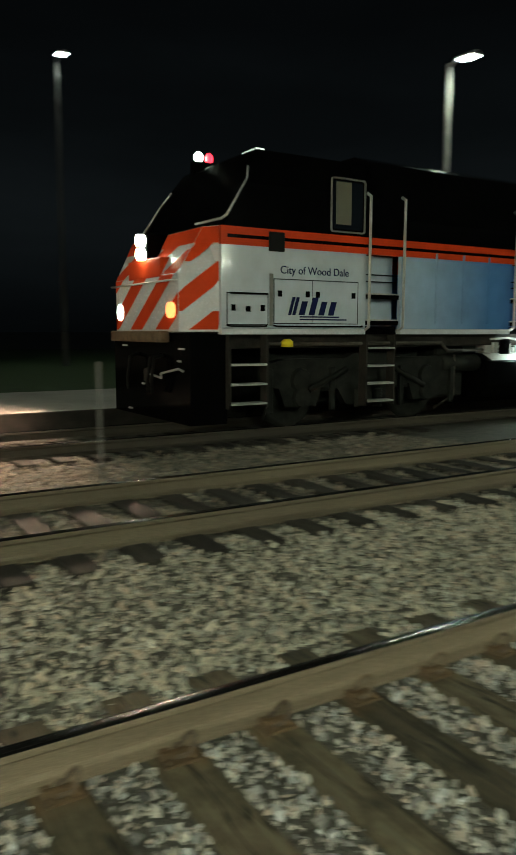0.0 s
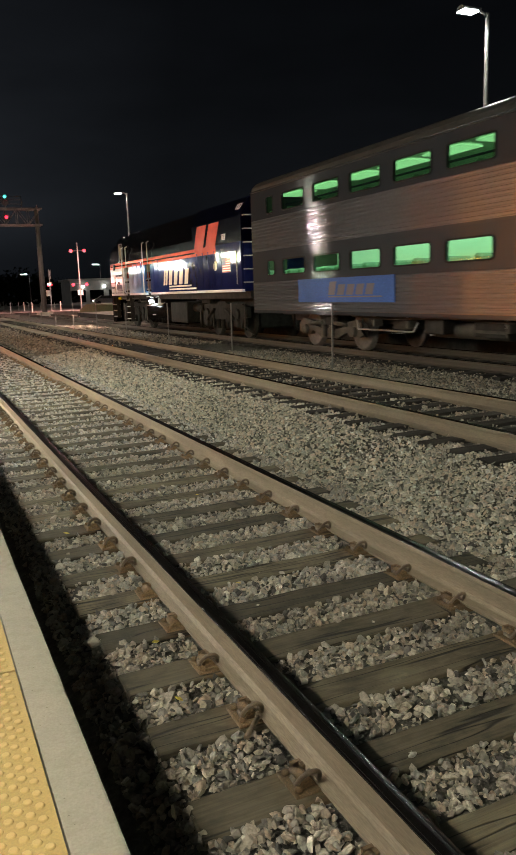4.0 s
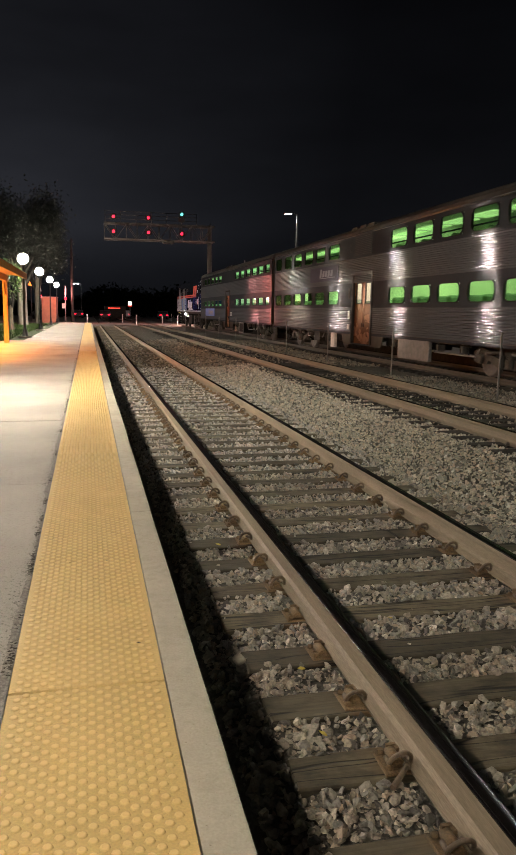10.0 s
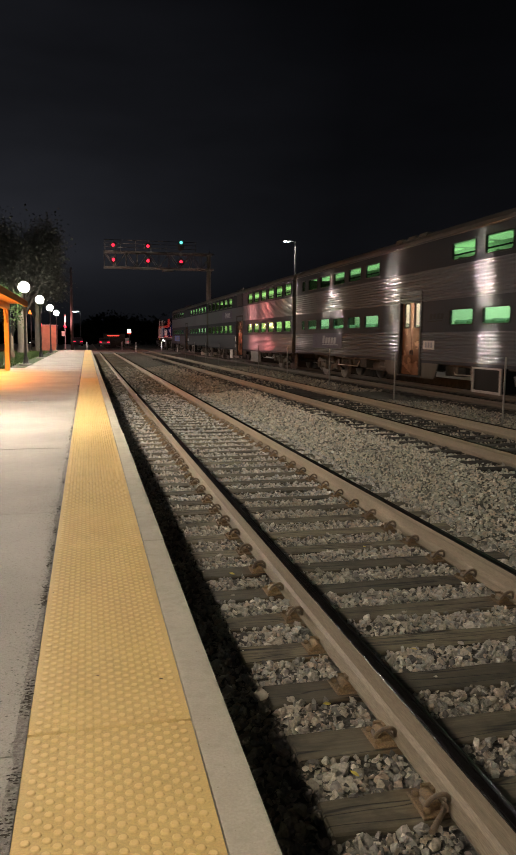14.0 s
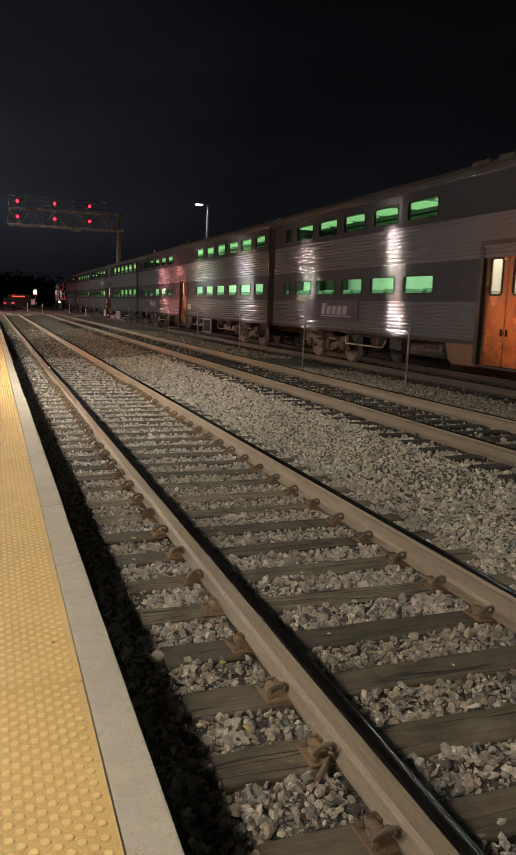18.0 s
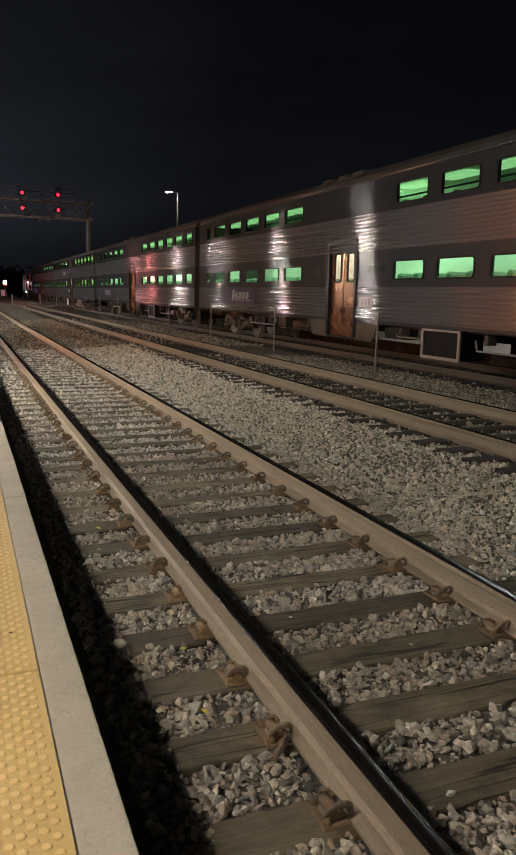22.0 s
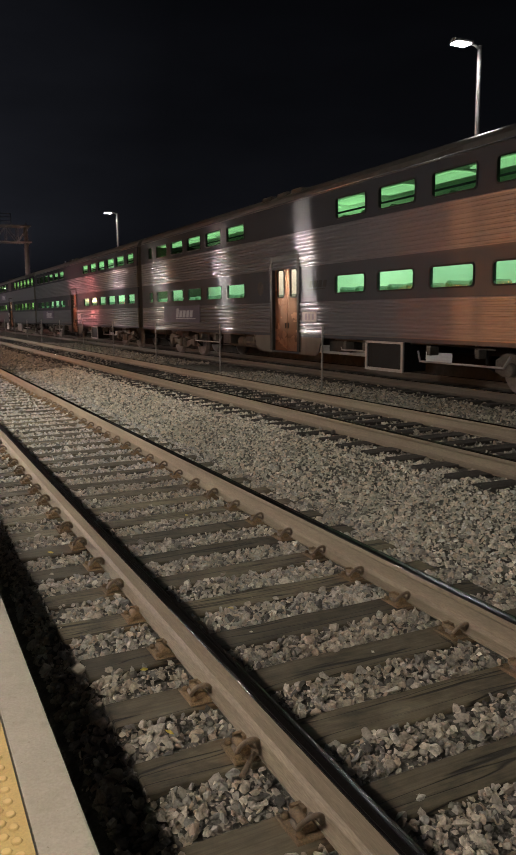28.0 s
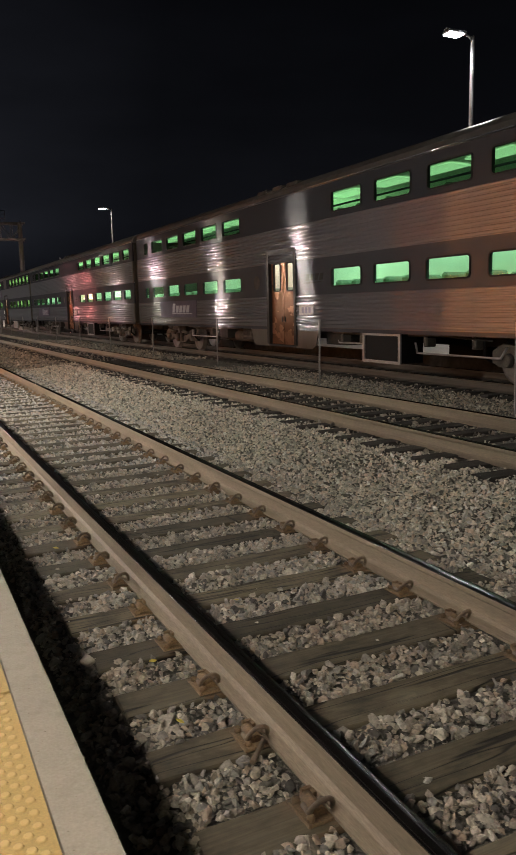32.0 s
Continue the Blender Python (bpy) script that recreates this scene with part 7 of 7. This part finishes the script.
    for y in (5.2, 7.4, 9.6):
        bm_lathe(b, ((0.55, 4.42), (0.55, 4.5), (0.48, 4.54)), (0, y, 0), 20)
    part("roof_fan", b, M_LOCOBLACK, loco, "round roof fan")
    part("exhaust_stack", box_bm(-0.3, 0.3, 11.4, 12.4, 4.42, 4.56, 0.03), M_LOCOBLACK, loco)
    return loco


loco = locomotive()


# ---- distance ----
def utility_pole(x, y, h, label):
    ob = base("utility_pole", pose(x, y, 0), label, "utility pole")
    b = bmesh.new()
    bm_tube(b, (0, 0, -0.5), (0, 0, h), 0.2, 0.13, 10)
    part("pole", b, M_POLEWOOD, ob)
    return ob


def tree(x, y, h, spread, mat, seed, leaves=900, size=0.28, label="leafy tree in the dark", bark=None, girth=1.0):
    rnd = random.Random(seed)
    ob = base("tree", pose(x, y, 0), label, "tree")
    b = bmesh.new()
    bm_lathe(b, ((h * 0.055 * girth, -0.4), (h * 0.042 * girth, 0.25), (h * 0.036 * girth, 0.8), (h * 0.033 * girth, h * 0.25), (h * 0.024 * girth, h * 0.45)), n=12)
    part("trunk", b, bark or M_BARK, ob)
    limbs = []
    for i in range(14):
        b = bmesh.new()
        a = rnd.uniform(0, 2 * math.pi)
        z0 = h * rnd.uniform(0.25, 0.45)
        end = Vector((math.cos(a) * spread * rnd.uniform(0.4, 0.8), math.sin(a) * spread * rnd.uniform(0.4, 0.8), h * rnd.uniform(0.55, 0.88)))
        bm_tube(b, (0, 0, z0), end, h * 0.016, h * 0.005, 6)
        part("limb", b, M_SHADEBARK, ob)
        limbs.append(end)
    b = bmesh.new()
    for i in range(leaves):
        c = limbs[rnd.randrange(14)]
        p = c + Vector((rnd.gauss(0, spread * 0.2), rnd.gauss(0, spread * 0.2), rnd.gauss(0, h * 0.08)))
        d1, d2 = Vector((rnd.gauss(0, 1), rnd.gauss(0, 1), rnd.gauss(0, 1))).normalized(), Vector((rnd.gauss(0, 1), rnd.gauss(0, 1), rnd.gauss(0, 1))).normalized()
        k = size * rnd.uniform(0.6, 1.4)
        b.faces.new([b.verts.new(p + d1 * k), b.verts.new(p + d2 * k * 0.6), b.verts.new(p - d1 * k), b.verts.new(p - d2 * k * 0.6)])
    part("crown", b, mat, ob)
    return ob


tree(-6.9, 70.0, 12.0, 3.4, M_NIGHTLEAF, 3, 15000, 0.12, "tall tree with a pale trunk on the lawn", M_LITBARK)
tree(-6.0, 76.5, 11.0, 2.8, M_NIGHTLEAF, 4, 13000, 0.12, "tall tree with a pale trunk on the lawn", M_LITBARK, 0.7)
tree(-6.3, 53.0, 5.0, 0.9, M_LEAF, 5, 900, 0.09, "young leafy tree beside a lit globe lamp")
tree(53.5, 126.0, 5.6, 3.6, M_LEAF, 91, 4200, 0.17, "lamp-lit tree in the car park")
# a belt of dark woods along the horizon
rs_ = np.random.RandomState(12)
n_leaf = 42000
wx, wy = rs_.uniform(-190, 260, n_leaf), rs_.uniform(205, 235, n_leaf)
top = 6.5 + 2.6 * np.sin(wx * 0.09) + 1.5 * np.sin(wx * 0.23 + 1) + 0.9 * np.sin(wx * 0.61 + wy * 0.3)
wz = top * rs_.uniform(0, 1, n_leaf) ** 0.7 - 0.4
ctr = np.stack([wx, wy, wz], 1)
da, db = rs_.normal(size=(n_leaf, 3)), rs_.normal(size=(n_leaf, 3))
da /= np.linalg.norm(da, axis=1)[:, None]
db /= np.linalg.norm(db, axis=1)[:, None]
sz = (rs_.uniform(0.22, 0.5, n_leaf) * np.where(wz < top * 0.8 - 0.4, 2.6, 1.0))[:, None]
quad = np.stack([ctr + da * sz, ctr + db * sz * 0.7, ctr - da * sz, ctr - db * sz * 0.7], 1).reshape(-1, 3)
me_w = bpy.data.meshes.new("far_woods")
me_w.from_pydata(quad.tolist(), [], np.arange(n_leaf * 4).reshape(-1, 4).tolist())
me_w.materials.append(M_UNLITLEAF.m)
tagged(new("far_woods", me_w), "dark belt of woods along the horizon", "woods", kind="stuff")
utility_pole(-3.15, 98.5, 10.3, "tall wooden utility pole by the crossing")


def bollard(x, y, h=1.1):
    b = bmesh.new()
    bm_lathe(b, ((0.1, 0), (0.1, 0.03), (0.05, 0.05), (0.05, h - 0.04), (0.03, h)), (0, 0, 0), 10)
    ob = thing("marker_post", b, M_WHITEPLASTIC, "white flexible marker post at the crossing", "marker post", "marker posts at the crossing")
    ob.matrix_basis = pose(x, y, 0.0)
    return ob


for x, y in ((-1.35, 84.9), (3.0, 97.0), (4.0, 85.2), (8.0, 97.0), (8.6, 85.0), (10.9, 85.4), (11.6, 97), (14.0, 85.5)):
    bollard(x, y)


def crossing_signal(x, y, face, levels=(2.9,), turn=90, boards=True):
    ob = base("crossing_signal", pose(x, y, 0.0, 0, 0, turn), "railway crossing signal with lit red flashers", "crossing signal", "crossing signals")
    b = bmesh.new()
    bm_lathe(b, ((0.16, 0), (0.16, 0.1), (0.06, 0.12), (0.055, 4.4), (0.03, 4.5)), n=10)
    part("mast", b, M_STEELPOST, ob)
    for z_ in levels:
        b = bmesh.new()
        bm_tube(b, (-0.75, 0, z_), (0.75, 0, z_), 0.04, n=8)
        part("arm", b, M_BLACKMETAL, ob)
        for x_ in (-0.75, 0.75):
            b = bmesh.new()
            bm_tube(b, (x_, -0.06 * face, z_), (x_, 0.06 * face, z_), 0.22, n=18)
            hd = part("flasher", b, M_BLACKMETAL, ob)
            b = bmesh.new()
            bm_tube(b, (x_, -0.1, z_), (x_, 0.1, z_), 0.16, n=14)
            part("lens", b, M_REDLIGHT, hd, "lit red lens")
    if len(levels) > 1:
        b = bmesh.new()
        bm_tube(b, (0, 0, 4.4), (0, 0, levels[-1] + 0.9), 0.055, n=10)
        part("upper_mast", b, M_STEELPOST, ob)
    for a in ((45, -45) if boards else ()):
        b = box_bm(-0.6, 0.6, -0.015, 0.015, -0.1, 0.1)
        bmesh.ops.transform(b, matrix=pose(0, -0.09, 3.9, 0, a, 0), verts=b.verts[:])
        part("crossbuck", b, M_WHITEPLASTIC, ob, "white crossbuck board")
    part("control_box", box_bm(-0.3, 0.3, 0.07, 0.42, 1.7, 2.3, 0.02), M_WHITEPLASTIC, ob, "white control box")
    return ob


crossing_signal(12.6, 83.0, 1)
crossing_signal(16.9, 88.4, 1, (2.9, 6.7), -10, False)
crossing_signal(-4.0, 98.5, 1)
crossing_signal(-6.2, 84.0, 1)


def relay_cabin(x, y, w, d, h, wall, z, label):
    ob = base("relay_cabin", pose(x, y, z), label, "equipment cabin")
    part("body", box_bm(-w / 2, w / 2, -d / 2, d / 2, -0.15, h, 0.02), wall, ob)
    part("lid", box_bm(-w / 2 - 0.08, w / 2 + 0.08, -d / 2 - 0.08, d / 2 + 0.08, h + 0.003, h + 0.1, 0.02), M_STEELPOST, ob)
    part("door", box_bm(-w / 2 - 0.03, -w / 2 - 0.004, -0.45, 0.45, 0.1, h - 0.15, 0.008), M_STEELPOST, ob)
    return ob


bm = bmesh.new()
bm_plate(bm, ((64.01, -0.5), (83.6, -0.5), (83.6, 0.1), (80.0, 0.74), (66.0, 0.72), (64.01, 0.13)), 15.7, 23.9)
thing("lawn_bank", bm, M_GRASS, "raised grass bank below the relay cabin", "grass", kind="structure")
relay_cabin(19.7, 69.0, 1.7, 5.4, 2.45, M_RUSTSHED, 0.84, "weathered brown metal relay cabin on a grass bank")
relay_cabin(-5.6, 92.0, 1.7, 3.0, 2.8, M_REDWALL, 0.1, "signal cabin by the crossing, its wall toned as if red-lit")


def parked_car(x, y, turn, paint, lit, label):
    ob = base("parked_car", pose(x, y, 0.06, 0, 0, turn), label, "car", "distant cars")
    b = bmesh.new()
    bm_plate(b, ((-2.2, 0.35), (-2.25, 0.75), (-2.1, 0.95), (-1.3, 1.0), (-0.7, 1.42), (0.9, 1.45), (1.6, 1.0), (2.1, 0.85), (2.25, 0.6), (2.2, 0.35)), -0.85, 0.85)
    part("body", bevelled(b, 0.06), paint, ob)
    b = bmesh.new()
    bm_plate(b, ((-1.15, 1.02), (-0.66, 1.36), (0.84, 1.39), (1.42, 1.02)), -0.87, 0.87)
    part("glazing", b, M_DARKGLASS, ob)
    for y_ in (-1.4, 1.4):
        for s in (-1, 1):
            b = bmesh.new()
            bm_tube(b, (s * 0.88, y_, 0.28), (s * 0.68, y_, 0.28), 0.33, n=14)
            part("wheel", b, M_RUBBER, ob)
    for s in (-0.6, 0.6):
        part("rear_light", box_bm(s - 0.16, s + 0.16, -2.29, -2.24, 0.68, 0.82), M_REDLIGHT if lit else M_FLAGRED, ob)
        part("front_light", box_bm(s - 0.16, s + 0.16, 2.25, 2.3, 0.6, 0.72), M_HEADLIGHT if lit else M_WHITEPLASTIC, ob)
    return ob


M_CARWHITE = speckled("white_car_paint", (0.7, 0.7, 0.7), (0.62, 0.62, 0.62), 2, 0.3)
M_CARORANGE = speckled("orange_car_paint", (0.5, 0.2, 0.03), (0.44, 0.17, 0.03), 2, 0.3)
M_CARRED = speckled("red_car_paint", (0.4, 0.03, 0.025), (0.34, 0.025, 0.02), 2, 0.3)
M_CARDARK = speckled("dark_car_paint", (0.03, 0.03, 0.035), (0.05, 0.05, 0.055), 2, 0.3)
for x, y, turn, paint, lit in ((44, 100, 75, M_CARWHITE, False), (47, 108, 80, M_CARRED, True), (49.5, 115, 78, M_CARWHITE, False), (36, 104, 60, M_CARDARK, True), (52, 118, 75, M_CARORANGE, False), (30, 131, 85, M_CARDARK, True), (35, 133, 85, M_CARDARK, True),
                               (1.5, 128, 0, M_CARDARK, True), (-3, 140, 4, M_CARDARK, True), (6, 150, 0, M_CARWHITE, True), (12, 138, 0, M_CARDARK, True), (-8, 122, 40, M_CARDARK, True)):
    parked_car(x, y, turn, paint, lit, "distant car with lit lamps" if lit else "pale parked car in the distance")
for i, (x, y, z) in enumerate(((58, 138, 9.0), (60, 131, 6.2), (74, 150, 7.5), (34, 96, 6.0), (-16, 130, 6.5), (20, 150, 6.0), (-2.6, 165, 7.0), (36, 160, 8.0))):
    l2 = street_lamp("distant lit car park lamp", z, M_BLACKMETAL, 3.2)
    l2.matrix_basis = pose(x, y, 0.0)


def store(x0, x1, y0, y1, h, wall, label, lit):
    ob = base("building", pose(0, 0, 0), label, "building")
    part("wall", box_bm(x0, x1, y0, y1, -0.5, h), wall, ob)
    part("roof", box_bm(x0 - 0.3, x1 + 0.3, y0 - 0.3, y1 + 0.3, h + 0.004, h + 0.35, 0.02), M_DARKWALL, ob)
    n_ = int((y1 - y0) / 4)
    for i in range(n_):
        y = y0 + 2 + i * 4
        w_ = part("window", box_bm(x0 - 0.07, x0 - 0.004, y - 1.1, y + 1.1, 0.9, 2.5), M_BLACKMETAL, ob)
        part("pane", box_bm(x0 - 0.09, x0 - 0.075, y - 1.0, y + 1.0, 1.0, 2.4), M_DARKGLASS, w_)
    part("door", box_bm(x0 - 0.08, x0 - 0.005, y0 + 0.3, y0 + 1.3, 0, 2.1), M_BLACKMETAL, ob)
    return ob


store(27, 40, -3.7, 14.0, 5.8, M_WALL, "pale low building beyond the grass", False)
store(70, 95, 96, 140, 5.0, M_WALL, "low pale store at the car park's far side", True)
store(60, 80, 20, 60, 6.5, M_DARKWALL, "dark low building in the distance", False)
store(-60, -45, 100, 150, 6.0, M_DARKWALL, "dark low building in the distance", False)
# lit store front beyond the crossing
M_WALLAMP = Mat("lit_wall_lamp", (0.9, 0.9, 0.9), 0.3).glow((1.0, 0.98, 0.94), 26.0)
M_REDPANEL = Mat("lit_red_panel", (0.5, 0.05, 0.03), 0.4).glow((1.0, 0.05, 0.03), 2.2)
M_WHITEPANEL = Mat("lit_white_panel", (0.9, 0.9, 0.9), 0.4).glow((1.0, 0.85, 0.75), 2.6)
shop = base("store_building", pose(33.5, 142.0, 0), "low pale store with bright wall lamps", "building")
part("wall", box_bm(-7.5, 8.0, 0, 9, -0.5, 4.3), M_DARKWALL, shop)
part("roof", box_bm(-7.9, 8.4, -0.4, 9.4, 4.304, 4.7, 0.03), M_DARKWALL, shop)
for x in (-6.0, -2.6, 1.0, 4.6):
    part("shop_window", box_bm(x - 1.3, x + 1.3, -0.06, -0.004, 0.4, 2.6), M_DARKGLASS, shop, "dark shop window")
for x in (-5.2, -1.2, 2.9, 6.4):
    b = bmesh.new()
    bm_lathe(b, ((0.1, 3.0), (0.26, 3.1), (0.26, 3.35), (0.1, 3.45)), (x, -0.3, 0), 12)
    part("wall_lamp", b, M_WALLAMP, shop, "bright white wall lamp")
sign = base("illuminated_sign", pose(6.3, 141.0, 0), "red and white lit sign on a post", "sign")
b = bmesh.new()
bm_tube(b, (0, 0, -0.3), (0, 0, 2.2), 0.1, n=8)
part("post", b, M_BLACKMETAL, sign)
part("white_panel", box_bm(-0.3, 0.3, -0.12, 0.12, 2.5, 3.15, 0.02), M_WHITEPANEL, sign, "glowing white panel")
part("red_panel", box_bm(-0.3, 0.3, -0.13, 0.13, 2.3, 2.48, 0.02), M_REDPANEL, sign, "glowing red panel")
kiosk = base("canopy_building", pose(4.4, 146.0, 0), "low dark building with a lit red strip", "building")
part("wall", box_bm(-2.6, 1.4, 0, 4, -0.5, 2.3), M_UNDER, kiosk)
part("red_strip", box_bm(-1.9, 0.3, -0.08, -0.004, 1.85, 2.0), M_REDPANEL, kiosk, "glowing red strip")
# sodium lamps by the crossing
sod = base("sodium_lamp", pose(20.1, 84.6, 0.02), "lit orange lamp on a post", "lamp post")
b = bmesh.new()
bm_tube(b, (0, 0, 0), (0, 0, 4.4), 0.07, 0.05, 8)
part("post", b, M_BLACKMETAL, sod)
b = bmesh.new()
bm_lathe(b, ((0.15, 4.35), (0.42, 4.5), (0.45, 4.75), (0.15, 5.0)), n=14)
part("lantern", b, Mat("lit_sodium_lantern", (0.8, 0.5, 0.2), 0.3).glow((1.0, 0.22, 0.03), 1.7), sod, "glowing orange lantern")
copy_thing(sod, pose(-8.0, 97.0, 0))
# grass tufts on the near lawn
bm = bmesh.new()
rnd = random.Random(77)
for i in range(9000):
    x, y = rnd.uniform(-9.0, -4.85), rnd.uniform(34.6, 78)
    h, a = rnd.uniform(0.05, 0.13), rnd.uniform(0, 6.28)
    dx, dy = math.cos(a) * 0.02, math.sin(a) * 0.02
    bm.faces.new([bm.verts.new(p) for p in ((x - dx, y - dy, 0.155), (x + dx, y + dy, 0.155), (x + dy * 1.5, y - dx * 1.5, 0.16 + h))])
thing("grass_tufts", bm, M_BLADE, "short green grass behind the platform", "grass", kind="stuff")


# ---- what moves ----
# seconds and the place along the track of the coupling between locomotive and first car
RUN = ((0, -22.5), (0.5, -16.3), (1, -10.3), (1.5, -4.7), (2, 0.8), (2.5, 6.0), (3, 11.1), (3.5, 16.1), (4.5, 25.4), (5.5, 34.1), (6, 37.9), (6.5, 41.5), (7, 45.0), (7.5, 48.5), (8, 51.8),
       (8.5, 55.1), (9, 58.3), (9.5, 61.4), (10, 64.4), (10.5, 67.3), (11, 70.1), (11.5, 72.9), (12, 75.7), (12.5, 78.4), (13, 81.1), (13.5, 83.8), (14, 86.3), (14.5, 88.8), (15, 91.2),
       (15.5, 93.5), (16.5, 97.8), (17.5, 101.8), (18, 103.5), (18.5, 105.0), (19, 106.2), (19.5, 107.2), (20, 108.0), (20.5, 108.5), (21, 108.8), (21.5, 108.9), (22, 108.9), (32, 108.9))


def motions():
    walk(lens_cover, [(t, pose(7.28, 0, z)) for t, z in ((0, 9.9), (15.3, 9.9), (15.7, 10.32), (32, 10.32))])
    for ob, off in ((loco, 0.0), (car_a, 0.0), (car_b, -CAR), (car_c, -2 * CAR), (car_d, -3 * CAR)):
        walk(ob, [(t, pose(C3, s + off, Z3)) for t, s in RUN])


motions()
